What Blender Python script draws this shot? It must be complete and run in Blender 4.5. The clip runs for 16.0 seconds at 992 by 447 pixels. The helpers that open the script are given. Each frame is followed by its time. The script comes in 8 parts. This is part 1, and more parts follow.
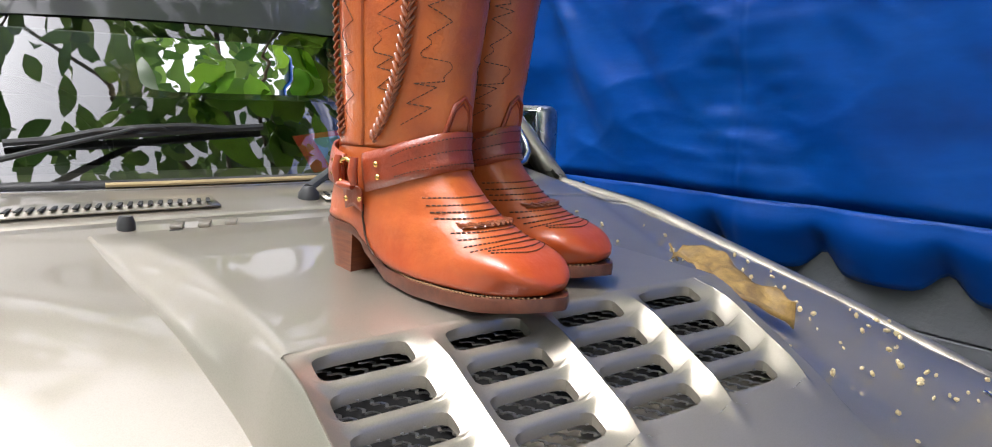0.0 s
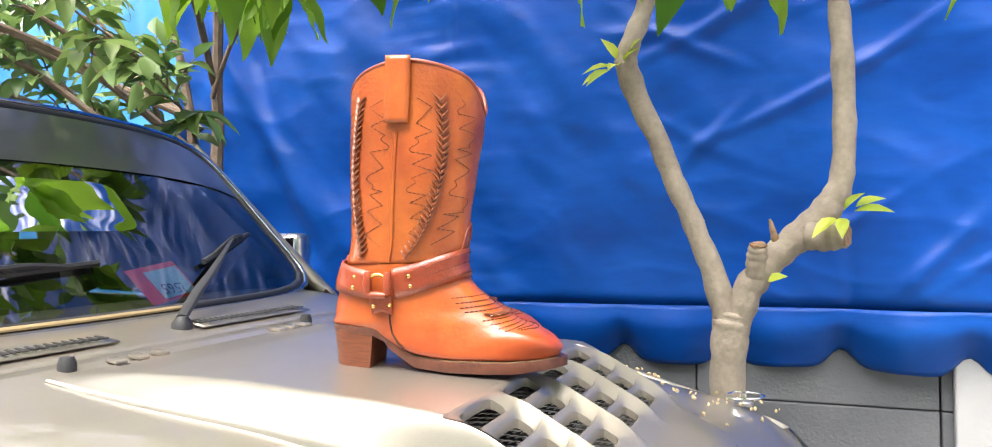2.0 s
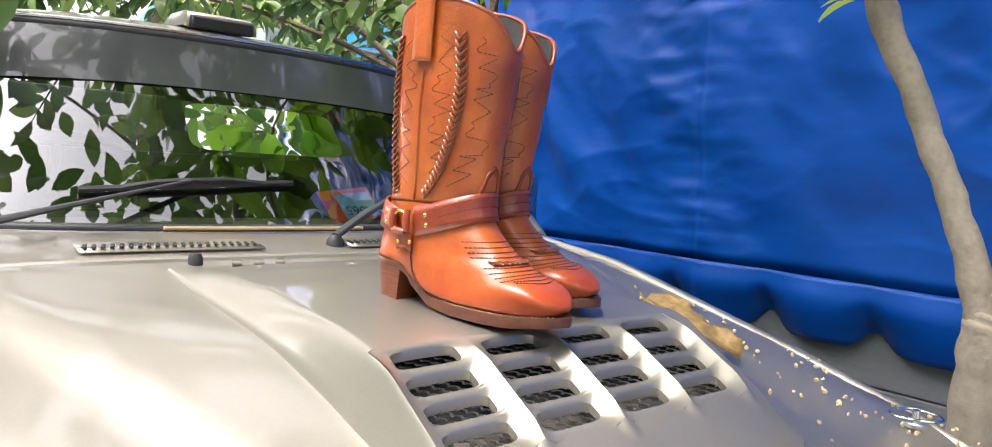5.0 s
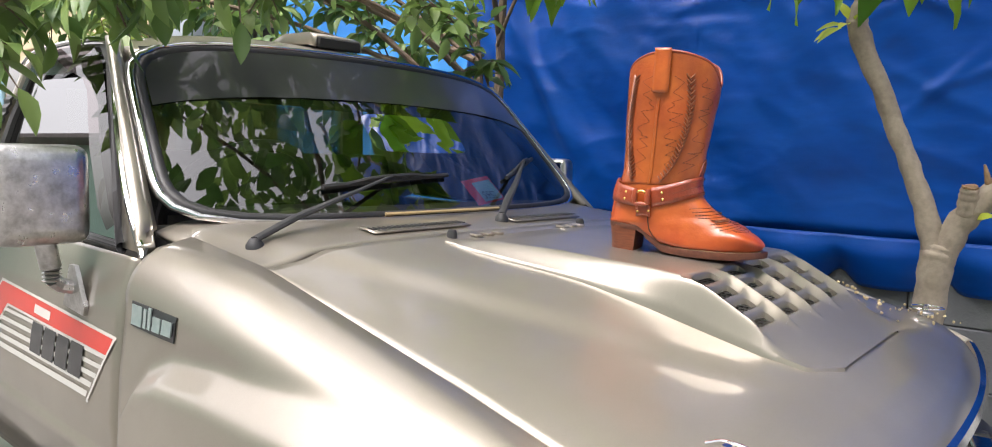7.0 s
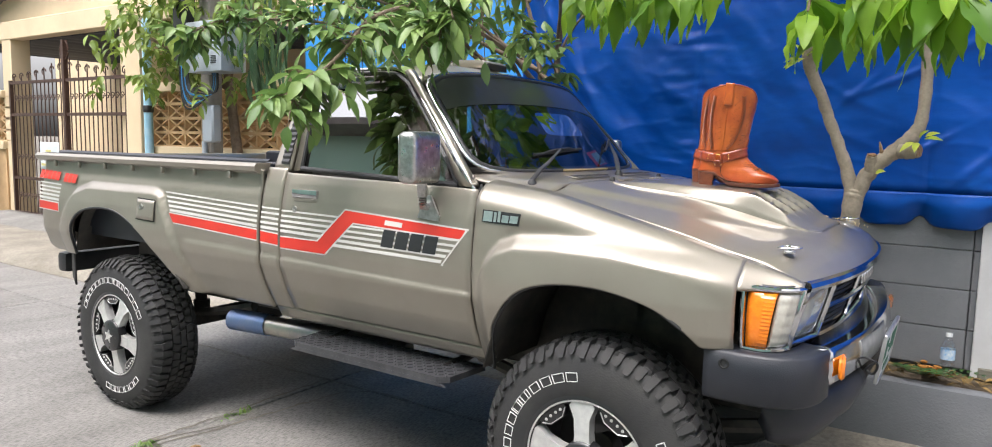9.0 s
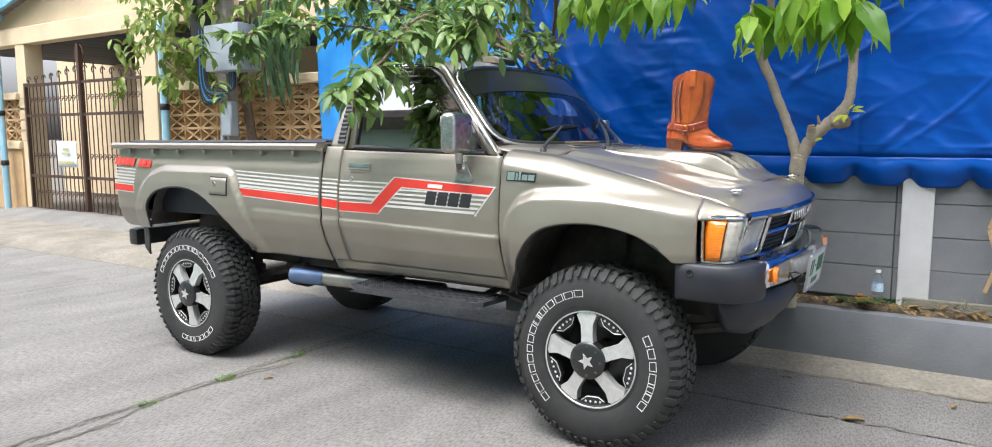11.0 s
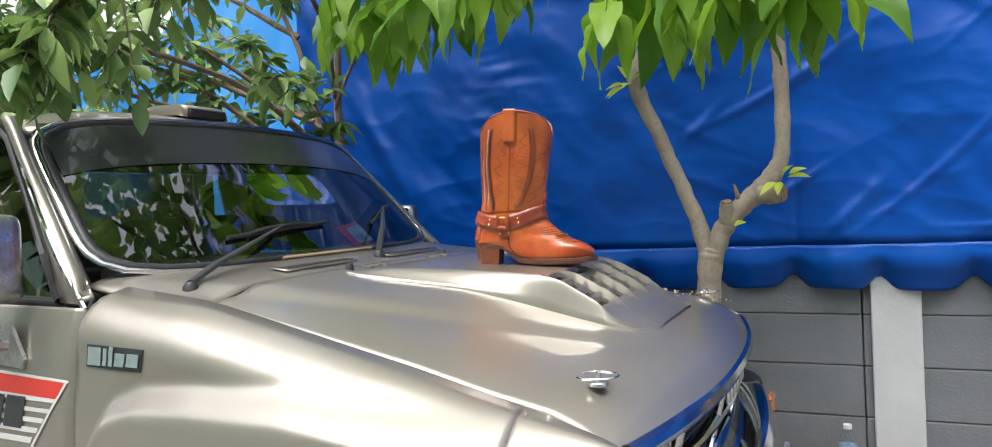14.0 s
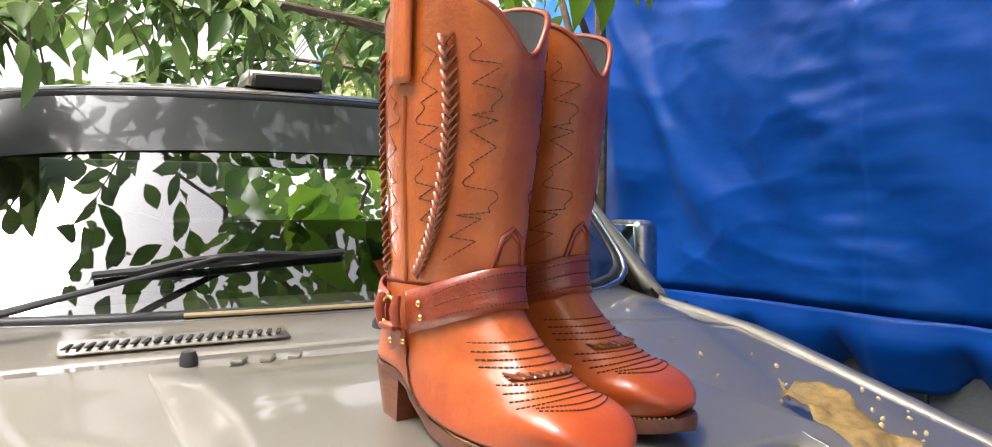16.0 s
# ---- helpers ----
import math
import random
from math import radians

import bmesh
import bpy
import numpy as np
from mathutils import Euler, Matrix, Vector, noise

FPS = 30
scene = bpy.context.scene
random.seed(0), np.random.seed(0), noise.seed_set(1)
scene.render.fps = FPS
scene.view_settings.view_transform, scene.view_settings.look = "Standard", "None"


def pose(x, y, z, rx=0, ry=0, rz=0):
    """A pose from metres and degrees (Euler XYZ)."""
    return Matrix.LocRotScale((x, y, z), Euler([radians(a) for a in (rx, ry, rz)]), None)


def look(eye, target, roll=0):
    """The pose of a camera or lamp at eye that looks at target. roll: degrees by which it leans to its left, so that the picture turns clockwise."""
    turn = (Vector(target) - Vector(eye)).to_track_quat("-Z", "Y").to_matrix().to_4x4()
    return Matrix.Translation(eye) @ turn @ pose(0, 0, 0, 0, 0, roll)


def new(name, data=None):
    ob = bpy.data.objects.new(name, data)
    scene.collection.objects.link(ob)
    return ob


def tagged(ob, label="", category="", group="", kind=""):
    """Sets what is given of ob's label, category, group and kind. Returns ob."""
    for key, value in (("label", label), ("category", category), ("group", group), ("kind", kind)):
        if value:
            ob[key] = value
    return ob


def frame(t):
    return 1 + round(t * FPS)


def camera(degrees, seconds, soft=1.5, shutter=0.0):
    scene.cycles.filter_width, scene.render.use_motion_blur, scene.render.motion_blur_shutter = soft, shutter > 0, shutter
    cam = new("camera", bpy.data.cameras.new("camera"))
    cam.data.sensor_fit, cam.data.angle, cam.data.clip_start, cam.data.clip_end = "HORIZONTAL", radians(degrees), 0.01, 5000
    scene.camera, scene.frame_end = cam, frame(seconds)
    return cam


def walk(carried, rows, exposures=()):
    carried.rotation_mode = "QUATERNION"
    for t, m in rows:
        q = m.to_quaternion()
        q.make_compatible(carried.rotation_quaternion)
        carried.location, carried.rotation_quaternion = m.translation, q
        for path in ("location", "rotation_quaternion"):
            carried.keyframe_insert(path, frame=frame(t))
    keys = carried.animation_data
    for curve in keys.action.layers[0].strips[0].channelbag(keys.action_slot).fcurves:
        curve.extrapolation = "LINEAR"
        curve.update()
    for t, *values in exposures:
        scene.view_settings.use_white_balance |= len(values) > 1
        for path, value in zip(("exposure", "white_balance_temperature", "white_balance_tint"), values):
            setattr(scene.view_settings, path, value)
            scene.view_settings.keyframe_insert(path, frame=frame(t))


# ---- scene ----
cam = camera(67.8, 16.0, soft=1.0)
PATH = [
    (0, (0.836, -0.433, 1.48), (-0.744, 0.752, 1.164), 1.4),
    (0.5, (0.75, -0.547, 1.471), (-0.559, 0.946, 1.23), 1.8),
    (1, (0.683, -0.723, 1.487), (-0.287, 1.025, 1.44), -1.2),
    (1.5, (0.643, -0.798, 1.489), (-0.204, 1.013, 1.518), -0.4),
    (2, (0.66, -0.888, 1.475), (-0.101, 0.961, 1.498), -1.0),
    (2.5, (0.715, -0.942, 1.466), (-0.078, 0.894, 1.418), -1.5),
    (3, (0.833, -0.875, 1.475), (-0.364, 0.727, 1.461), -2.0),
    (3.5, (0.931, -0.751, 1.48), (-0.454, 0.69, 1.405), -1.3),
    (4, (0.961, -0.627, 1.46), (-0.527, 0.7, 1.309), 3.5),
    (4.2, (0.99, -0.599, 1.464), (-0.555, 0.662, 1.311), 3.5),
    (6.3, (0.903, -0.894, 1.493), (-0.493, 0.533, 1.37), 0.4),
    (6.5, (0.902, -1.021, 1.491), (-0.418, 0.471, 1.315), 0.5),
    (7, (0.869, -1.349, 1.483), (-0.413, 0.176, 1.303), 1.4),
    (7.5, (0.793, -1.674, 1.483), (-0.346, -0.04, 1.302), -0.6),
    (8, (0.817, -2.092, 1.48), (-0.289, -0.449, 1.202), -3.4),
    (8.5, (0.957, -2.469, 1.463), (-0.171, -0.846, 1.155), 2.4),
    (9, (1.04, -2.845, 1.452), (-0.067, -1.194, 1.235), 1.2),
    (9.2, (1.061, -2.987, 1.428), (0.035, -1.283, 1.212), 1.1),
    (11.3, (1.357, -3.595, 1.382), (0.261, -1.939, 1.146), -0.7),
    (11.5, (1.345, -3.558, 1.384), (0.221, -1.921, 1.145), -0.8),
    (12, (1.273, -3.358, 1.403), (0.112, -1.758, 1.099), -1.5),
    (12.5, (1.201, -3.056, 1.397), (0.24, -1.313, 1.201), -1.6),
    (13, (1.145, -2.622, 1.451), (0.11, -0.918, 1.295), -1.7),
    (13.5, (1.014, -2.182, 1.44), (0.106, -0.403, 1.344), -0.1),
    (14, (0.935, -1.744, 1.448), (0.086, 0.066, 1.409), -2.8),
    (14.5, (0.876, -1.271, 1.482), (-0.148, 0.447, 1.476), -2.1),
    (15, (0.799, -0.878, 1.491), (-0.456, 0.678, 1.563), -0.1),
    (15.5, (0.765, -0.579, 1.493), (-0.841, 0.61, 1.568), -0.3),
    (16, (0.798, -0.344, 1.498), (-0.972, 0.589, 1.472), -0.2),
]
EXPOSURES = [(0, 1.65, 6270, 14), (0.5, 1.8, 6270, 14), (1.0, 2.2, 6520, 15), (1.5, 2.35, 6620, 15), (2.5, 2.05, 6620, 15), (3.5, 1.9, 6520, 15), (4.2, 1.95, 6420, 15), (6.3, 1.83, 6520, 16), (7, 1.48, 6570, 16), (8, 1.38, 6470, 15), (9, 1.43, 6370, 14), (11.5, 1.48, 6070, 11), (12.5, 1.53, 5970, 10), (13, 1.38, 6070, 10), (14, 1.3, 6270, 11), (14.5, 1.6, 6370, 11), (15, 1.9, 6470, 12), (15.5, 2.1, 6470, 14), (16, 1.85, 6570, 16)]
walk(cam, [(t, look(eye, target, roll)) for t, eye, target, roll in PATH], EXPOSURES)

# ---------- light ----------
world = bpy.data.worlds.new("sky")
scene.world = world
world.use_nodes = True
wn = world.node_tree
wn.nodes.clear()
w_out = wn.nodes.new("ShaderNodeOutputWorld")
w_bg = wn.nodes.new("ShaderNodeBackground")
w_sky = wn.nodes.new("ShaderNodeTexSky")
w_sky.sky_type = "NISHITA"
w_sky.sun_disc = False
w_sky.sun_elevation = radians(62)
w_sky.sun_rotation = radians(200)
w_sky.dust_density = 6.0
w_sky.air_density = 1.2
w_hsv = wn.nodes.new("ShaderNodeHueSaturation")
w_hsv.inputs["Saturation"].default_value = 0.17
w_bg.inputs["Strength"].default_value = 0.15
wn.links.new(w_sky.outputs[0], w_hsv.inputs["Color"])
wn.links.new(w_hsv.outputs[0], w_bg.inputs[0])
wn.links.new(w_bg.outputs[0], w_out.inputs[0])
sun = new("sun", bpy.data.lights.new("sun", "SUN"))
sun.data.energy = 0.9
sun.data.angle = radians(14)
sun.data.color = (1.0, 0.95, 0.88)
sun.matrix_world = look((1.0, -3.5, 9.0), (0, 0, 0))


# ---------- materials ----------
def material(name, colour, rough=0.5, metal=0.0, colour2=None, scale=6.0, bump=0.0, bump_scale=60.0,
             coat=0.0, trans=0.0, detail=6.0, random_tint=0.0, fine=None, spec=0.5, rough_var=0.0, stretch=None, alpha=1.0):
    m = bpy.data.materials.new(name)
    m.use_nodes = True
    nt = m.node_tree
    b = nt.nodes["Principled BSDF"]
    b.inputs["Base Color"].default_value = (*colour, 1)
    b.inputs["Roughness"].default_value = rough
    b.inputs["Metallic"].default_value = metal
    b.inputs["Coat Weight"].default_value = coat
    b.inputs["Coat Roughness"].default_value = 0.04
    b.inputs["Transmission Weight"].default_value = trans
    b.inputs["Specular IOR Level"].default_value = spec
    b.inputs["Alpha"].default_value = alpha
    tc = nt.nodes.new("ShaderNodeTexCoord")
    src = tc.outputs["Object"]
    if stretch:
        mp = nt.nodes.new("ShaderNodeMapping")
        mp.inputs["Scale"].default_value = stretch
        nt.links.new(src, mp.inputs[0])
        src = mp.outputs[0]
    last = None
    if colour2:
        n = nt.nodes.new("ShaderNodeTexNoise")
        n.inputs["Scale"].default_value, n.inputs["Detail"].default_value = scale, detail
        n.inputs["Roughness"].default_value = 0.62
        nt.links.new(src, n.inputs["Vector"])
        r = nt.nodes.new("ShaderNodeValToRGB")
        r.color_ramp.elements[0].position, r.color_ramp.elements[1].position = 0.35, 0.68
        r.color_ramp.elements[0].color, r.color_ramp.elements[1].color = (*colour, 1), (*colour2, 1)
        nt.links.new(n.outputs[0], r.inputs[0])
        last = r.outputs[0]
        if rough_var:
            mr = nt.nodes.new("ShaderNodeMapRange")
            mr.inputs[3].default_value, mr.inputs[4].default_value = rough - rough_var, rough + rough_var
            nt.links.new(n.outputs[0], mr.inputs[0])
            nt.links.new(mr.outputs[0], b.inputs["Roughness"])
    if fine:
        n2 = nt.nodes.new("ShaderNodeTexNoise")
        n2.inputs["Scale"].default_value, n2.inputs["Detail"].default_value = fine[0], 3
        nt.links.new(src, n2.inputs["Vector"])
        mx = nt.nodes.new("ShaderNodeMix")
        mx.data_type, mx.blend_type = "RGBA", "MULTIPLY"
        mx.inputs[0].default_value = fine[1]
        if last:
            nt.links.new(last, mx.inputs[6])
        else:
            mx.inputs[6].default_value = (*colour, 1)
        r2 = nt.nodes.new("ShaderNodeValToRGB")
        r2.color_ramp.elements[0].position, r2.color_ramp.elements[1].position = 0.3, 0.6
        nt.links.new(n2.outputs[0], r2.inputs[0])
        nt.links.new(r2.outputs[0], mx.inputs[7])
        last = mx.outputs[2]
    if random_tint:
        oi = nt.nodes.new("ShaderNodeObjectInfo")
        hs = nt.nodes.new("ShaderNodeHueSaturation")
        mr2 = nt.nodes.new("ShaderNodeMapRange")
        mr2.inputs[3].default_value, mr2.inputs[4].default_value = 1 - random_tint, 1 + random_tint
        nt.links.new(oi.outputs["Random"], mr2.inputs[0])
        nt.links.new(mr2.outputs[0], hs.inputs["Value"])
        if last:
            nt.links.new(last, hs.inputs["Color"])
        else:
            hs.inputs["Color"].default_value = (*colour, 1)
        last = hs.outputs[0]
    if last:
        nt.links.new(last, b.inputs["Base Color"])
    if bump:
        nb = nt.nodes.new("ShaderNodeTexNoise")
        nb.inputs["Scale"].default_value, nb.inputs["Detail"].default_value = bump_scale, 5
        nt.links.new(src, nb.inputs["Vector"])
        bp = nt.nodes.new("ShaderNodeBump")
        bp.inputs["Strength"].default_value, bp.inputs["Distance"].default_value = bump, 0.01
        nt.links.new(nb.outputs[0], bp.inputs["Height"])
        nt.links.new(bp.outputs[0], b.inputs["Normal"])
    return m


def leaf_material(name, dark, light, trans=0.35):
    """Leaf: tinted island by island, with some light coming through."""
    m = bpy.data.materials.new(name)
    m.use_nodes = True
    nt = m.node_tree
    b = nt.nodes["Principled BSDF"]
    g = nt.nodes.new("ShaderNodeNewGeometry")
    oi = nt.nodes.new("ShaderNodeObjectInfo")
    ad = nt.nodes.new("ShaderNodeMath")
    ad.operation = "ADD"
    fr = nt.nodes.new("ShaderNodeMath")
    fr.operation = "FRACT"
    r = nt.nodes.new("ShaderNodeValToRGB")
    r.color_ramp.elements[0].color, r.color_ramp.elements[1].color = (*dark, 1), (*light, 1)
    nt.links.new(g.outputs["Random Per Island"], ad.inputs[0])
    nt.links.new(oi.outputs["Random"], ad.inputs[1])
    nt.links.new(ad.outputs[0], fr.inputs[0])
    nt.links.new(fr.outputs[0], r.inputs[0])
    nt.links.new(r.outputs[0], b.inputs["Base Color"])
    b.inputs["Roughness"].default_value = 0.42
    t = nt.nodes.new("ShaderNodeBsdfTranslucent")
    nt.links.new(r.outputs[0], t.inputs[0])
    mix = nt.nodes.new("ShaderNodeMixShader")
    mix.inputs[0].default_value = trans
    nt.links.new(b.outputs[0], mix.inputs[1])
    nt.links.new(t.outputs[0], mix.inputs[2])
    nt.links.new(mix.outputs[0], nt.nodes["Material Output"].inputs[0])
    return m


PAINT = material("champagne_paint", (0.325, 0.293, 0.243), 0.38, 0.60, (0.290, 0.260, 0.215), 3.0, coat=0.72, fine=(900, 0.10), rough_var=0.05)
# Near-black fill that stands in for the shade inside gaps, slots and openings.
SEAM = material("dark_seam", (0.015, 0.015, 0.015), 0.8)
CHROME = material("chrome", (0.75, 0.75, 0.76), 0.10, 1.0, (0.55, 0.55, 0.56), 25, rough_var=0.06)
OLD_CHROME = material("dull_chrome", (0.66, 0.65, 0.64), 0.30, 1.0, (0.36, 0.35, 0.33), 40, rough_var=0.1, bump=0.05, bump_scale=80)
BLACK = material("black_plastic", (0.022, 0.022, 0.024), 0.5, 0, (0.035, 0.035, 0.036), 8, bump=0.06, bump_scale=300)
GREY_PLASTIC = material("grey_bumper_plastic", (0.013, 0.015, 0.021), 0.45, 0, (0.022, 0.024, 0.031), 5, bump=0.08, bump_scale=250)
RUBBER = material("tyre_rubber", (0.020, 0.020, 0.021), 0.72, 0, (0.034, 0.033, 0.031), 9, bump=0.12, bump_scale=150)
BLACK_RIM = material("black_rim_paint", (0.014, 0.014, 0.015), 0.3, 0, coat=0.5)
ALLOY = material("machined_alloy", (0.80, 0.79, 0.77), 0.38, 0.72, (0.66, 0.65, 0.64), 30, rough_var=0.06)
WHITE_INK = material("white_lettering", (0.74, 0.74, 0.72), 0.6, 0, (0.60, 0.60, 0.58), 30)
RED_TAPE = material("red_decal", (0.62, 0.035, 0.02), 0.35, 0, (0.52, 0.03, 0.02), 4, coat=0.6)
WHITE_TAPE = material("white_decal", (0.58, 0.57, 0.53), 0.4, 0, coat=0.5)
GREY_TAPE = material("grey_decal", (0.40, 0.38, 0.33), 0.4, 0.2, coat=0.5)
DARK_TAPE = material("dark_decal", (0.02, 0.02, 0.022), 0.4, 0, coat=0.5)
BADGE = material("pale_badge_metal", (0.42, 0.50, 0.48), 0.3, 0.6, (0.32, 0.42, 0.41), 60)
AMBER = material("amber_lens", (0.85, 0.23, 0.01), 0.12, 0, (0.75, 0.17, 0.005), 60, coat=0.8)
CLEAR_LENS = material("clear_lens", (0.60, 0.57, 0.50), 0.15, 0.2, (0.48, 0.45, 0.40), 50, coat=1.0)
LAMP_GLASS = material("headlamp_glass", (0.62, 0.64, 0.64), 0.10, 0.55, (0.45, 0.47, 0.48), 12, coat=1.0)
STEEL_DARK = material("underbody_steel", (0.03, 0.029, 0.028), 0.7, 0.2, (0.07, 0.06, 0.05), 14, bump=0.1)
PIPE_STEEL = material("exhaust_steel", (0.45, 0.43, 0.38), 0.35, 1.0, (0.25, 0.26, 0.30), 8)
PIPE_BLUE = material("blue_heated_steel", (0.10, 0.17, 0.33), 0.4, 0.6, (0.16, 0.2, 0.3), 9)
TREAD = material("chequer_plate", (0.045, 0.046, 0.050), 0.34, 0.3, (0.08, 0.08, 0.085), 20)
TRIM = material("cabin_trim", (0.05, 0.048, 0.045), 0.8, 0, (0.08, 0.075, 0.07), 12)
SEAT = material("seat_cloth", (0.10, 0.095, 0.09), 0.9, 0, (0.15, 0.14, 0.13), 30)
LINER = material("bed_liner", (0.012, 0.013, 0.02), 0.4, 0, (0.02, 0.022, 0.03), 8)

LEATHER = material("tan_leather", (0.56, 0.142, 0.024), 0.30, 0, (0.38, 0.064, 0.011), 9, bump=0.12, bump_scale=220, coat=0.35, fine=(16, 0.34), rough_var=0.06)
LEATHER_RED = material("oxblood_leather", (0.33, 0.056, 0.018), 0.34, 0, (0.21, 0.030, 0.011), 14, bump=0.14, bump_scale=240, coat=0.35, fine=(60, 0.2))
LEATHER_VAMP = material("polished_vamp_leather", (0.53, 0.125, 0.025), 0.34, 0, (0.36, 0.056, 0.011), 11, bump=0.06, bump_scale=160, coat=0.28, fine=(30, 0.14), rough_var=0.05)


def burnish(m, deep):
    """Darker, redder polish worked into the toe, the heel and the edge above the welt."""
    nt = m.node_tree
    b = nt.nodes["Principled BSDF"]
    tc = nt.nodes.new("ShaderNodeTexCoord")
    sp = nt.nodes.new("ShaderNodeSeparateXYZ")
    nt.links.new(tc.outputs["Object"], sp.inputs[0])
    total = None
    for axis, lo, hi in (("X", 0.215, 0.285), ("X", 0.055, 0.005), ("Z", 0.045, 0.016)):
        mr = nt.nodes.new("ShaderNodeMapRange")
        mr.interpolation_type = "SMOOTHSTEP"
        mr.inputs["From Min"].default_value, mr.inputs["From Max"].default_value = lo, hi
        nt.links.new(sp.outputs[axis], mr.inputs["Value"])
        if total is None:
            total = mr.outputs["Result"]
        else:
            ad = nt.nodes.new("ShaderNodeMath")
            ad.operation, ad.use_clamp = "ADD", True
            nt.links.new(total, ad.inputs[0])
            nt.links.new(mr.outputs["Result"], ad.inputs[1])
            total = ad.outputs[0]
    mx = nt.nodes.new("ShaderNodeMix")
    mx.data_type = "RGBA"
    fa = nt.nodes.new("ShaderNodeMath")
    fa.operation = "MULTIPLY"
    fa.inputs[1].default_value = 0.65
    nt.links.new(total, fa.inputs[0])
    nt.links.new(fa.outputs[0], mx.inputs[0])
    nt.links.new(b.inputs["Base Color"].links[0].from_socket, mx.inputs[6])
    mx.inputs[7].default_value = (*deep, 1)
    nt.links.new(mx.outputs[2], b.inputs["Base Color"])


burnish(LEATHER_VAMP, (0.36, 0.048, 0.008))


def stain(m, deep):
    """Red-brown dye rubbed in along the two lines of lacing, broken up by the grain."""
    nt = m.node_tree
    b = nt.nodes["Principled BSDF"]
    tc = nt.nodes.new("ShaderNodeTexCoord")
    sp = nt.nodes.new("ShaderNodeSeparateXYZ")
    nt.links.new(tc.outputs["Object"], sp.inputs[0])
    ramp_ = nt.nodes.new("ShaderNodeValToRGB")
    el = ramp_.color_ramp.elements
    el[0].position, el[0].color = 0.0, (0.55, 0.55, 0.55, 1)
    el[1].position, el[1].color = 1.0, (0.75, 0.75, 0.75, 1)
    for x, v in ((0.045, 0.85), (0.075, 0.05), (0.118, 0.05), (0.150, 0.9), (0.172, 0.2)):
        e = el.new(x / 0.20)
        e.color = (v, v, v, 1)
    sc = nt.nodes.new("ShaderNodeMath")
    sc.operation = "DIVIDE"
    sc.inputs[1].default_value = 0.20
    nt.links.new(sp.outputs["X"], sc.inputs[0])
    nt.links.new(sc.outputs[0], ramp_.inputs[0])
    n = nt.nodes.new("ShaderNodeTexNoise")
    n.inputs["Scale"].default_value, n.inputs["Detail"].default_value = 22, 5
    nt.links.new(tc.outputs["Object"], n.inputs["Vector"])
    fa = nt.nodes.new("ShaderNodeMath")
    fa.operation = "MULTIPLY"
    nt.links.new(ramp_.outputs[0], fa.inputs[0])
    nt.links.new(n.outputs[0], fa.inputs[1])
    mx = nt.nodes.new("ShaderNodeMix")
    mx.data_type = "RGBA"
    nt.links.new(fa.outputs[0], mx.inputs[0])
    nt.links.new(b.inputs["Base Color"].links[0].from_socket, mx.inputs[6])
    mx.inputs[7].default_value = (*deep, 1)
    nt.links.new(mx.outputs[2], b.inputs["Base Color"])


stain(LEATHER, (0.20, 0.028, 0.012))
LACE = material("braided_lace_leather", (0.17, 0.042, 0.015), 0.36, 0, (0.26, 0.075, 0.025), 60, coat=0.3)
THREAD = material("dark_thread", (0.045, 0.018, 0.010), 0.8)
STACK = material("stacked_leather_heel", (0.12, 0.030, 0.013), 0.34, 0, (0.20, 0.055, 0.02), 40, coat=0.3, stretch=(1, 1, 9))
WELT = material("sole_welt", (0.075, 0.022, 0.012), 0.4, 0, (0.13, 0.04, 0.02), 70, coat=0.2)
BRASS = material("brass", (0.75, 0.47, 0.16), 0.22, 1.0, (0.6, 0.35, 0.11), 80)
LINING = material("boot_lining", (0.03, 0.028, 0.025), 0.85, 0, (0.05, 0.045, 0.04), 50)

CONCRETE = material("road_concrete", (0.240, 0.230, 0.212), 0.9, 0, (0.165, 0.157, 0.144), 1.1, bump=0.6, bump_scale=38, fine=(34, 0.5), random_tint=0.06, stretch=(3.2, 1, 1), detail=11)
JOINT = material("joint_dirt", (0.10, 0.09, 0.075), 0.95, 0, (0.17, 0.15, 0.12), 9, bump=0.3)
APRON = material("stained_apron", (0.27, 0.245, 0.20), 0.92, 0, (0.17, 0.15, 0.12), 2.4, bump=0.4, bump_scale=70, fine=(45, 0.3))
GREY_WALL = material("grey_wall_paint", (0.145, 0.152, 0.165), 0.7, 0, (0.185, 0.19, 0.20), 3.0, bump=0.25, bump_scale=110, random_tint=0.05)
MORTAR = material("grey_mortar", (0.105, 0.110, 0.120), 0.9)
PILASTER = material("pale_pilaster_paint", (0.55, 0.55, 0.55), 0.7, 0, (0.46, 0.46, 0.46), 4, bump=0.15)
SOIL = material("planter_soil", (0.075, 0.055, 0.035), 0.95, 0, (0.13, 0.10, 0.065), 30, bump=0.8, bump_scale=40)
BARK = material("pale_bark", (0.36, 0.305, 0.235), 0.85, 0, (0.255, 0.212, 0.165), 9, bump=0.35, bump_scale=45, fine=(70, 0.16))
DARK_BARK = material("brown_bark", (0.13, 0.09, 0.06), 0.85, 0, (0.21, 0.16, 0.115), 18, bump=0.5, bump_scale=70)
CUT_WOOD = material("cut_wood", (0.30, 0.19, 0.10), 0.85, 0, (0.18, 0.11, 0.06), 50, bump=0.5)
DRY_WOOD = material("weathered_wood", (0.24, 0.22, 0.175), 0.8, 0, (0.14, 0.135, 0.11), 12, bump=0.3, stretch=(1, 8, 8))
BAMBOO = material("lattice_slat_wood", (0.42, 0.30, 0.17), 0.7, 0, (0.30, 0.20, 0.11), 30, bump=0.2)
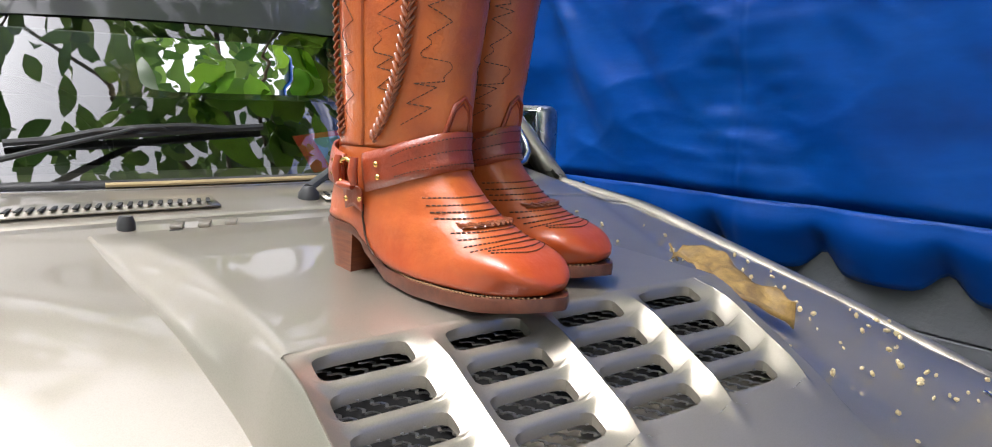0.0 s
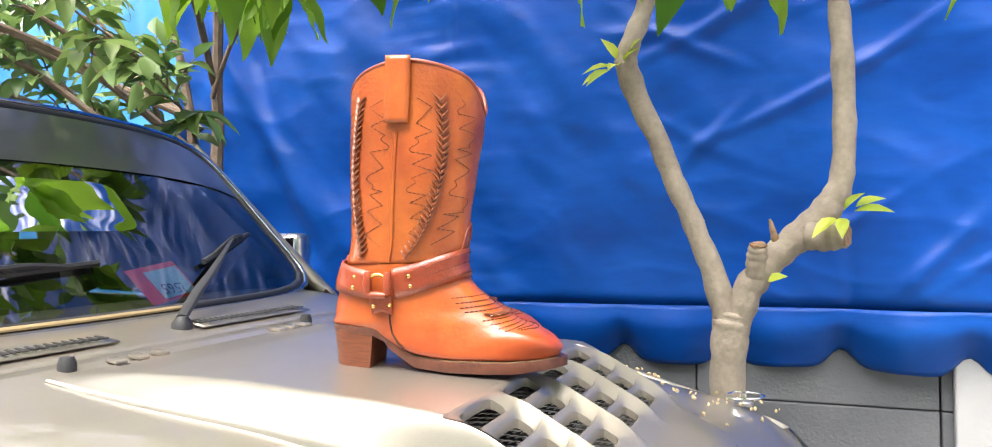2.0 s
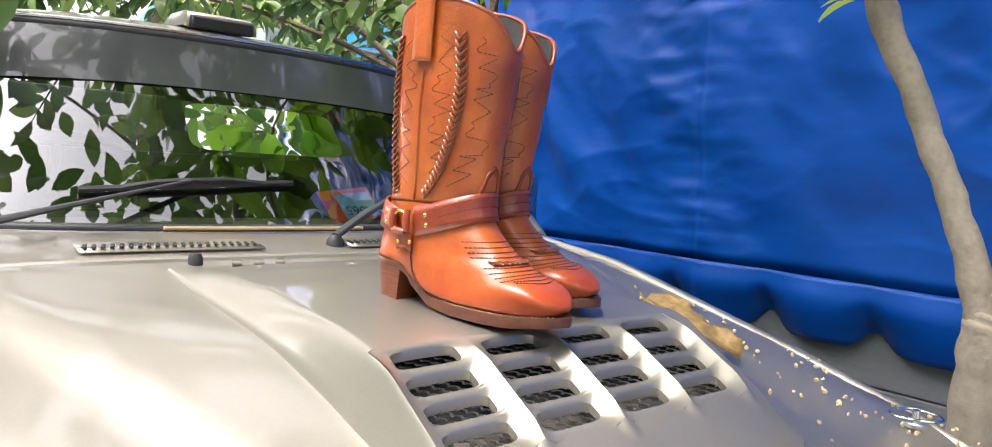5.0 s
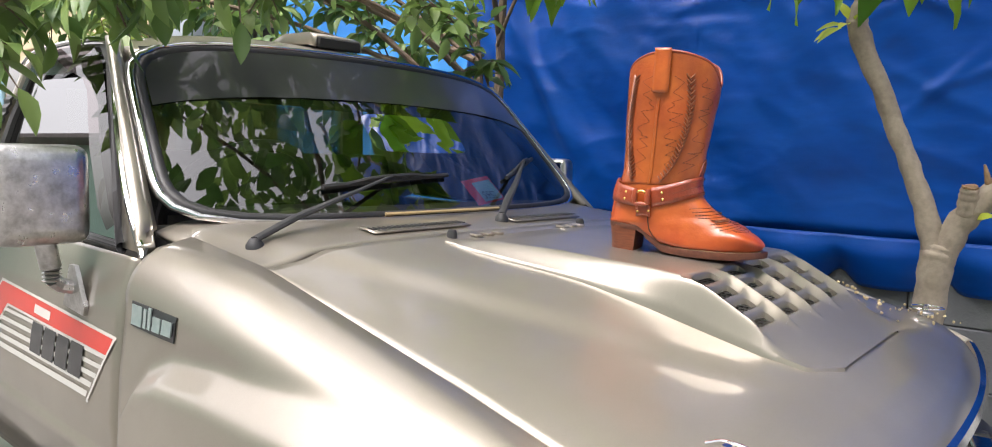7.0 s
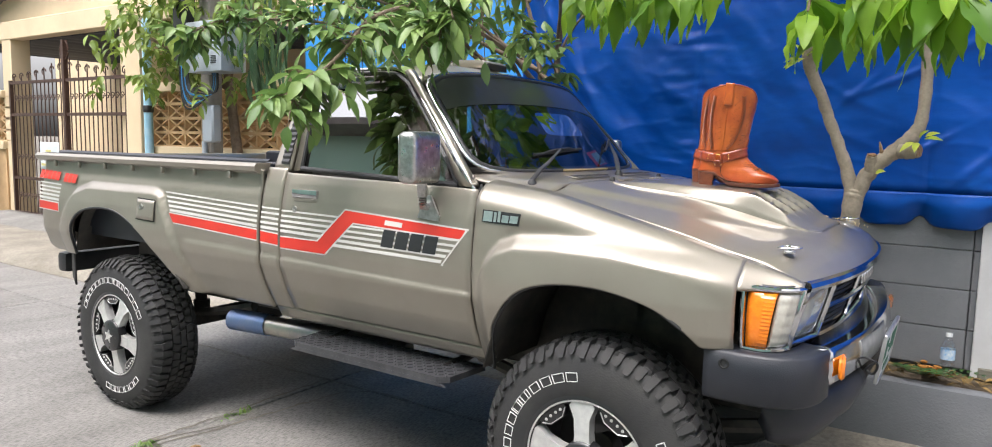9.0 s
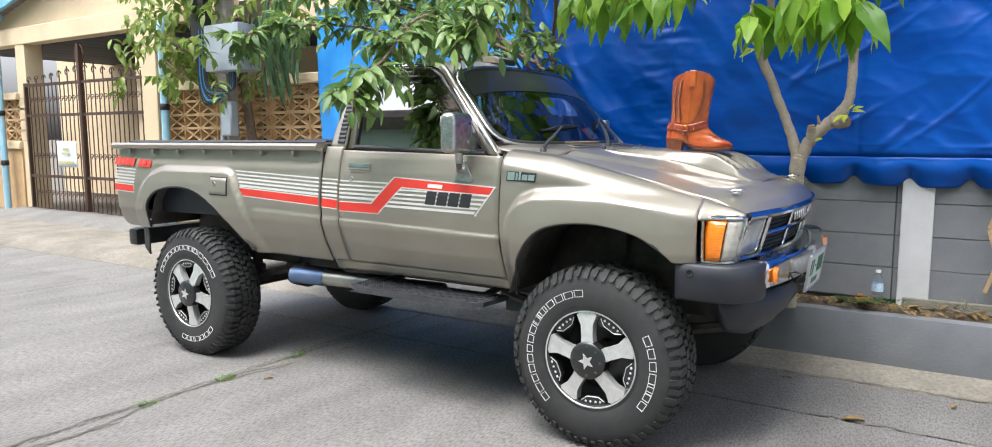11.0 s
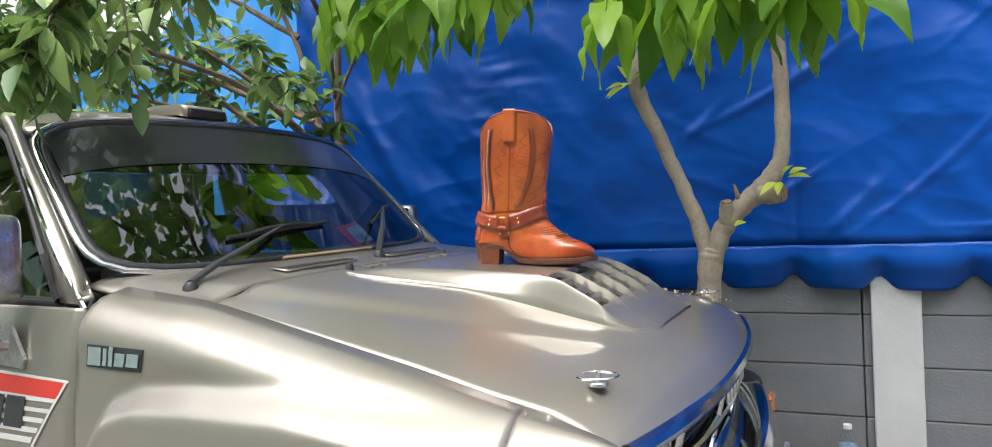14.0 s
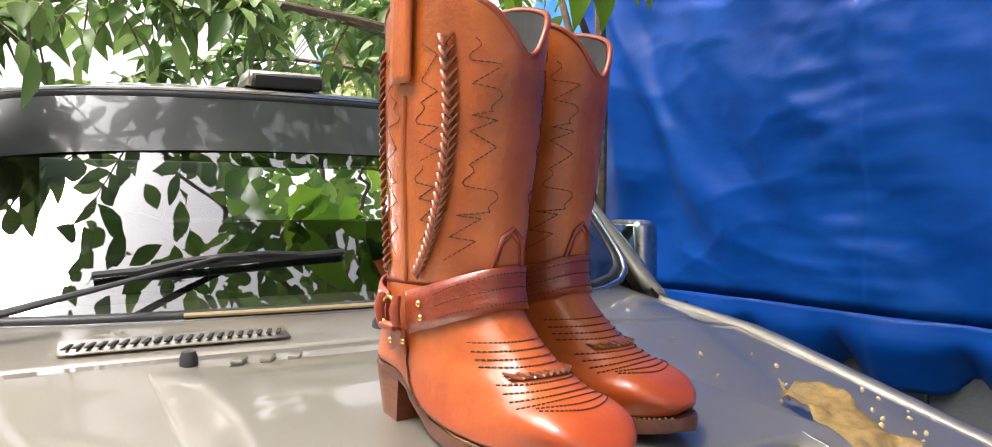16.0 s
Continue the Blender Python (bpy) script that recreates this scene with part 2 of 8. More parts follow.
GUAVA_LEAF = leaf_material("mid_green_leaf", (0.08, 0.165, 0.040), (0.25, 0.36, 0.105))
BIG_LEAF = leaf_material("fresh_green_leaf", (0.10, 0.25, 0.025), (0.30, 0.48, 0.04), 0.55)
# Copy of the fresh leaf colour, darkened to dim the crown's windscreen reflection.
CROWN_LEAF = leaf_material("darkened_crown_leaf", (0.05, 0.12, 0.025), (0.17, 0.27, 0.06), 0.45)
LIME_LEAF = leaf_material("lime_leaf", (0.28, 0.38, 0.03), (0.52, 0.58, 0.07), 0.4)
DRY_LEAF = material("dry_leaf", (0.30, 0.19, 0.055), 0.6, 0, (0.12, 0.07, 0.026), 40, bump=0.3)
PETAL = material("fallen_blossom", (0.62, 0.52, 0.32), 0.8, 0, (0.50, 0.37, 0.18), 120)
CREAM = material("cream_render", (0.62, 0.50, 0.33), 0.85, 0, (0.54, 0.43, 0.28), 1.5, bump=0.15, bump_scale=60)
OCHRE = material("ochre_block", (0.50, 0.33, 0.17), 0.85, 0, (0.40, 0.26, 0.13), 5, bump=0.3, random_tint=0.06)
IRON = material("brown_iron", (0.055, 0.028, 0.022), 0.5, 0.3, (0.09, 0.05, 0.035), 30)
PVC_BLUE = material("blue_pipe", (0.22, 0.42, 0.55), 0.45, 0, (0.30, 0.47, 0.57), 6)
ROOF_BLUE = material("blue_fascia", (0.12, 0.36, 0.55), 0.5, 0, (0.16, 0.38, 0.55), 5)
ROOF_SHEET = material("roof_sheet", (0.20, 0.17, 0.16), 0.7, 0, (0.28, 0.25, 0.23), 4)
BOX_GREY = material("meter_box_grey", (0.33, 0.37, 0.41), 0.45, 0.1, (0.29, 0.33, 0.37), 5)
POLE_CONC = material("pole_concrete", (0.30, 0.28, 0.25), 0.9, 0, (0.22, 0.2, 0.18), 8, bump=0.3)
POLE_METAL = material("galvanised_pole", (0.42, 0.45, 0.48), 0.45, 0.5, (0.34, 0.37, 0.40), 9)
CABLE = material("black_cable", (0.012, 0.012, 0.013), 0.5)
CABLE_BLUE = material("blue_cable", (0.02, 0.20, 0.45), 0.5)
DARK_GLASS = material("dark_window", (0.02, 0.022, 0.025), 0.08, 0, coat=1.0)
GREEN_WALL = material("green_wall_paint", (0.36, 0.58, 0.47), 0.8, 0, (0.40, 0.60, 0.50), 2)
GRASS_TUFT = leaf_material("weed_leaf", (0.06, 0.13, 0.02), (0.16, 0.24, 0.05))


def tarp_material():
    m = material("blue_tarpaulin", (0.0008, 0.074, 0.42), 0.37, 0, (0.0012, 0.100, 0.50), 2.2, bump=0.18, bump_scale=8, fine=(14, 0.14), rough_var=0.08, stretch=(0.8, 1, 1.9), spec=0.32)
    nt = m.node_tree
    b = nt.nodes["Principled BSDF"]
    t = nt.nodes.new("ShaderNodeBsdfTranslucent")
    t.inputs[0].default_value = (0.002, 0.11, 0.6, 1)
    mix = nt.nodes.new("ShaderNodeMixShader")
    mix.inputs[0].default_value = 0.14
    nt.links.new(b.outputs[0], mix.inputs[1])
    nt.links.new(t.outputs[0], mix.inputs[2])
    nt.links.new(mix.outputs[0], nt.nodes["Material Output"].inputs[0])
    return m


TARP = tarp_material()
# Lighter copy of the tarpaulin blue; the light coming through is painted in.
BACKLIT_TARP = material("backlit_tarpaulin", (0.015, 0.17, 0.52), 0.4, 0, (0.03, 0.24, 0.58), 2.0, bump=0.4, bump_scale=8)


def glass_material(name, tint, mirror=0.0, most=1.0):
    """Thin tinted pane: mostly see-through, with a glossy reflection that grows at grazing angles."""
    m = bpy.data.materials.new(name)
    m.use_nodes = True
    nt = m.node_tree
    nt.nodes.remove(nt.nodes["Principled BSDF"])
    tr = nt.nodes.new("ShaderNodeBsdfTransparent")
    tr.inputs[0].default_value = (*tint, 1)
    gl = nt.nodes.new("ShaderNodeBsdfGlossy")
    gl.inputs["Roughness"].default_value = 0.015
    fr = nt.nodes.new("ShaderNodeFresnel")
    fr.inputs[0].default_value = 1.55
    mr = nt.nodes.new("ShaderNodeMapRange")
    mr.inputs[3].default_value, mr.inputs[4].default_value = mirror, most
    nt.links.new(fr.outputs[0], mr.inputs[0])
    mix = nt.nodes.new("ShaderNodeMixShader")
    nt.links.new(mr.outputs[0], mix.inputs[0])
    nt.links.new(tr.outputs[0], mix.inputs[1])
    nt.links.new(gl.outputs[0], mix.inputs[2])
    nt.links.new(mix.outputs[0], nt.nodes["Material Output"].inputs[0])
    return m


WINDSCREEN = glass_material("windscreen_glass", (0.36, 0.40, 0.38), 0.17)
REAR_GLASS = glass_material("rear_window_glass", (0.40, 0.43, 0.42), 0.08)
SIDE_GLASS = glass_material("tinted_side_glass", (0.10, 0.11, 0.11), 0.40)
VISOR = glass_material("smoky_visor_plastic", (0.50, 0.42, 0.42), 0.12)
BOTTLE_PET = glass_material("clear_bottle_plastic", (0.97, 0.98, 0.99), 0.05, 0.30)
SUN_STRIP = material("grey_sun_strip", (0.036, 0.037, 0.040), 0.28, 0.3, (0.052, 0.053, 0.057), 4, coat=0.6)


# ---------- mesh helpers ----------
def part(name, bm, mat, parent=None, label="", smooth=38, solid=0.0, out=None):
    """Links a bmesh as one mesh object, under parent if there is one."""
    if out is not None:
        bm.normal_update()
        total = Vector((0, 0, 0))
        for f in bm.faces:
            total += f.normal * f.calc_area()
        if total.dot(Vector(out)) < 0:
            bmesh.ops.reverse_faces(bm, faces=bm.faces[:])
    me = bpy.data.meshes.new(name)
    bm.to_mesh(me)
    bm.free()
    me.materials.append(mat)
    if smooth:
        me.shade_smooth()
        me.set_sharp_from_angle(angle=radians(smooth))
    ob = new(name, me)
    if parent:
        ob.parent = parent
    if label:
        ob["label"] = label
    if solid:
        md = ob.modifiers.new("thickness", "SOLIDIFY")
        md.thickness, md.offset = solid, -1
    return ob


def thing(name, place, label, category, group="", kind=""):
    ob = new(name)
    ob.location = place
    ob.empty_display_size = 0.1
    return tagged(ob, label, category, group, kind)


def grid(bm, nu, nv, f, close_u=False):
    vs = [[bm.verts.new(f(i / nu, j / nv)) for j in range(nv + 1)] for i in range(nu if close_u else nu + 1)]
    for i in range(nu):
        for j in range(nv):
            a, b = vs[i], vs[(i + 1) % len(vs)]
            bm.faces.new((a[j], b[j], b[j + 1], a[j + 1]))
    return vs


def box(bm, c, s, bevel=0.0, rot=None, seg=1):
    m = Matrix.Translation(c) @ (rot.to_4x4() if rot else Matrix.Identity(4)) @ Matrix.Diagonal((*s, 1))
    made = bmesh.ops.create_cube(bm, size=1.0, matrix=m)["verts"]
    if bevel:
        edges = list({e for v in made for e in v.link_edges})
        bmesh.ops.bevel(bm, geom=edges, offset=bevel, segments=seg, affect="EDGES", profile=0.6)


def tube(bm, pts, rad, n=8, cap=True, flat=1.0):
    """A tube along pts; rad: a number or a list."""
    pts = [Vector(p) for p in pts]
    rings, up = [], Vector((0, 0, 1))
    for i, p in enumerate(pts):
        d = (pts[min(i + 1, len(pts) - 1)] - pts[max(i - 1, 0)]).normalized()
        if i == 0:
            side = d.cross(up if abs(d.z) < 0.9 else Vector((0, 1, 0))).normalized()
        else:
            side = (side - d * side.dot(d)).normalized()
        oth = d.cross(side)
        r = rad[i] if isinstance(rad, (list, tuple)) else rad
        rings.append([bm.verts.new(p + side * r * math.cos(a) + oth * r * flat * math.sin(a)) for a in (2 * math.pi * k / n for k in range(n))])
    for a, b in zip(rings, rings[1:]):
        for k in range(n):
            bm.faces.new((a[k], a[(k + 1) % n], b[(k + 1) % n], b[k]))
    if cap:
        bm.faces.new(rings[0][::-1])
        bm.faces.new(rings[-1])


def lathe(bm, profile, n=48, axis="y", centre=(0, 0, 0)):
    """profile: (radius, along axis)."""
    c = Vector(centre)
    rings = []
    for r, h in profile:
        ring = []
        for k in range(n):
            a = 2 * math.pi * k / n
            p = (r * math.cos(a), h, r * math.sin(a)) if axis == "y" else (r * math.cos(a), r * math.sin(a), h) if axis == "z" else (h, r * math.cos(a), r * math.sin(a))
            ring.append(bm.verts.new(c + Vector(p)))
        rings.append(ring)
    for a, b in zip(rings, rings[1:]):
        for k in range(n):
            bm.faces.new((a[k], a[(k + 1) % n], b[(k + 1) % n], b[k]))
    return rings


def prism(bm, outline, f, depth):
    """outline: 2D points; f(u, v, d) gives the place; d runs from 0 to depth."""
    a = [bm.verts.new(f(u, v, 0)) for u, v in outline]
    b = [bm.verts.new(f(u, v, depth)) for u, v in outline]
    bm.faces.new(a)
    bm.faces.new(b[::-1])
    n = len(outline)
    for k in range(n):
        bm.faces.new((a[k], b[k], b[(k + 1) % n], a[(k + 1) % n]))
    bmesh.ops.recalc_face_normals(bm, faces=bm.faces[:])


def smoothed(pts, n=6):
    """Catmull-Rom through pts."""
    p = [Vector(q) for q in pts]
    p = [2 * p[0] - p[1]] + p + [2 * p[-1] - p[-2]]
    res = []
    for i in range(1, len(p) - 2):
        for k in range(n):
            t = k / n
            res.append(0.5 * (2 * p[i] + (p[i + 1] - p[i - 1]) * t + (2 * p[i - 1] - 5 * p[i] + 4 * p[i + 1] - p[i + 2]) * t * t
                              + (3 * p[i] - p[i - 1] - 3 * p[i + 1] + p[i + 2]) * t ** 3))
    res.append(p[-2])
    return res


def ramp(x, xs, ys):
    return float(np.interp(x, xs, ys))


def step(a, b, x):
    t = min(1, max(0, (x - a) / (b - a)))
    return t * t * (3 - 2 * t)


def bmn():
    return bmesh.new()


# ---------- ground, wall, tarpaulin ----------
GROUND = 0.03


def make_ground():
    bm = bmn()
    grid(bm, 2, 2, lambda u, v: (-400 + 800 * u, -400 + 800 * v, GROUND - 0.012))
    tagged(part("ground", bm, JOINT, smooth=0, out=(0, 0, 1)), "dusty ground between and beyond the concrete road slabs", "ground", kind="structure")
    road = thing("road", (0, 0, GROUND), "pale broom-finished concrete road in cracked slabs", "road", kind="structure")
    xs = [-16.0, -12.4, -9.0, -5.6, -2.12, 1.9, 5.4, 9.0, 13.0]
    ys = [-11.0, -7.4, -3.6, 0.155, 0.78]
    for i in range(len(xs) - 1):
        for j in range(len(ys) - 1):
            bm = bmn()
            x0, x1, y0, y1 = xs[i] + 0.006, xs[i + 1] - 0.006, ys[j] + 0.005, ys[j + 1] - 0.005
            box(bm, ((x0 + x1) / 2, (y0 + y1) / 2, -0.05), (x1 - x0, y1 - y0, 0.1), 0.006)
            part("slab", bm, CONCRETE, road, smooth=0)
    bm = bmn()  # apron that rises to the planter
    grid(bm, 60, 6, lambda u, v: (-4.6 + 17 * u, 0.785 + 0.30 * v, GROUND - 0.004 + 0.06 * v ** 1.3 + 0.006 * noise.noise((u * 60, v * 5, 0))))
    tagged(part("pavement", bm, APRON, smooth=60, out=(0, 0, 1), solid=0.05), "stained concrete strip rising to the planter wall", "pavement", kind="structure")
    bm = bmn()  # house-side footway
    grid(bm, 60, 10, lambda u, v: (-30 + 25.4 * u, 0.785 + 2.3 * v, GROUND - 0.03 + 0.10 * step(0.0, 0.12, v) + 0.03 * v + 0.008 * noise.noise((u * 30, v * 6, 3))))
    tagged(part("pavement_house", bm, APRON, smooth=60, out=(0, 0, 1), solid=0.06), "worn concrete footway in front of the house", "pavement", kind="structure")


def make_crack():
    rnd = random.Random(4)
    lines = [([(-2.13, -4.2), (-2.10, -3.0), (-2.0, -1.9), (-2.12, -1.3), (-2.0, -0.6), (-1.93, 0.03), (-1.80, 0.14)], 0.013),
             ([(-2.16, -2.4), (-2.05, -2.05), (-1.99, -1.7)], 0.008), ([(-2.15, -1.0), (-2.06, -0.75), (-2.0, -0.62)], 0.009),
             ([(-2.145, -4.4), (-2.16, -3.0), (-2.14, -1.6), (-2.15, -0.4), (-2.16, 0.14)], 0.011),
             ([(-3.4, 0.14), (-2.9, 0.13), (-2.2, 0.15), (-1.6, 0.165), (-1.0, 0.155), (-0.2, 0.15), (1.0, 0.16), (3.0, 0.15)], 0.008),
             ([(-1.302, 0.17), (-1.295, 0.5), (-1.29, 0.77)], 0.007), ([(-1.03, 0.16), (-0.7, 0.32), (-0.3, 0.4), (0.2, 0.62), (0.6, 0.77)], 0.005),
             ([(-0.15, -3.4), (0.1, -2.7), (0.05, -2.2), (0.3, -1.8)], 0.004), ([(-5.6, -3.62), (-4.0, -3.61), (-2.4, -3.6)], 0.008), ([(0.3, 0.79), (0.95, 0.80), (1.8, 0.79), (3.2, 0.80)], 0.009)]
    for line, width in lines:
        bm = bmn()
        pts = []
        for (xa, ya), (xb, yb) in zip(line, line[1:]):
            n = max(2, int(math.hypot(xb - xa, yb - ya) / 0.05))
            pts += [Vector((xa + (xb - xa) * k / n + rnd.uniform(-0.012, 0.012), ya + (yb - ya) * k / n + rnd.uniform(-0.012, 0.012), GROUND + 0.0035)) for k in range(n)]
        pts.append(Vector((*line[-1], GROUND + 0.0035)))
        left, right = [], []
        for k, p in enumerate(pts):
            d = (pts[min(k + 1, len(pts) - 1)] - pts[max(k - 1, 0)]).normalized()
            w = width * rnd.uniform(0.3, 1.0)
            left.append(bm.verts.new(p + Vector((-d.y, d.x, 0)) * w))
            right.append(bm.verts.new(p - Vector((-d.y, d.x, 0)) * w * rnd.uniform(0.3, 1)))
        for k in range(len(pts) - 1):
            bm.faces.new((left[k], right[k], right[k + 1], left[k + 1]))
        tagged(part("crack", bm, JOINT, smooth=0, out=(0, 0, 1)), "dirt-filled crack running through the road slabs", "crack", kind="structure")


def make_planter():
    wall = thing("wall_planter", (0, 0, 0), "grey-painted concrete block boundary wall", "wall", kind="structure")
    bm = bmn()
    box(bm, (2.05, 1.45, 1.0), (7.0, 0.16, 1.3))
    part("core", bm, MORTAR, wall, smooth=0)
    z, row = 0.40, 0
    share = {}
    while z < 1.35:
        x = -1.46
        while x < 5.3:
            L = 0.62
            if "b" not in share:
                bm = bmn()
                box(bm, (0, 0, 0), (L - 0.005, 0.03, 0.1915), 0.003)
                ob = part("block", bm, GREY_WALL, wall, smooth=0)
                share["b"] = ob.data
            else:
                ob = new("block", share["b"])
                ob.parent = wall
            ob.location = (x + 0.28, 1.355 + 0.002 * math.sin(x * 7 + row), z + 0.0975)
            x += L
        z += 0.195
        row += 1
    planter = thing("planter", (0, 1.1, 0), "low grey-painted planter kerb filled with soil", "planter", kind="structure")
    bm = bmn()
    box(bm, (1.95, 0.0, 0.18), (7.0, 0.10, 0.37), 0.012, seg=2)
    part("kerb", bm, GREY_WALL, planter)
    bm = bmn()
    grid(bm, 120, 8, lambda u, v: (-1.5 + 7 * u, 0.03 + 0.24 * v, 0.345 + 0.03 * noise.noise((u * 60, v * 4, 1)) + 0.03 * v))
    part("soil", bm, SOIL, planter, smooth=80, out=(0, 0, 1))
    bm = bmn()
    box(bm, (1.102, 1.337, 0.80), (0.165, 0.05, 0.86), 0.004)
    tagged(part("pilaster", bm, PILASTER, smooth=0), "pale grey painted pilaster on the grey wall", "pilaster", kind="structure")


TUCK = random.Random(77)
CREASES = []
for k in range(46):  # sharp creases, slanting down from the tree's tie points
    ang = radians(TUCK.choice((1, 1, 1, -1)) * TUCK.uniform(8, 48))
    CREASES.append((TUCK.uniform(0.15, 3.2), TUCK.uniform(1.30, 2.25), math.cos(ang), math.sin(ang), TUCK.uniform(0.10, 0.34), TUCK.uniform(0.012, 0.022), TUCK.uniform(0.007, 0.018)))


def creased(x, z):
    y = 0.0
    for cx, cz, ca, sa, length, width, amp in CREASES:
        dx, dz = x - cx, z - cz
        if abs(dx) > 0.7 or abs(dz) > 0.7:
            continue
        u, v = dx * ca + dz * sa, dz * ca - dx * sa
        v -= 0.25 * u * u
        y -= amp * math.exp(-(u / length) ** 2 - (v / width) ** 2)
    # one long upright fold beside the pole
    u = x + 1.09 + 0.55 * (z - 1.85)
    y -= 0.032 * math.exp(-(u / 0.045) ** 2) * math.exp(-((z - 1.95) / 0.42) ** 2)
    return y


def tarp_y(x, z):
    """How the sheet hangs: broad folds, fine wrinkles, a tuck at the fold line."""
    y = 1.245
    y += 0.030 * noise.noise((x * 0.9, z * 0.5, 5.0))
    y += 0.030 * noise.noise((x * 2.1 + z * 1.6, z * 1.2 - x * 0.5, 1.0))
    y += 0.020 * noise.noise((x * 5.5 + z * 4.0, z * 3.0 - x * 2.0, 2.0)) * step(-0.6, 0.2, noise.noise((x * 0.8, z * 0.8, 9)))
    y += 0.008 * noise.noise((x * 6, z * 24, 7.0)) * math.exp(-((x + 0.40) / 0.20) ** 2)
    y += 0.003 * noise.noise((x * 14 + z * 9, z * 9, 3.0))
    y -= 0.05 * math.exp(-((x + 1.26 + 0.10 * (z - 1.8)) / 0.10) ** 2)
    y += 0.030 * math.exp(-((z - 1.245) / 0.022) ** 2)
    y += 0.016 * abs(noise.noise((x * 1.6 - z * 1.1, z * 2.4 + x * 0.8, 12.0))) ** 0.7
    y += 0.007 * abs(noise.noise((x * 4.0 + z * 3.5, z * 7.0 - x * 1.5, 15.0))) ** 0.6
    y += 0.007 * math.exp(-((x - 0.78) / 0.014) ** 2) + 0.007 * math.exp(-((x + 0.36) / 0.014) ** 2)
    return y + creased(x, z)


def make_tarp():
    tarp = thing("tarpaulin", (0, 1.25, 1.1), "large blue plastic tarpaulin hung over the grey wall, wrinkled", "tarpaulin")
    bm = bmn()
    x0, x1, z0, z1 = -1.52, 5.2, 1.235, 4.3
    grid(bm, 560, 250, lambda u, v: (x0 + (x1 - x0) * u, tarp_y(x0 + (x1 - x0) * u, z0 + (z1 - z0) * v ** 1.3) - 1.25, z0 + (z1 - z0) * v ** 1.3 - 1.1))
    part("sheet", bm, TARP, tarp, smooth=80, out=(0, -1, 0), solid=0.003)

    def hem(u, v):
        x = x0 + (x1 - x0) * u
        s = ((x - 0.755) / 0.297) % 1.0
        d = min(s, 1 - s)
        zb = 1.083 + 0.050 * math.exp(-(d / 0.13) ** 2) + 0.010 * noise.noise((x * 2, 0, 4))
        z = 1.255 + (zb - 1.255) * v
        y = tarp_y(x, 1.30) + 0.010 - 0.016 * step(0.0, 0.4, v) + 0.060 * v * v + 0.018 * math.sin(2 * math.pi * (s + 0.25)) * v + 0.014 * noise.noise((x * 5, v * 2, 8)) * v
        return (x, y - 1.25, z - 1.1)
    bm = bmn()
    grid(bm, 420, 12, hem)
    part("valance", bm, TARP, tarp, "scalloped lower edge of the blue tarpaulin", smooth=80, out=(0, -1, 0), solid=0.003)
    bm = bmn()
    grid(bm, 130, 70, lambda u, v: (-4.9 + 3.6 * u, 2.0 + 0.45 * (1 - u) + 0.05 * noise.noise((u * 7, v * 3, 2)) + 0.02 * noise.noise((u * 22, v * 9, 4)), 0.03 + (2.75 + 0.75 * step(0.25, 0.6, u)) * v))
    tagged(part("side_tarpaulin", bm, BACKLIT_TARP, None, smooth=80, out=(0, -1, 0), solid=0.003), "blue plastic sheet hung behind the tree, coloured paler as if backlit", "tarpaulin")


make_ground()
make_crack()
make_planter()
make_tarp()

# ---------- pickup truck ----------
truck = thing("pickup_truck", (0, 0, 0), "champagne-beige lifted single-cab pickup truck with off-road tyres", "pickup truck")
SIDE_Z = [0.66, 0.74, 0.82, 0.895, 0.92, 1.00, 1.10, 1.20, 1.27, 1.32, 1.36]
SIDE_Y = [0.700, 0.742, 0.778, 0.803, 0.812, 0.818, 0.814, 0.802, 0.786, 0.768, 0.750]
DOOR_F, DOOR_R, BED_F, BED_R = -0.42, -1.405, -1.535, -3.465


def side(z):
    return ramp(z, SIDE_Z, SIDE_Y)


ARCH_F = ((-0.375, -0.345, -0.31, -0.22, -0.10, 0.07, 0.235, 0.335, 0.385, 0.41), (0.66, 0.78, 0.86, 0.965, 1.012, 1.022, 0.992, 0.937, 0.888, 0.86))
ARCH_R = ((-3.10, -3.07, -3.02, -2.92, -2.755, -2.58, -2.405, -2.28, -2.185, -2.11), (0.80, 0.93, 1.005, 1.055, 1.078, 1.062, 0.985, 0.885, 0.78, 0.712))


def densely(arch, n=90):
    pts = smoothed([(a, b, 0) for a, b in zip(*arch)], 10)
    return [(p.x, p.y) for p in pts]


DENSE = {id(ARCH_F): densely(ARCH_F), id(ARCH_R): densely(ARCH_R)}


def flare(x, z, arch, cx, out):
    """Extra width round a wheel arch, fading away from its edge."""
    if not arch[0][0] - 0.25 < x < arch[0][-1] + 0.25:
        return 0
    d = min(math.hypot(x - ax, z - az) for ax, az in DENSE[id(arch)])
    return out * (1 - step(0.0, 0.13, d)) ** 0.8 + 0.3 * out * (1 - step(0.05, 0.30, d))


def column_panel(name, xs, bottom, top, yf, s, parent, rows=18, solid=0.02, mat=None):
    """A body-side panel made of columns between a lower and an upper line."""
    bm = bmn()
    cols = []
    for x in xs:
        zb, zt = bottom(x), top(x)
        cols.append([bm.verts.new((x, s * yf(x, zb + (zt - zb) * j / rows), zb + (zt - zb) * j / rows)) for j in range(rows + 1)])
    for a, b in zip(cols, cols[1:]):
        for j in range(rows):
            bm.faces.new((a[j], b[j], b[j + 1], a[j + 1]))
    return part(name, bm, mat or PAINT, parent, out=(0, s, 0), solid=solid, smooth=50)


def spread(a, b, n, extra=()):
    return sorted(set([round(a + (b - a) * k / n, 4) for k in range(n + 1)] + [round(e, 4) for e in extra if a < e < b]))


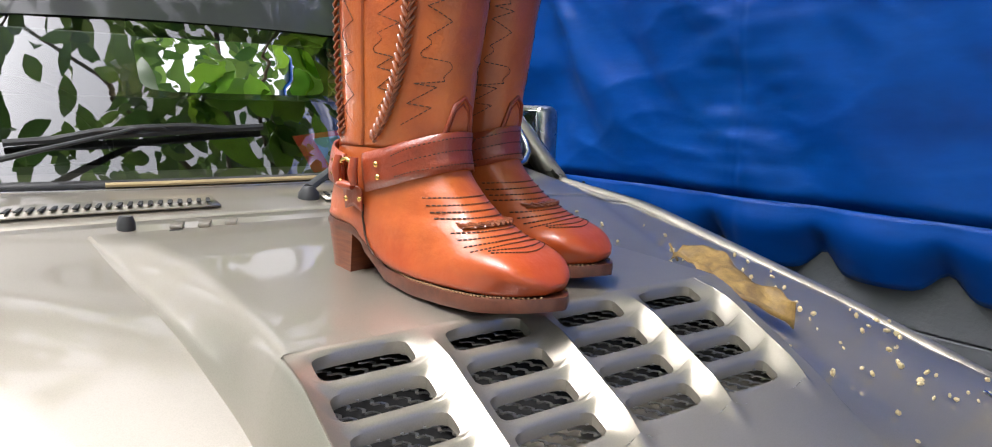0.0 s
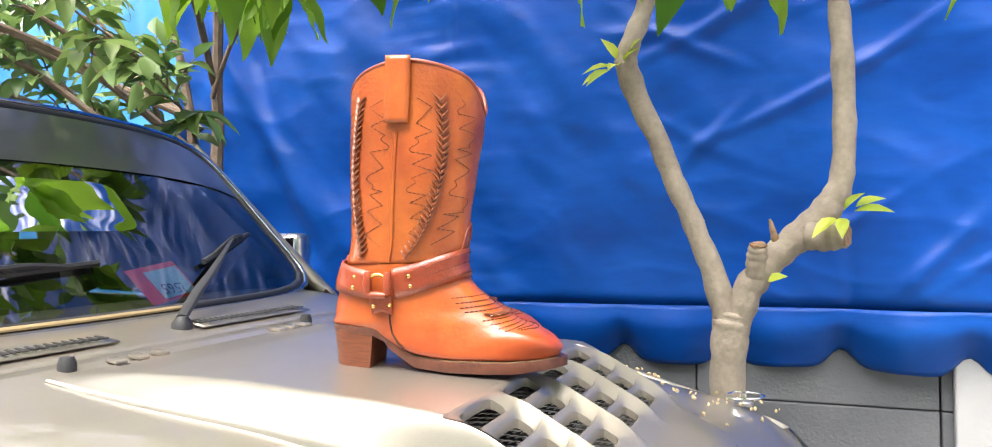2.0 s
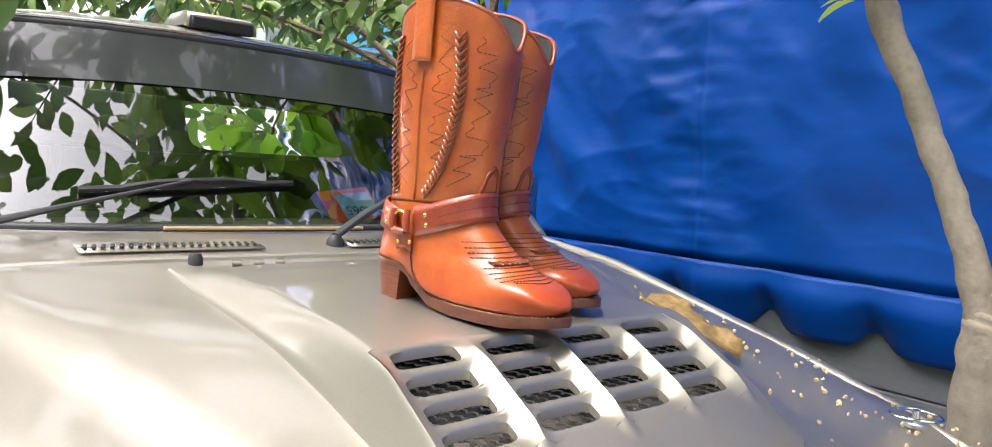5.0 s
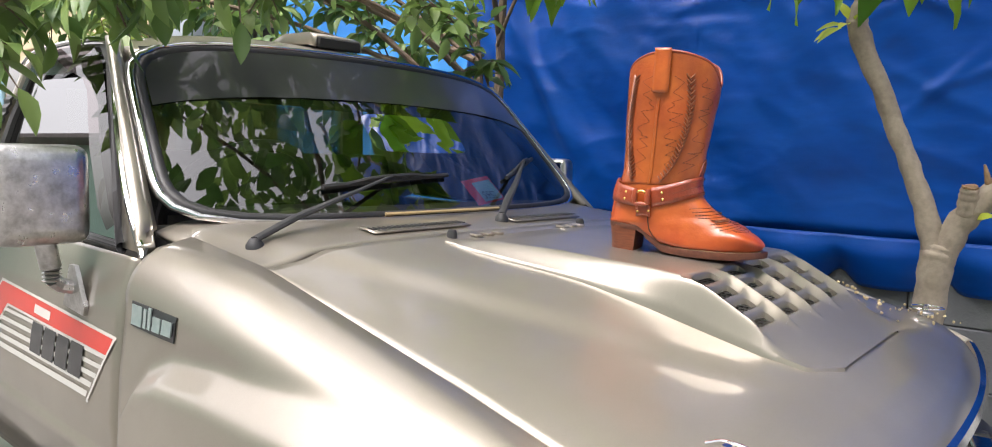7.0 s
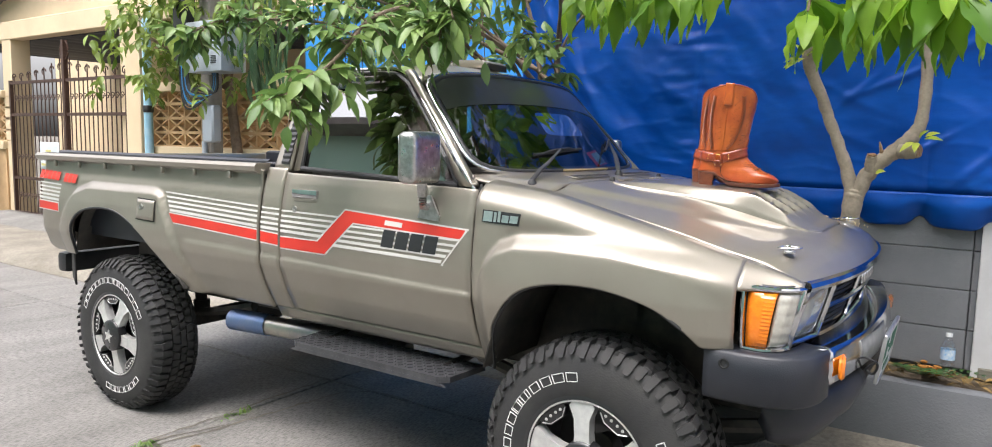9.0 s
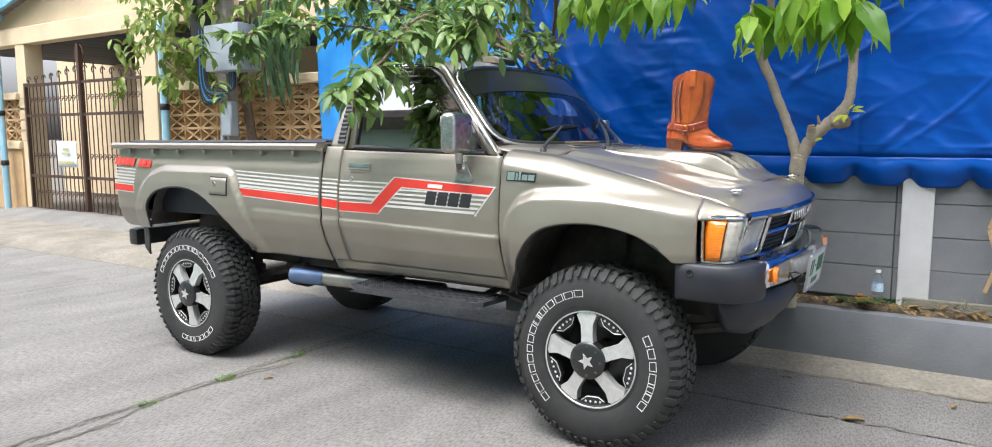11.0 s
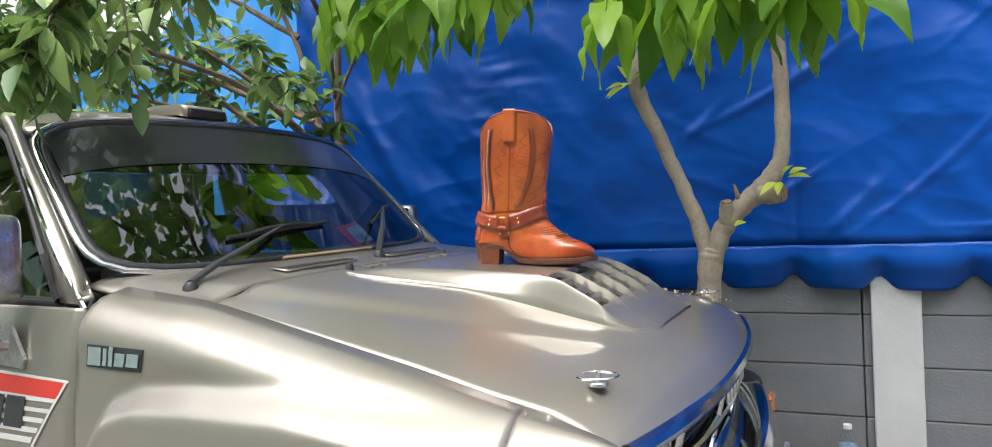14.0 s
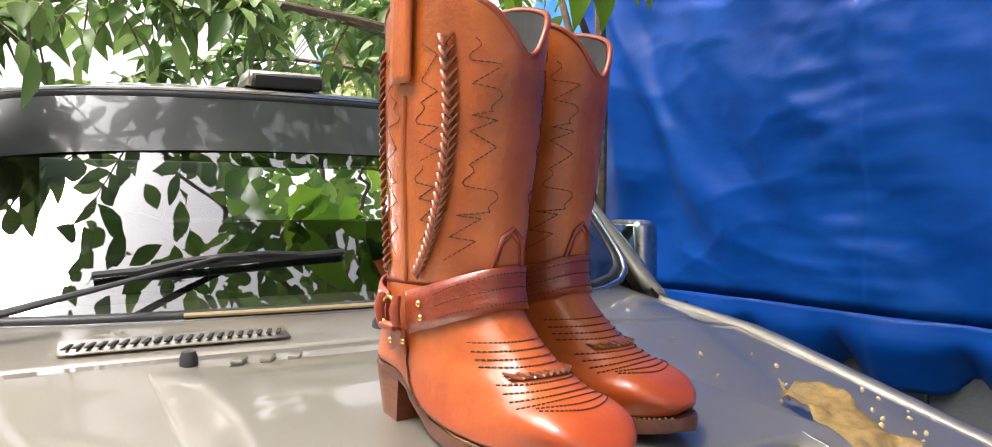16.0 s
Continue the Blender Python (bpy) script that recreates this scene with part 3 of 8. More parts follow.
SEAM_X, SEAM_Z = [-0.45, -0.19, -0.14, 0.275, 0.5, 0.60, 0.645], [1.332, 1.300, 1.290, 1.190, 1.130, 1.098, 1.078]


def seam_z(x):
    return ramp(x, SEAM_X, SEAM_Z) - 0.003


def fender_y(x, z):
    """Front wing in section: upright below, rolling over to the bonnet seam above."""
    zt = seam_z(x)
    w = side(min(z, 1.2))
    w += 0.35 * flare(x, z, ARCH_F, 0, 0.030)
    # blister over the wheel, with a ledge along its top
    top = ramp(x, [-0.41, -0.36, -0.31, -0.24, -0.1, 0.1, 0.35, 0.6], [0.93, 1.05, 1.105, 1.132, 1.143, 1.142, 1.118, 1.07])
    w += 0.030 * (1 - step(top - 0.030, top + 0.026, z)) * step(-0.412, -0.335, x) * (1 - step(0.26, 0.62, x))
    w -= 0.006 * math.exp(-((z - top - 0.030) / 0.022) ** 2) * step(-0.36, -0.26, x) * (1 - step(0.30, 0.6, x))
    w -= 0.075 * step(0.36, 0.64, x) + 0.01 * step(0.2, 0.4, x)
    d = zt - z
    if d < 0.10:
        k = 1 - d / 0.10
        w -= (w - 0.682) * (1 - math.sqrt(max(0, 1 - k * k)))
    return w


def ledge(x, z):
    """The pressed line along door and bed: the panel below it stands proud."""
    zc = 0.931 - 0.026 * (x + 0.43)
    return 0.0085 * (1 - step(zc - 0.007, zc + 0.008, z)) * (1 - 0.8 * step(0.10, 0.22, zc - z))


def bed_out(x, z):
    """Blister pressed out of the bed side round the rear wheel, with a crisp upper edge."""
    top = ramp(x, [-3.27, -3.22, -3.14, -3.04, -2.90, -2.30, -2.245, -2.205, -2.10, -2.0], [0.70, 0.92, 1.06, 1.150, 1.190, 1.190, 1.172, 1.09, 0.87, 0.66])
    y = 0.024 * (1 - step(top - 0.022, top + 0.022, z)) * step(-3.28, -3.19, x) * (1 - step(-2.09, -2.0, x))
    return y + 0.25 * flare(x, z, ARCH_R, 0, 0.032)


def arch_or(arch, low, lowr=None):
    def f(x):
        if x <= arch[0][0]:
            return low
        if x >= arch[0][-1]:
            return lowr if lowr is not None else low
        return ramp(x, [p[0] for p in DENSE[id(arch)]], [p[1] for p in DENSE[id(arch)]])
    return f


for s in (-1, 1):
    xs = spread(DOOR_F + 0.005, 0.472, 70, ARCH_F[0])
    fb = arch_or(ARCH_F, 0.685, 0.885)
    wing_top = lambda x: max(seam_z(min(x, 0.645)), 1.080)
    column_panel("front_wing", xs, lambda x: max(fb(x), 0.885) if x > 0.38 else fb(x), wing_top, fender_y, s, truck, rows=44)
    column_panel("wing_nose", spread(0.472, 0.632, 16), lambda x: 1.058, wing_top, fender_y, s, truck, rows=10)
    # door skin
    column_panel("door_skin", spread(DOOR_R + 0.006, DOOR_F - 0.004, 30), lambda x: 0.728, lambda x: 1.312 - 0.02 * (x - DOOR_R), lambda x, z: side(z) + ledge(x, z), s, truck, rows=80)
    # sill
    column_panel("sill", spread(BED_F + 0.008, -0.375, 16), lambda x: 0.672, lambda x: 0.722, lambda x, z: side(z) - 0.004, s, truck, rows=4)
    # cab corner behind the door
    column_panel("cab_corner", spread(BED_F + 0.010, DOOR_R - 0.004, 6), lambda x: 0.726, lambda x: 1.33, lambda x, z: side(z) + ledge(x, z), s, truck, rows=60)
    # bed side
    rb = arch_or(ARCH_R, 0.80, 0.712)

    def bed_y(x, z):
        y = side(min(z, 1.20)) + max(bed_out(x, z), ledge(x, z) * step(-2.12, -2.02, x))
        if z > 1.20:
            y -= 0.012 * step(1.20, 1.25, z)
        return y - 0.03 * step(-3.40, -3.475, x) ** 2
    column_panel("bed_side", spread(BED_R, BED_F - 0.008, 90, ARCH_R[0]), lambda x: rb(x) + (0.06 * step(-3.36, -3.475, x)), lambda x: 1.318, bed_y, s, truck, rows=60)
    bm = bmn()  # bed rail
    prism(bm, [(0.735, 1.300), (0.800, 1.300), (0.822, 1.312), (0.826, 1.332), (0.815, 1.346), (0.735, 1.346)], lambda u, v, d: (BED_F - 0.012 + d, s * u, v), BED_R - BED_F + 0.02)
    part("bed_rail", bm, PAINT, truck, smooth=40)
    for k in range(7):  # tie-down ribs under the rail
        bm = bmn()
        box(bm, (-1.74 - k * 0.255, s * 0.807, 1.292), (0.022, 0.018, 0.034), 0.005)
        part("tie_rib", bm, PAINT, truck)

# bonnet
HOOD_X, HOOD_C = [-0.42, -0.25, 0.0, 0.3, 0.5, 0.58, 0.64, 0.68, 0.705, 0.715], [1.360, 1.333, 1.286, 1.226, 1.186, 1.168, 1.147, 1.122, 1.092, 1.070]


def hood_z(x, y):
    a = abs(y)
    z = ramp(x, HOOD_X, HOOD_C)
    edge = ramp(x, [-0.4, 0.3, 0.5, 0.66], [0.020, 0.023, 0.034, 0.050])
    z -= edge * (a / 0.68) ** 5
    yc = 0.53 - 0.36 * (x + 0.1)
    z -= 0.012 * step(yc - 0.02, yc + 0.05, a) * (1 - step(0.45, 0.62, x))
    z += 0.019 * (1 - step(yc - 0.17, yc + 0.02, a)) * step(-0.10, 0.22, x) * (1 - step(0.46, 0.66, x))
    return z


def nose_x(y):
    return 0.715 - 0.083 * (abs(y) / 0.68) ** 2.2


def hood_at(u, v):
    y = -0.678 + 1.356 * v
    x = -0.19 + (nose_x(y) + 0.19) * (1 - (1 - u) ** 1.35)
    xs_ = -0.19 + (0.715 + 0.19) * (1 - (1 - u) ** 1.35)
    return (x, y, hood_z(xs_, y))


bm = bmn()
grid(bm, 70, 84, hood_at)
hood = part("bonnet", bm, PAINT, truck, "beige bonnet with a raised vented scoop", smooth=60, out=(0, 0, 1), solid=0.012)
bm = bmn()  # cowl panel
grid(bm, 14, 60, lambda u, v: (-0.52 + 0.322 * u - 0.0 * v, (-0.70 + 1.40 * v), hood_z(-0.42 + 0.222 * u, -0.678 + 1.356 * v) - 0.004))
part("cowl", bm, PAINT, truck, smooth=60, out=(0, 0, 1), solid=0.01)
bm = bmn()  # shadow gap under the bonnet seam
grid(bm, 30, 2, lambda u, v: (-0.45 + 1.08 * u, -0.70 + 0.03 * v, seam_z(-0.45 + 1.08 * u) - 0.020))
grid(bm, 30, 2, lambda u, v: (-0.45 + 1.08 * u, 0.67 + 0.03 * v, seam_z(-0.45 + 1.08 * u) - 0.020))
grid(bm, 2, 30, lambda u, v: (-0.21 + 0.03 * u, -0.68 + 1.36 * v, hood_z(-0.195, -0.68 + 1.36 * v) - 0.016))
part("seam_gap", bm, SEAM, truck, smooth=0)


# bonnet scoop
def scoop_edge(x):
    return ramp(x, [-0.14, -0.10, 0.10, 0.30, 0.40, 0.48, 0.54, 0.575], [0.31, 0.305, 0.288, 0.274, 0.271, 0.266, 0.245, 0.18])


def scoop_top(x):
    return ramp(x, [-0.14, -0.05, 0.05, 0.25, 0.335, 0.36, 0.46, 0.50, 0.54, 0.575], [1.314, 1.318, 1.315, 1.305, 1.299, 1.289, 1.234, 1.210, 1.189, 1.176])


def scoop_z(x, y):
    a = abs(y)
    e = scoop_edge(x)
    base = hood_z(x, y) + 0.004 - 0.022 * step(e - 0.007, e, a)
    inner = e - ramp(x, [-0.14, 0.1, 0.28, 0.35, 0.50, 0.575], [0.05, 0.056, 0.036, 0.024, 0.022, 0.03])
    k = 1 - step(inner, e, a)
    k = k ** 0.8 * (1 - step(0.49, 0.575, x + 0.25 * max(0.0, a - 0.12)))
    return base + max(0.0, scoop_top(x) + 0.004 * (1 - (a / 0.3) ** 2) - base) * k


VENT_Y = [(-0.236, -0.148), (-0.121, -0.033), (-0.006, 0.082), (0.109, 0.197)]
VX0, VX1 = 0.338, 0.476


def fin(y):
    """Ribs that stand between the columns of vents."""
    return max(math.exp(-((y - c) / 0.009) ** 2) for c in (-0.249, -0.134, -0.019, 0.096, 0.211))


def vent_z(x, y):
    f = step(0.335, 0.39, x) * (1 - step(0.455, 0.50, x))
    return scoop_z(x, y) + 0.010 * fin(y) * f - 0.004 * (1 - fin(y)) * f


def make_scoop():
    bm = bmn()
    E = [-0.14 + 0.485 * k / 40 for k in range(41)]

    def body(u, v):
        x = E[0] + (VX0 - E[0]) * u
        y = (2 * v - 1) * scoop_edge(x)
        return (x, y, vent_z(x, y))
    grid(bm, 40, 220, body)

    def nose(u, v):
        x = VX1 + (0.575 - VX1) * u
        y = (2 * v - 1) * scoop_edge(x)
        return (x, y, vent_z(x, y))
    grid(bm, 22, 220, nose)
    for s in (-1, 1):  # cheeks beside the vents
        def cheek(u, v, s=s):
            x = VX0 - 0.0015 + (VX1 - VX0 + 0.003) * u
            inner = 0.2455 if s < 0 else 0.2075
            y = s * (inner + (scoop_edge(x) + 0.004 - inner) * v)
            return (x, y, vent_z(x, y) - (0.003 if abs(y) < inner + 0.0037 else 0))
        grid(bm, 24, 26, cheek)
    # cells with a rounded opening each
    cols = [(-0.249, -0.134), (-0.134, -0.019), (-0.019, 0.096), (0.096, 0.211)]
    dx = (VX1 - VX0 - 0.012) / 4
    for (c0, c1), (y0, y1) in zip(cols, VENT_Y):
        for r in range(4):
            xa, xb = VX0 + r * dx, VX0 + (r + 1) * dx
            if r == 3:
                xb = VX1
            xm, ym = VX0 + (r + 0.5) * dx + 0.002, (y0 + y1) / 2
            hx, hy = dx * 0.37, (y1 - y0) / 2 - 0.004
            n = 36
            outer, rings = [], []
            for k in range(n):
                a = 2 * math.pi * (k + 0.5) / n
                ca, sa = math.cos(a), math.sin(a)
                t = 1 / max(abs(ca), abs(sa))
                px, py = ca * t, sa * t
                ox = xm + px * ((xb - xm) if px > 0 else (xm - xa))
                oy = ym + py * ((c1 - ym) if py > 0 else (ym - c0))
                q = 5.0
                m_ = (abs(ca) ** q + abs(sa) ** q) ** (-1 / q)
                ix, iy = xm + ca * m_ * hx, ym + sa * m_ * hy
                outer.append((ox, oy, ix, iy))
            for w in (0.0, 0.35, 0.7, 1.0):
                rings.append([bm.verts.new((ox + (ix - ox) * w, oy + (iy - oy) * w, vent_z(ox + (ix - ox) * w, oy + (iy - oy) * w) - (0.002 if w == 1.0 else 0))) for ox, oy, ix, iy in outer])
            rings.append([bm.verts.new((ix, iy, vent_z(ix, iy) - 0.012)) for _, _, ix, iy in outer])
            for a_, b_ in zip(rings, rings[1:]):
                for k in range(n):
                    bm.faces.new((a_[k], a_[(k + 1) % n], b_[(k + 1) % n], b_[k]))
    bmesh.ops.remove_doubles(bm, verts=bm.verts[:], dist=0.0006)
    part("scoop", bm, PAINT, hood, "raised bonnet scoop with sixteen slots", smooth=34, out=(0, 0, 1))
    bm = bmn()  # black hexagon mesh under the slots
    cell = 0.0062
    j = 0
    y = -0.24
    while y < 0.24:
        x = VX0 - 0.005 + (cell * 0.87 if j % 2 else 0)
        while x < VX1:
            z = scoop_top(x) - 0.014
            hexa = [(x + cell * math.cos(math.pi / 6 + math.pi / 3 * k), y + cell * math.sin(math.pi / 6 + math.pi / 3 * k)) for k in range(6)]
            for k in (0, 1, 2):
                (ax, ay), (bx, by) = hexa[k], hexa[k + 1]
                nx, ny = (by - ay) / cell * 0.0013, -(bx - ax) / cell * 0.0013
                bm.faces.new([bm.verts.new(p) for p in ((ax + nx, ay + ny, z), (bx + nx, by + ny, z), (bx - nx, by - ny, z), (ax - nx, ay - ny, z))])
            x += cell * 1.74
        y += cell * 1.5
        j += 1
    part("vent_mesh", bm, OLD_CHROME, hood, "fine hexagonal wire mesh behind the slots", smooth=0, solid=0.001)
    # flat near-black plate in place of the shade below the slots
    bm = bmn()
    grid(bm, 4, 4, lambda u, v: (VX0 - 0.01 + 0.15 * u, -0.245 + 0.49 * v, scoop_top(VX0 - 0.01 + 0.15 * u) - 0.045))
    part("dark_backing", bm, SEAM, hood, smooth=0, solid=0.004)


make_scoop()


# cab: roof, pillars, screen
def screen(u, v):
    """Windscreen surface: u across (-1..1), v up (0..1)."""
    half = 0.700 - 0.075 * v
    y = u * half
    x = -0.375 - 0.335 * v - 0.115 * abs(u) ** 2.2
    z = 1.338 + 0.385 * v + 0.012 * (1 - u * u) * v - 0.004 * abs(u) ** 3
    return Vector((x, y, z))


def rim(a, inset=0.0, q=7.0):
    """A point of the screen's rounded border at angle a."""
    ca, sa = math.cos(a), math.sin(a)
    m_ = (abs(ca) ** q + abs(sa) ** q) ** (-1 / q)
    return ca * m_ * (1 - inset), 0.5 + 0.5 * sa * m_ * (1 - inset * 2.0)


bm = bmn()
NR = 72
centre = bm.verts.new(screen(0, 0.5))
prev = None
for w in (0.25, 0.5, 0.75, 0.9, 1.0):
    ring = []
    for k in range(NR):
        u, v = rim(2 * math.pi * k / NR, 0.022)
        ring.append(bm.verts.new(screen(u * w, 0.5 + (v - 0.5) * w)))
    for k in range(NR):
        if prev:
            bm.faces.new((prev[k], prev[(k + 1) % NR], ring[(k + 1) % NR], ring[k]))
        else:
            bm.faces.new((centre, ring[k], ring[(k + 1) % NR]))
    prev = ring
glass = part("windscreen", bm, WINDSCREEN, truck, "tinted windscreen reflecting foliage", smooth=60, out=(1, 0, 0.6))
glass.visible_shadow = False


def screen_band(i0, i1, lift0, lift1, mat, name, label=""):
    bm = bmn()
    nrm = Vector((0.75, 0, 0.66))
    rings = []
    for ins, lift in ((i0, lift0), ((i0 + i1) / 2, max(lift0, lift1) + 0.003), (i1, lift1)):
        rings.append([bm.verts.new(screen(*rim(2 * math.pi * k / NR, ins)) + nrm * lift) for k in range(NR)])
    for a, b in zip(rings, rings[1:]):
        for k in range(NR):
            bm.faces.new((a[k], a[(k + 1) % NR], b[(k + 1) % NR], b[k]))
    part(name, bm, mat, glass, label, smooth=60, out=(1, 0, 0.6), solid=0.004)


screen_band(-0.014, 0.010, 0.002, 0.006, CHROME, "screen_moulding", "bright moulding round the windscreen")
screen_band(0.008, 0.040, 0.004, 0.002, BLACK, "screen_seal")
bm = bmn()
grid(bm, 40, 6, lambda u, v: screen((2 * u - 1) * 0.955, 0.665 + 0.295 * v - 0.03 * (1 - v) * (1 - (2 * u - 1) ** 2) * -1 - 0.05 * (1 - v) * abs(2 * u - 1) ** 6) + Vector((0.75, 0, 0.66)) * 0.0022)
part("sun_strip", bm, SUN_STRIP, glass, "dark grey sun strip along the top of the screen", smooth=60, out=(1, 0, 0.6))

CAB_Z = [1.30, 1.45, 1.60, 1.70, 1.735, 1.76, 1.775]
CAB_Y = [0.768, 0.722, 0.664, 0.626, 0.606, 0.572, 0.53]


def cab_y(z):
    return ramp(z, CAB_Z, CAB_Y)


def roof_z(x, y):
    t = step(-0.72, -1.0, x)
    z = 1.742 + 0.048 * t - 0.02 * step(-1.25, -1.45, x)
    return z - (0.055 + 0.012 * t) * (abs(y) / 0.60) ** 3.2


bm = bmn()


def roof_at(u, v):
    y = (2 * v - 1) * 0.612
    xf = -0.716 - 0.112 * (abs(y) / 0.62) ** 2.2
    x = xf + (-1.455 - xf) * u
    return (x, y, roof_z(x, y) - 0.02 * (1 - step(0, 0.03, u)) - 0.05 * step(0.95, 1.0, u))


grid(bm, 40, 40, roof_at)
part("roof", bm, PAINT, truck, "beige roof panel speckled with dirt", smooth=60, out=(0, 0, 1), solid=0.02)
for s in (-1, 1):
    bm = bmn()  # drip rail and A-pillar strip
    pts = [(-0.455, s * 0.752, 1.285), (-0.56, s * 0.735, 1.40), (-0.70, s * 0.690, 1.545), (-0.83, s * 0.640, 1.672), (-0.90, s * 0.622, 1.716), (-1.0, s * 0.616, 1.735), (-1.25, s * 0.613, 1.738), (-1.40, s * 0.612, 1.728), (-1.46, s * 0.618, 1.70)]
    tube(bm, smoothed(pts, 5), 0.007, 8)
    part("drip_rail", bm, CHROME, truck, "bright drip rail along the door opening")
    bm = bmn()  # A-pillar
    for k in range(17):
        v = k / 16
        a = screen(s * 1.012, v)
        zc = a.z - 0.01
        b = Vector((-0.455 - 0.43 * v - 0.01, s * (0.755 - 0.135 * v), 1.290 + 0.425 * v))
        m1 = (a + b) / 2 + Vector((0.006, s * 0.020, 0.010))
        row = [bm.verts.new(p) for p in (a, (a + m1) / 2 + Vector((0.004, s * 0.006, 0.004)), m1, (m1 + b) / 2 + Vector((0.0, s * 0.006, 0.002)), b)]
        if k:
            for j in range(4):
                bm.faces.new((last[j], last[j + 1], row[j + 1], row[j]))
        last = row
    part("a_pillar", bm, PAINT, truck, smooth=70, out=(0.3, s, 0.2), solid=0.03)
    # side window
    win = [(-1.335, 1.330), (-0.520, 1.300), (-0.60, 1.395), (-0.74, 1.545), (-0.865, 1.672), (-0.93, 1.708), (-1.02, 1.716), (-1.30, 1.716), (-1.338, 1.690), (-1.352, 1.55)]

    def at(x, z, d, s=s):
        return Vector((x, s * (cab_y(z) - 0.010 - d), z))
    bm = bmn()

    def pane(x, z, d, s=s):
        return Vector((x, s * (0.752 - 0.325 * (z - 1.30) - d), z))
    bm.faces.new([bm.verts.new(pane(*p, 0.0)) for p in win])
    wn_ = part("side_window", bm, SIDE_GLASS, truck, "tinted door window", smooth=40, out=(0, s, 0))
    wn_.visible_shadow = False
    bm = bmn()
    tube(bm, [at(x, z, -0.004) for x, z in win + win[:2]], 0.011, 6, cap=False)
    part("window_seal", bm, BLACK, wn_)
    bm = bmn()
    edge = [(-1.345, 1.60), (-1.335, 1.700), (-1.29, 1.722), (-1.02, 1.722), (-0.925, 1.712), (-0.855, 1.672), (-0.73, 1.545), (-0.60, 1.400), (-0.55, 1.340)]
    low = [(-1.335, 1.60), (-1.315, 1.650), (-1.28, 1.660), (-1.03, 1.655), (-0.965, 1.640), (-0.915, 1.610), (-0.80, 1.480), (-0.67, 1.365), (-0.60, 1.325)]
    for k in range(len(edge) - 1):
        bm.faces.new([bm.verts.new(pane(*p, -0.022 if j in (0, 1) else -0.012)) for j, p in enumerate((edge[k], edge[k + 1], low[k + 1], low[k]))])
    bmesh.ops.remove_doubles(bm, verts=bm.verts[:], dist=0.0005)
    vz = part("rain_visor", bm, VISOR, wn_, "smoky pink plastic rain visor", smooth=60, out=(0, s, 0))
    vz.visible_shadow = False
    bm = bmn()  # window frame of the door in body colour
    outer = [(-1.385, 1.318), (-1.395, 1.56), (-1.385, 1.712), (-1.33, 1.740), (-1.02, 1.740), (-0.905, 1.728), (-0.84, 1.690), (-0.71, 1.560), (-0.56, 1.405), (-0.462, 1.298)]
    inner = [(-1.335, 1.330), (-1.352, 1.55), (-1.338, 1.690), (-1.30, 1.716), (-1.02, 1.716), (-0.93, 1.708), (-0.865, 1.672), (-0.74, 1.545), (-0.60, 1.395), (-0.520, 1.300)]
    for k in range(len(outer) - 1):
        bm.faces.new([bm.verts.new(at(*p, -0.002)) for p in (outer[k], outer[k + 1], inner[k + 1], inner[k])])
    bmesh.ops.remove_doubles(bm, verts=bm.verts[:], dist=0.0005)
    part("door_frame", bm, PAINT, truck, smooth=50, out=(0, s, 0), solid=0.03)
    bm = bmn()  # cab quarter behind the door
    grid(bm, 8, 14, lambda u, v: (-1.525 + 0.122 * u + 0.06 * v * (1 - u), s * (cab_y(1.318 + 0.40 * v) - 0.02 * (1 - u) ** 2), 1.318 + 0.405 * v))
    part("cab_quarter", bm, PAINT, truck, smooth=60, out=(0, s, 0), solid=0.03)
    bm = bmn()  # black louvre panel
    grid(bm, 3, 24, lambda u, v: (-1.455 + 0.046 * u + 0.05 * v * 0.3, s * (cab_y(1.345 + 0.27 * v) + 0.004 + (0.005 if int(v * 24) % 2 else 0)), 1.345 + 0.27 * v))
    part("quarter_louvre", bm, BLACK, truck, "black louvred pillar vent", smooth=0, out=(0, s, 0), solid=0.006)
bm = bmn()  # back of the cab with its window opening
for (y0, y1, z0, z1) in ((-0.60, 0.60, 0.75, 1.38), (-0.60, 0.60, 1.65, 1.73), (-0.60, -0.50, 1.38, 1.65), (0.50, 0.60, 1.38, 1.65), (-0.74, -0.60, 0.75, 1.32), (0.60, 0.74, 0.75, 1.32)):
    x0, x1 = -1.525, -1.46
    box(bm, (-1.50 + (0.03 if z0 > 1.6 else 0.0), (y0 + y1) / 2, (z0 + z1) / 2), (0.03, y1 - y0, z1 - z0))
part("cab_back", bm, PAINT, truck, smooth=0)
bm = bmn()
grid(bm, 1, 1, lambda u, v: (-1.50, -0.50 + u, 1.38 + 0.27 * v))
rw = part("rear_window", bm, REAR_GLASS, truck, "clear rear cab window", smooth=0, solid=0.004)
rw.visible_shadow = False


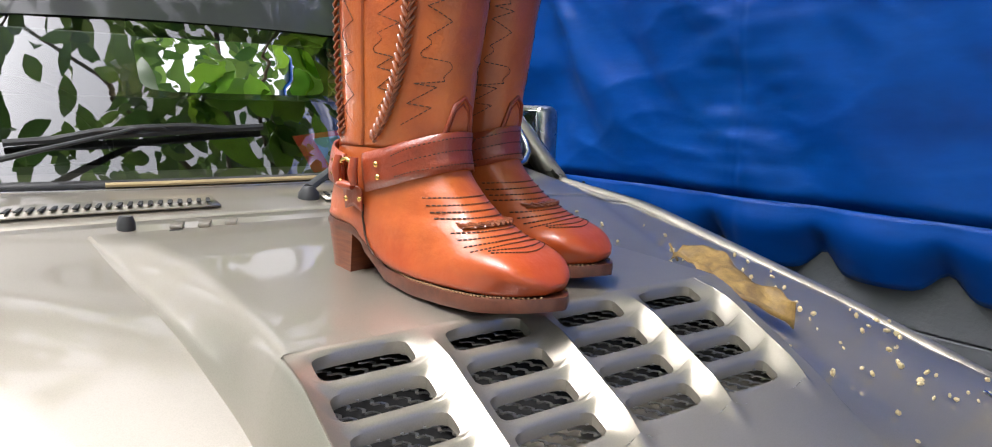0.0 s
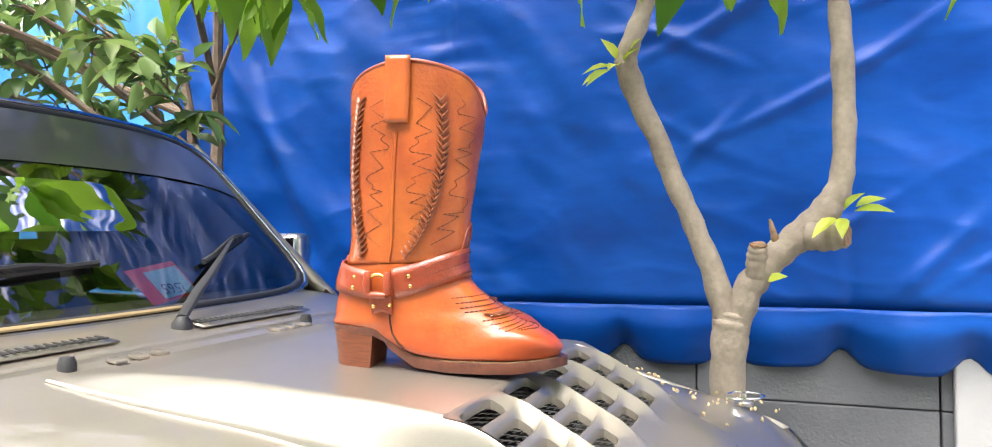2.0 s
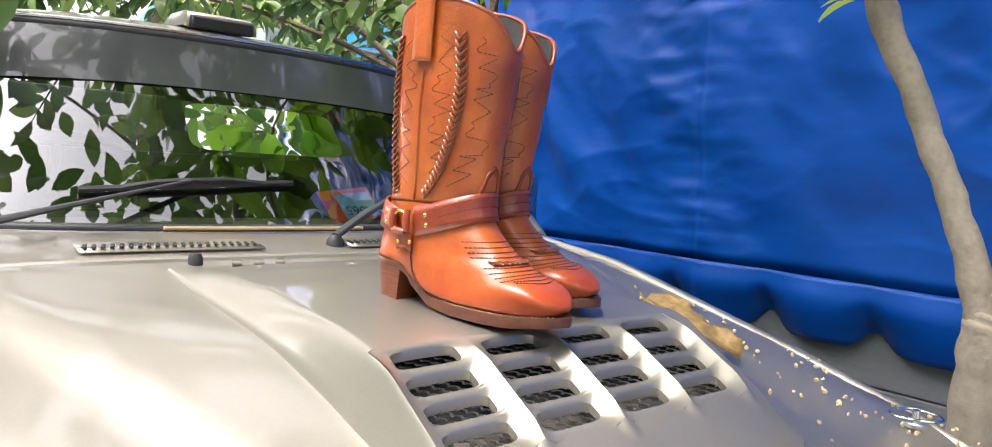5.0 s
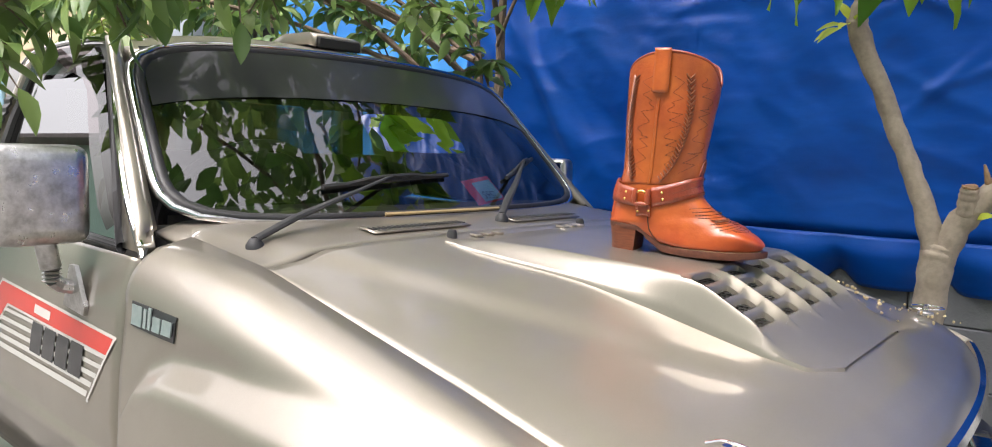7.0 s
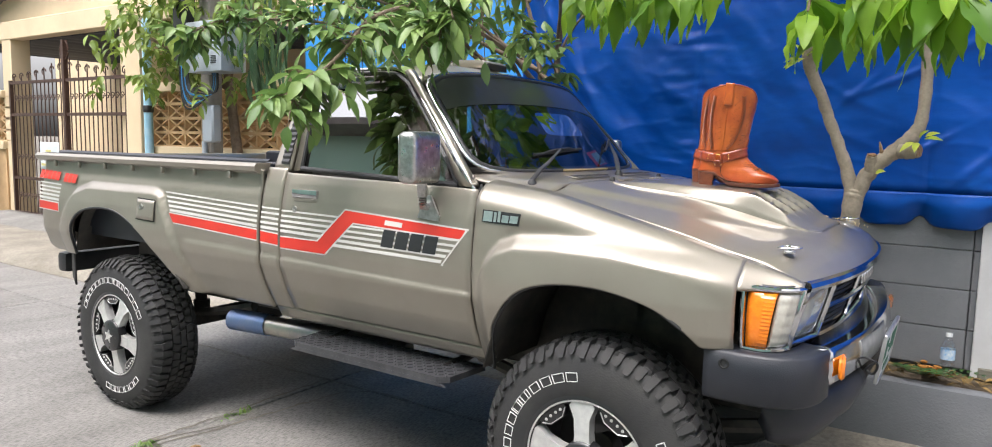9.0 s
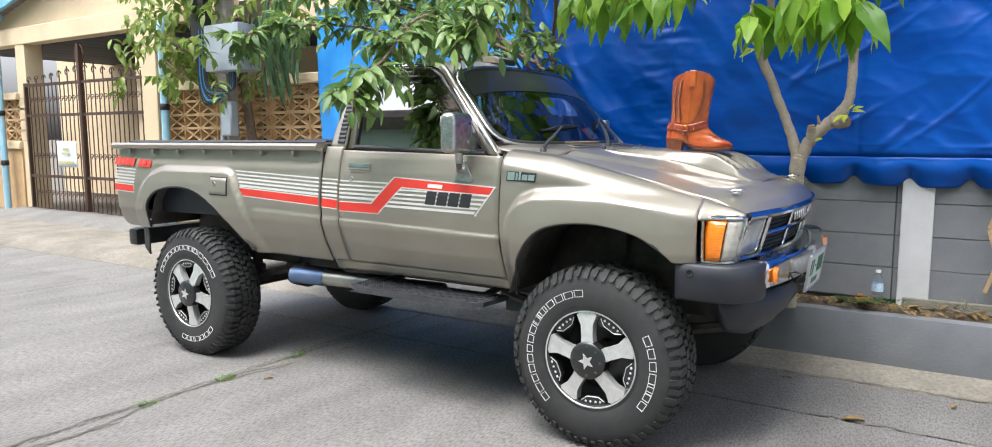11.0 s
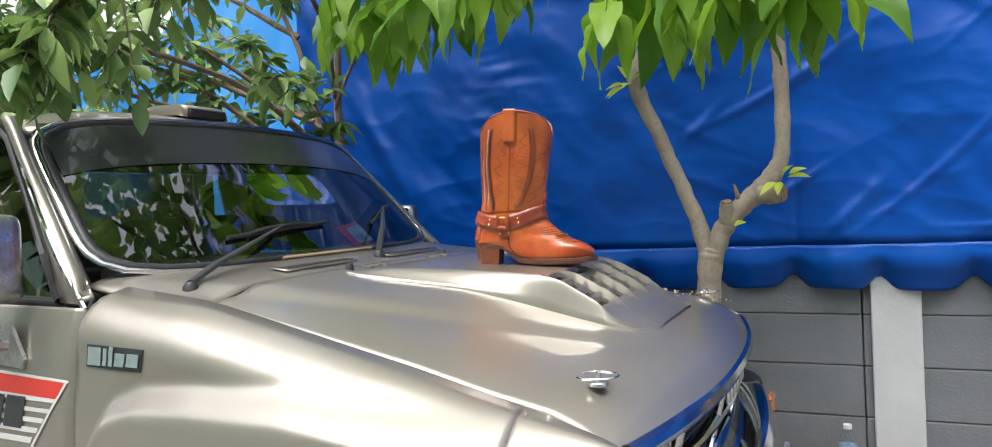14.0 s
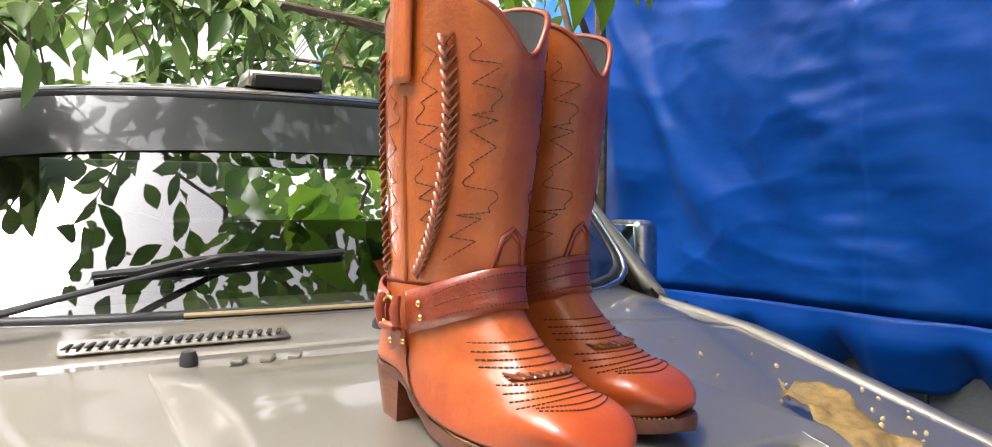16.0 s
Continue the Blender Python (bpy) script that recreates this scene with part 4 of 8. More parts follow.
# cabin
def make_cabin():
    bm = bmn()
    box(bm, (-0.95, 0, 0.80), (1.0, 1.38, 0.06), 0.01)
    part("cabin_floor", bm, TRIM, truck)
    bm = bmn()
    box(bm, (-0.62, 0, 1.255), (0.30, 1.36, 0.12), 0.03, seg=2)
    box(bm, (-0.60, -0.36, 1.325), (0.20, 0.36, 0.06), 0.02, seg=2)
    part("dashboard", bm, TRIM, truck, "dark dashboard with an instrument hood")
    bm = bmn()
    box(bm, (-1.12, 0, 1.00), (0.46, 1.25, 0.14), 0.04, seg=2)
    part("bench_seat", bm, SEAT, truck)
    bm = bmn()
    box(bm, (-1.36, 0, 1.25), (0.12, 1.25, 0.46), 0.04, rot=Euler((0, radians(-12), 0)).to_matrix(), seg=2)
    part("seat_back", bm, SEAT, truck)
    bm = bmn()
    c, nrm = Vector((-0.80, -0.36, 1.36)), Vector((-0.75, 0, 0.66)).normalized()
    a1 = Vector((0, 1, 0))
    a2 = nrm.cross(a1)
    tube(bm, [c + 0.185 * (a1 * math.cos(t) + a2 * math.sin(t)) for t in (2 * math.pi * k / 32 for k in range(33))], 0.014, 8, cap=False)
    for t in (0.15, math.pi - 0.15, -math.pi / 2):
        tube(bm, [c - nrm * 0.03, c + 0.185 * (a1 * math.cos(t) + a2 * math.sin(t))], 0.012, 6)
    tube(bm, [c - nrm * 0.04, c - nrm * 0.30], 0.025, 8)
    tube(bm, [c - nrm * 0.045, c - nrm * 0.0], 0.05, 12)
    part("steering_wheel", bm, BLACK, truck, "black steering wheel on the right-hand side")
    bm = bmn()
    box(bm, (-0.90, 0.0, 1.635), (0.02, 0.22, 0.06), 0.01)
    tube(bm, [(-0.90, 0, 1.66), (-0.84, 0, 1.71)], 0.006, 6)
    part("interior_mirror", bm, BLACK, truck)
    bm = bmn()
    grid(bm, 6, 6, lambda u, v: (-0.86 - 0.60 * u, -0.57 + 1.14 * v, 1.70 + 0.02 * math.sin(math.pi * u)))
    part("headlining", bm, TRIM, truck, smooth=60)


make_cabin()


# wheels
def make_wheel(cx, s, star_turn):
    R, CZ, FACE = 0.400, (0.436 if cx > -1 else 0.420), (0.815 if cx > -1 else 0.840)
    # things are laid out in y from the outer face inwards
    f = lambda d: s * (FACE - d)
    K = R / 0.4305
    bm = bmn()
    prof = [(0.215, 0.018), (0.235, 0.008), (0.285, 0.0), (0.335, 0.003), (0.375, 0.014), (0.402, 0.03), (0.414, 0.05), (0.4145, 0.15), (0.414, 0.25), (0.402, 0.27), (0.335, 0.297), (0.235, 0.292), (0.215, 0.28)]
    lathe(bm, [(r * K, f(d * 0.9)) for r, d in prof], 72, "y", (cx, 0, CZ))
    tyre = part("wheel", bm, RUBBER, truck, "knobbly all-terrain tyre with raised white markings", smooth=30)
    bm = bmn()
    rnd = random.Random(5)
    n = 58
    for k in range(n):  # tread blocks in five staggered rows
        for row, (d0, d1) in enumerate(((0.040, 0.092), (0.100, 0.140), (0.148, 0.178), (0.186, 0.226), (0.234, 0.286 - 0.03))):
            a0 = 2 * math.pi * (k + (0.5 if row % 2 else 0.0)) / n
            w = 2 * math.pi / n * rnd.uniform(0.60, 0.80)
            sk = rnd.uniform(-0.25, 0.25) * w
            vs = []
            for r in (0.408 * K, 0.4305 * K):
                for d, da in ((d0, -sk), (d1, sk)):
                    for e in (-0.5, 0.5):
                        a = a0 + e * w + da + rnd.uniform(-0.1, 0.1) * w
                        rr = r - (0.006 if (d < 0.05 or d > 0.25) and r > 0.42 * K else 0)
                        vs.append(bm.verts.new((cx + rr * math.cos(a), f(d * 0.9), CZ + rr * math.sin(a))))
            for q in ((4, 5, 7, 6), (0, 1, 5, 4), (2, 3, 7, 6), (0, 2, 6, 4), (1, 3, 7, 5)):
                bm.faces.new([vs[i] for i in q])
        a0 = 2 * math.pi * k / n  # shoulder lugs down the sidewall
        w = 2 * math.pi / n * (0.62 if k % 2 else 0.45)
        rl = 0.378 if k % 2 else 0.388
        vs = []
        for r, d in ((rl * K, 0.006), (0.398 * K, 0.020), (0.426 * K, 0.040)):
            for e in (-0.5, 0.5):
                a = a0 + e * w * (0.8 if r < 0.39 * K else 1)
                vs.append(bm.verts.new((cx + r * math.cos(a), f(d) + s * 0.006 * (r < 0.42 * K), CZ + r * math.sin(a))))
                vs.append(bm.verts.new((cx + r * math.cos(a), f(d + 0.012), CZ + r * math.sin(a))))
        for i in (0, 4):
            bm.faces.new((vs[i], vs[i + 2], vs[i + 6], vs[i + 4]))
            bm.faces.new((vs[i], vs[i + 1], vs[i + 5], vs[i + 4]))
            bm.faces.new((vs[i + 2], vs[i + 3], vs[i + 7], vs[i + 6]))
        bm.faces.new((vs[0], vs[1], vs[3], vs[2]))
    bmesh.ops.recalc_face_normals(bm, faces=bm.faces[:])
    tagged(part("tread", bm, RUBBER, tyre, smooth=30), kind="stuff")
    # raised white sidewall markings, as plain blocks
    bm = bmn()
    rnd = random.Random(9)
    for start, count, size in ((200, 5, 10.5), (38, 10, 9.0), (325, 6, 10.0) if s < 0 else (120, 6, 10.0), (160, 3, 9.0)):
        for k in range(count):
            a = radians(start - (k + 0.5) * size + star_turn * 2)
            w = radians(size * rnd.uniform(0.36, 0.44))
            r0, r1 = 0.272, 0.302
            for ra, rb, wa, wb in ((r0, r0 + 0.0022, -w, w), (r1 - 0.0022, r1, -w, w), (r0, r1, -w, -w + 0.0065), (r0, r1, w - 0.0065, w)):
                vs = [bm.verts.new((cx + r * math.cos(t), f(-0.0015), CZ + r * math.sin(t))) for r, t in ((ra, a + wa), (ra, a + wb), (rb, a + wb), (rb, a + wa))]
                bm.faces.new(vs)
    tagged(part("sidewall_marking", bm, WHITE_INK, tyre, "white raised sidewall markings", smooth=0, out=(0, s, 0), solid=0.003), kind="stuff")
    bm = bmn()
    lathe(bm, [(0.218, f(0.012)), (0.226, f(0.006)), (0.214, f(0.004)), (0.205, f(0.018)), (0.200, f(0.035)), (0.196, f(0.10)), (0.19, f(0.20)), (0.05, f(0.20))], 64, "y", (cx, 0, CZ))
    part("rim", bm, BLACK_RIM, tyre, "black alloy rim with five machined spokes")
    bm = bmn()
    tube(bm, [(cx + 0.209 * math.cos(t), f(0.008), CZ + 0.209 * math.sin(t)) for t in (2 * math.pi * k / 48 for k in range(49))], 0.0035, 6, cap=False)
    part("rim_lip", bm, ALLOY, tyre, "thin polished rim lip")
    for k in range(5):
        bm = bmn()
        th = radians(star_turn + 72 * k)

        def at(u, v, d, th=th):
            bulge = 0.018 * (1 - (u / 0.2) ** 2)
            return (cx + u * math.cos(th) - v * math.sin(th), f(0.014 - bulge + d), CZ + u * math.sin(th) + v * math.cos(th))
        prism(bm, [(0.055, -0.030), (0.10, -0.026), (0.15, -0.028), (0.190, -0.046), (0.203, -0.034), (0.206, 0.0), (0.203, 0.034), (0.190, 0.046), (0.15, 0.028), (0.10, 0.026), (0.055, 0.030)], at, 0.04)
        part("spoke", bm, ALLOY, tyre, smooth=25)
        bm = bmn()  # riveted outer pocket between spokes
        th2 = th + radians(36)

        def at2(u, v, d, th=th2):
            return (cx + u * math.cos(th) - v * math.sin(th), f(0.016 + d), CZ + u * math.sin(th) + v * math.cos(th))
        prism(bm, [(0.160, -0.030), (0.182, -0.058), (0.196, -0.052), (0.202, 0.0), (0.196, 0.052), (0.182, 0.058), (0.160, 0.030)], at2, 0.03)
        part("rim_pocket", bm, BLACK_RIM, tyre, smooth=25)
        for v in (-0.034, -0.012, 0.012, 0.034):
            bm = bmn()
            p = at2(0.186 - abs(v) * 0.05, v, 0)
            lathe(bm, [(0.0001, p[1] + s * 0.004), (0.0045, p[1] + s * 0.003), (0.0055, p[1])], 8, "y", (p[0], 0, p[2]))
            part("rivet", bm, ALLOY, tyre)
        bm = bmn()  # polished edge line of the pocket
        for a_, b_ in (((0.163, -0.027), (0.182, -0.054)), ((0.163, 0.027), (0.182, 0.054)), ((0.163, -0.027), (0.163, 0.027))):
            p, q = at2(*a_, -0.001), at2(*b_, -0.001)
            tube(bm, [p, q], 0.0018, 5)
        part("pocket_edge", bm, ALLOY, tyre)
    bm = bmn()
    lathe(bm, [(0.082, f(0.03)), (0.080, f(-0.012)), (0.070, f(-0.020)), (0.0001, f(-0.022))], 40, "y", (cx, 0, CZ))
    cap = part("hub_cap", bm, BLACK_RIM, tyre, "black hub cap with a silver star")
    bm = bmn()
    pts = []
    for k in range(10):
        r = 0.036 if k % 2 == 0 else 0.0155
        a = radians(90 + 36 * k + star_turn)
        pts.append((r * math.cos(a), r * math.sin(a)))
    prism(bm, pts, lambda u, v, d: (cx + u, f(-0.026) + s * -d, CZ + v), 0.004)
    part("star", bm, ALLOY, tyre, smooth=0)
    for k in range(8):
        bm = bmn()
        a = 2 * math.pi * k / 8
        lathe(bm, [(0.0001, f(-0.022)), (0.007, f(-0.021)), (0.008, f(-0.012))], 8, "y", (cx + 0.062 * math.cos(a), 0, CZ + 0.062 * math.sin(a)))
        part("lug_nut", bm, STEEL_DARK, tyre)


for cx in (0.030, -2.683):
    for s in (-1, 1):
        make_wheel(cx, s, 95 if cx > -1 else 60)


# chassis and dark wheel housings
def make_under():
    for cx, arch in ((0.0, ARCH_F), (-2.65, ARCH_R)):
        for s in (-1, 1):
            bm = bmn()
            a0, a1 = arch[0][0], arch[0][-1]

            def tub(u, v):
                x = a0 + (a1 - a0) * u
                return (x, s * (0.80 - 0.36 * v), ramp(x, *arch) + 0.02 + 0.03 * math.sin(math.pi * u))
            grid(bm, 20, 4, tub)
            xs = [a0 + (a1 - a0) * k / 20 for k in range(21)]
            for p, q in zip(xs, xs[1:]):
                bm.faces.new([bm.verts.new(w) for w in ((p, s * 0.44, 0.60), (q, s * 0.44, 0.60), (q, s * 0.44, ramp(q, *arch) + 0.05), (p, s * 0.44, ramp(p, *arch) + 0.05))])
            bmesh.ops.remove_doubles(bm, verts=bm.verts[:], dist=0.0008)
            part("wheel_housing", bm, STEEL_DARK, truck, "black wheel housing", smooth=50, solid=0.006)
            bm = bmn()
            pts = [Vector((x, s * (side(min(z, 1.0)) + 0.028 - (0.07 * step(0.34, 0.42, x) if cx == 0 else 0)), z + 0.001)) for x, z in zip(*arch)]
            tube(bm, smoothed(pts, 4), 0.007, 6)
            part("arch_lip", bm, BLACK, truck)
            bm = bmn()
            tube(bm, [(cx + 0.12, s * 0.42, 0.52), (cx + 0.05, s * 0.40, 1.0)], 0.032, 10)
            tube(bm, [(cx + 0.12, s * 0.42, 0.48), (cx + 0.12, s * 0.42, 0.56)], 0.045, 10)
            part("shock_absorber", bm, STEEL_DARK, truck)
        bm = bmn()
        tube(bm, [(cx, -0.62, 0.43), (cx, 0.62, 0.43)], 0.045, 12)
        lathe(bm, [(0.0001, -0.14), (0.09, -0.12), (0.13, 0), (0.09, 0.12), (0.0001, 0.14)], 16, "y", (cx, 0.1, 0.43))
        part("axle", bm, STEEL_DARK, truck)
        for s in (-1, 1):
            bm = bmn()
            pts = [(cx - 0.62 + 1.24 * k / 16, s * 0.46, 0.60 - 0.10 * math.sin(math.pi * k / 16)) for k in range(17)]
            tube(bm, pts, 0.024, 6)
            part("leaf_spring", bm, STEEL_DARK, truck)
    for s in (-1, 1):
        bm = bmn()
        box(bm, (-1.35, s * 0.40, 0.66), (4.0, 0.07, 0.13), 0.01)
        part("chassis_rail", bm, STEEL_DARK, truck)
    bm = bmn()
    box(bm, (-0.95, 0, 0.70), (1.12, 1.30, 0.05), 0.01)
    part("floor_pan", bm, STEEL_DARK, truck)
    bm = bmn()
    box(bm, (0.12, 0, 0.88), (0.85, 0.80, 0.5), 0.03)
    part("engine", bm, STEEL_DARK, truck, "dark engine bay mass")
    bm = bmn()
    lathe(bm, [(0.0001, -0.30), (0.15, -0.29), (0.15, 0.29), (0.0001, 0.30)], 20, "x", (-1.85, 0.25, 0.60))
    part("fuel_tank", bm, PIPE_STEEL, truck)
    bm = bmn()
    tube(bm, [(-0.95, -0.52, 0.57), (-1.40, -0.60, 0.585), (-1.70, -0.63, 0.585)], 0.045, 16)
    tube(bm, [(-1.70, -0.63, 0.585), (-1.74, -0.635, 0.585)], [0.045, 0.050], 16)
    ex = part("side_exhaust", bm, PIPE_STEEL, truck, "bright side exhaust pipe")
    bm = bmn()
    tube(bm, [(-1.70, -0.63, 0.586), (-1.86, -0.65, 0.586), (-1.93, -0.66, 0.586)], 0.0505, 16, cap=False)
    part("tip", bm, PIPE_BLUE, ex, "heat-blued exhaust tip")
    for s in (-1, 1):  # side step
        bm = bmn()
        outline = [(-1.36, 0.60), (-1.34, 0.80), (-1.30, 0.825), (-0.56, 0.825), (-0.515, 0.80), (-0.50, 0.60)]
        prism(bm, outline, lambda u, v, d: (u, s * v, 0.615 - d), 0.022)
        st = part("side_step", bm, TREAD, truck, "black chequer-plate side step", smooth=0)
        bm = bmn()
        prism(bm, [(-1.34, 0.60), (-1.30, 0.615), (-0.56, 0.615), (-0.52, 0.60)], lambda u, v, d: (u, s * (0.826 - d), v - 0.018), 0.012)
        part("step_edge", bm, TREAD, st, smooth=0)
        bm = bmn()
        for i in range(34):
            for j in range(8):
                x, y = -1.335 + i * 0.0243, 0.615 + j * 0.0262
                t = radians(45 if (i + j) % 2 else -45)
                box(bm, (x, s * y, 0.6165), (0.020, 0.005, 0.004), rot=Matrix.Rotation(t, 3, "Z"))
        tagged(part("tread_bar", bm, TREAD, st, "raised chequer bars", smooth=0), kind="stuff")
        for x in (-1.25, -0.62):
            bm = bmn()
            tube(bm, [(x, s * 0.42, 0.63), (x, s * 0.70, 0.60)], 0.018, 8)
            part("step_bracket", bm, STEEL_DARK, st)


make_under()


# front end: lamps, grille, bumpers, plate
def front_x(y, z):
    """Front face, leaning back towards the bottom and the corners."""
    return 0.70 - 0.083 * (abs(y) / 0.68) ** 2.2 - 0.05 * (1.07 - z) / 0.19


def make_front():
    for s in (-1, 1):
        lamp = None
        # corner lamp wraps from the side to the front
        path = [(0.475, 0.745), (0.53, 0.752), (0.572, 0.748), (0.605, 0.729), (0.621, 0.702), (0.628, 0.676)]

        def corner(t, z, d=0.0):
            i = t * (len(path) - 1)
            k = min(int(i), len(path) - 2)
            x = path[k][0] + (path[k + 1][0] - path[k][0]) * (i - k)
            y = path[k][1] + (path[k + 1][1] - path[k][1]) * (i - k)
            lean = -0.035 * (1.07 - z) / 0.18 * step(0.0, 0.6, t)
            w = 0.012 * math.sin(math.pi * (z - 0.885) / 0.19)
            return (x + lean + d * 0.6, s * (y + w + d), z)
        bm = bmn()
        grid(bm, 20, 10, lambda u, v: corner(0.0 + 1.0 * u, 0.886 + 0.190 * v, -0.006))
        lamp = part("corner_lamp", bm, BLACK, truck, "corner lamp with amber and clear lenses", smooth=60, out=(0, s, 0), solid=0.01)
        bm = bmn()
        grid(bm, 10, 30, lambda u, v: corner(0.07 + 0.36 * u, 0.898 + 0.160 * v, 0.003 + 0.0014 * abs(math.sin(v * 30 * math.pi / 2)) + 0.010 * (1 - (2 * u - 1) ** 8) * (1 - (2 * v - 1) ** 8)))
        part("amber_lens", bm, AMBER, lamp, "orange ribbed indicator lens", smooth=30, out=(0, s, 0), solid=0.004)
        bm = bmn()
        grid(bm, 14, 30, lambda u, v: corner(0.44 + 0.50 * u, 0.898 + 0.160 * v, 0.002 + 0.0014 * abs(math.sin(v * 5 * math.pi)) + 0.008 * (1 - (2 * u - 1) ** 8) * (1 - (2 * v - 1) ** 8)))
        part("clear_lens", bm, CLEAR_LENS, lamp, "clear ribbed side lamp lens", smooth=30, out=(0, s, 0), solid=0.004)
        bm = bmn()
        loop = [corner(0.02 + 0.96 * k / 12, 1.066, 0.006) for k in range(13)] + [corner(0.98, 1.066 - 0.174 * k / 6, 0.006) for k in range(1, 7)] + [corner(0.98 - 0.96 * k / 12, 0.892, 0.006) for k in range(1, 13)] + [corner(0.02, 0.892 + 0.174 * k / 6, 0.006) for k in range(1, 7)]
        tube(bm, loop + loop[:1], 0.008, 8, cap=False)
        part("lamp_surround", bm, CHROME, lamp, "chrome lamp surround")
        # headlamp
        bm = bmn()
        grid(bm, 14, 14, lambda u, v: (front_x(0.48 + 0.17 * u, 0.90 + 0.155 * v) + 0.004 + 0.012 * (1 - (2 * u - 1) ** 4) * (1 - (2 * v - 1) ** 4), s * (0.475 + 0.170 * u), 0.898 + 0.158 * v))
        hl = part("headlamp", bm, LAMP_GLASS, truck, "rectangular glass headlamp", smooth=50, out=(1, 0, 0), solid=0.02)
        bm = bmn()
        q = lambda y, z: (front_x(y, z) + 0.010, s * y, z)
        loop = [q(0.468 + 0.182 * k / 8, 1.062) for k in range(9)] + [q(0.650, 1.062 - 0.17 * k / 6) for k in range(1, 7)] + [q(0.650 - 0.182 * k / 8, 0.892) for k in range(1, 9)] + [q(0.468, 0.892 + 0.17 * k / 6) for k in range(1, 7)]
        tube(bm, loop + loop[:1], 0.009, 8, cap=False)
        part("headlamp_bezel", bm, CHROME, hl)
    bm = bmn()  # grille backing
    grid(bm, 20, 4, lambda u, v: (front_x(-0.46 + 0.92 * u, 0.895 + 0.17 * v) - 0.035, -0.46 + 0.92 * u, 0.890 + 0.18 * v))
    grille = part("grille", bm, SEAM, truck, "chrome-framed black slatted grille", smooth=60, out=(1, 0, 0), solid=0.01)
    for k in range(9):
        bm = bmn()
        z = 0.905 + k * 0.0185
        tube(bm, [(front_x(y, z) - 0.012, y, z) for y in (-0.46 + 0.92 * i / 20 for i in range(21))], 0.0055, 6)
        part("slat", bm, BLACK, grille)
    for z, r in ((1.066, 0.017), (0.985, 0.011), (0.888, 0.013)):
        bm = bmn()
        w = 0.66 if r > 0.015 else 0.462
        tube(bm, [(front_x(y, z) + 0.008, y, z) for y in (-w + 2 * w * i / 30 for i in range(31))], r, 8)
        part("grille_bar", bm, CHROME, grille, "chrome grille bar")
    for y in (-0.462, -0.16, 0.16, 0.462):
        bm = bmn()
        tube(bm, [(front_x(y, z) + 0.006, y, z) for z in (0.888, 0.94, 1.0, 1.066)], 0.010 if abs(y) > 0.3 else 0.008, 8)
        part("grille_post", bm, CHROME, grille)
    bm = bmn()  # maker's letters as plain chrome blocks
    for k in range(6):
        y = -0.115 + k * 0.046
        box(bm, (front_x(y, 1.03) + 0.012, y, 1.028), (0.010, 0.030, 0.044), 0.004)
    part("grille_badge", bm, CHROME, grille, "chrome badge blocks")
    # bumper: chrome middle, grey plastic corners
    def bx(y):
        return 0.768 - 0.092 * (abs(y) / 0.70) ** 2.0

    bm = bmn()
    prof = [(-0.11, 0.885), (-0.01, 0.888), (0.0, 0.876), (0.006, 0.83), (0.0, 0.785), (-0.02, 0.772), (-0.09, 0.772)]
    rows = []
    for i in range(25):
        y = -0.63 + 1.26 * i / 24
        rows.append([bm.verts.new((bx(y) + a, y, b)) for a, b in prof])
    for a, b in zip(rows, rows[1:]):
        for k in range(len(prof) - 1):
            bm.faces.new((a[k], b[k], b[k + 1], a[k + 1]))
    bumper = part("front_bumper", bm, CHROME, truck, "chrome front bumper with grey plastic corners", smooth=35, out=(1, 0, 0), solid=0.004)
    for s in (-1, 1):
        bm = bmn()
        path = [(bx(0.615), 0.615), (bx(0.65) + 0.003, 0.66), (bx(0.69) - 0.004, 0.715), (0.638, 0.768), (0.585, 0.80), (0.50, 0.812), (0.395, 0.806)]
        rows = []
        for p in smoothed([(a, b, 0) for a, b in path], 4):
            col = []
            for inn, z in ((0.10, 0.886), (0.010, 0.888), (0.0, 0.880), (-0.002, 0.83), (0.0, 0.752), (0.010, 0.741), (0.09, 0.741)):
                d = Vector((p.x - 0.40, p.y - 0.45, 0)).normalized()
                col.append(bm.verts.new((p.x - d.x * inn, s * (p.y - d.y * inn), z)))
            rows.append(col)
        for a, b in zip(rows, rows[1:]):
            for k in range(6):
                bm.faces.new((a[k], b[k], b[k + 1], a[k + 1]))
        part("bumper_corner", bm, GREY_PLASTIC, bumper, "grey plastic bumper corner", smooth=50, out=(0.5, s, 0), solid=0.006)
        bm = bmn()
        lathe(bm, [(0.016, s * 0.8155), (0.012, s * 0.8165), (0.010, s * 0.812), (0.0001, s * 0.812)], 14, "y", (0.455, 0, 0.852))
        part("bumper_bolt", bm, SEAM, bumper)
        bm = bmn()  # indicator set into the chrome
        box(bm, (bx(0.535) + 0.004, s * 0.535, 0.830), (0.018, 0.135, 0.060), 0.007, rot=Matrix.Rotation(-s * 0.115, 3, "Z"))
        part("bumper_indicator", bm, AMBER, bumper, "amber bumper indicator")
        # lower valance
        bm = bmn()
        path = [(0.755, 0.28), (0.738, 0.42), (0.705, 0.56), (0.665, 0.65), (0.61, 0.708), (0.545, 0.728)]
        pts = smoothed([(a, b, 0) for a, b in path], 4)
        rows = []
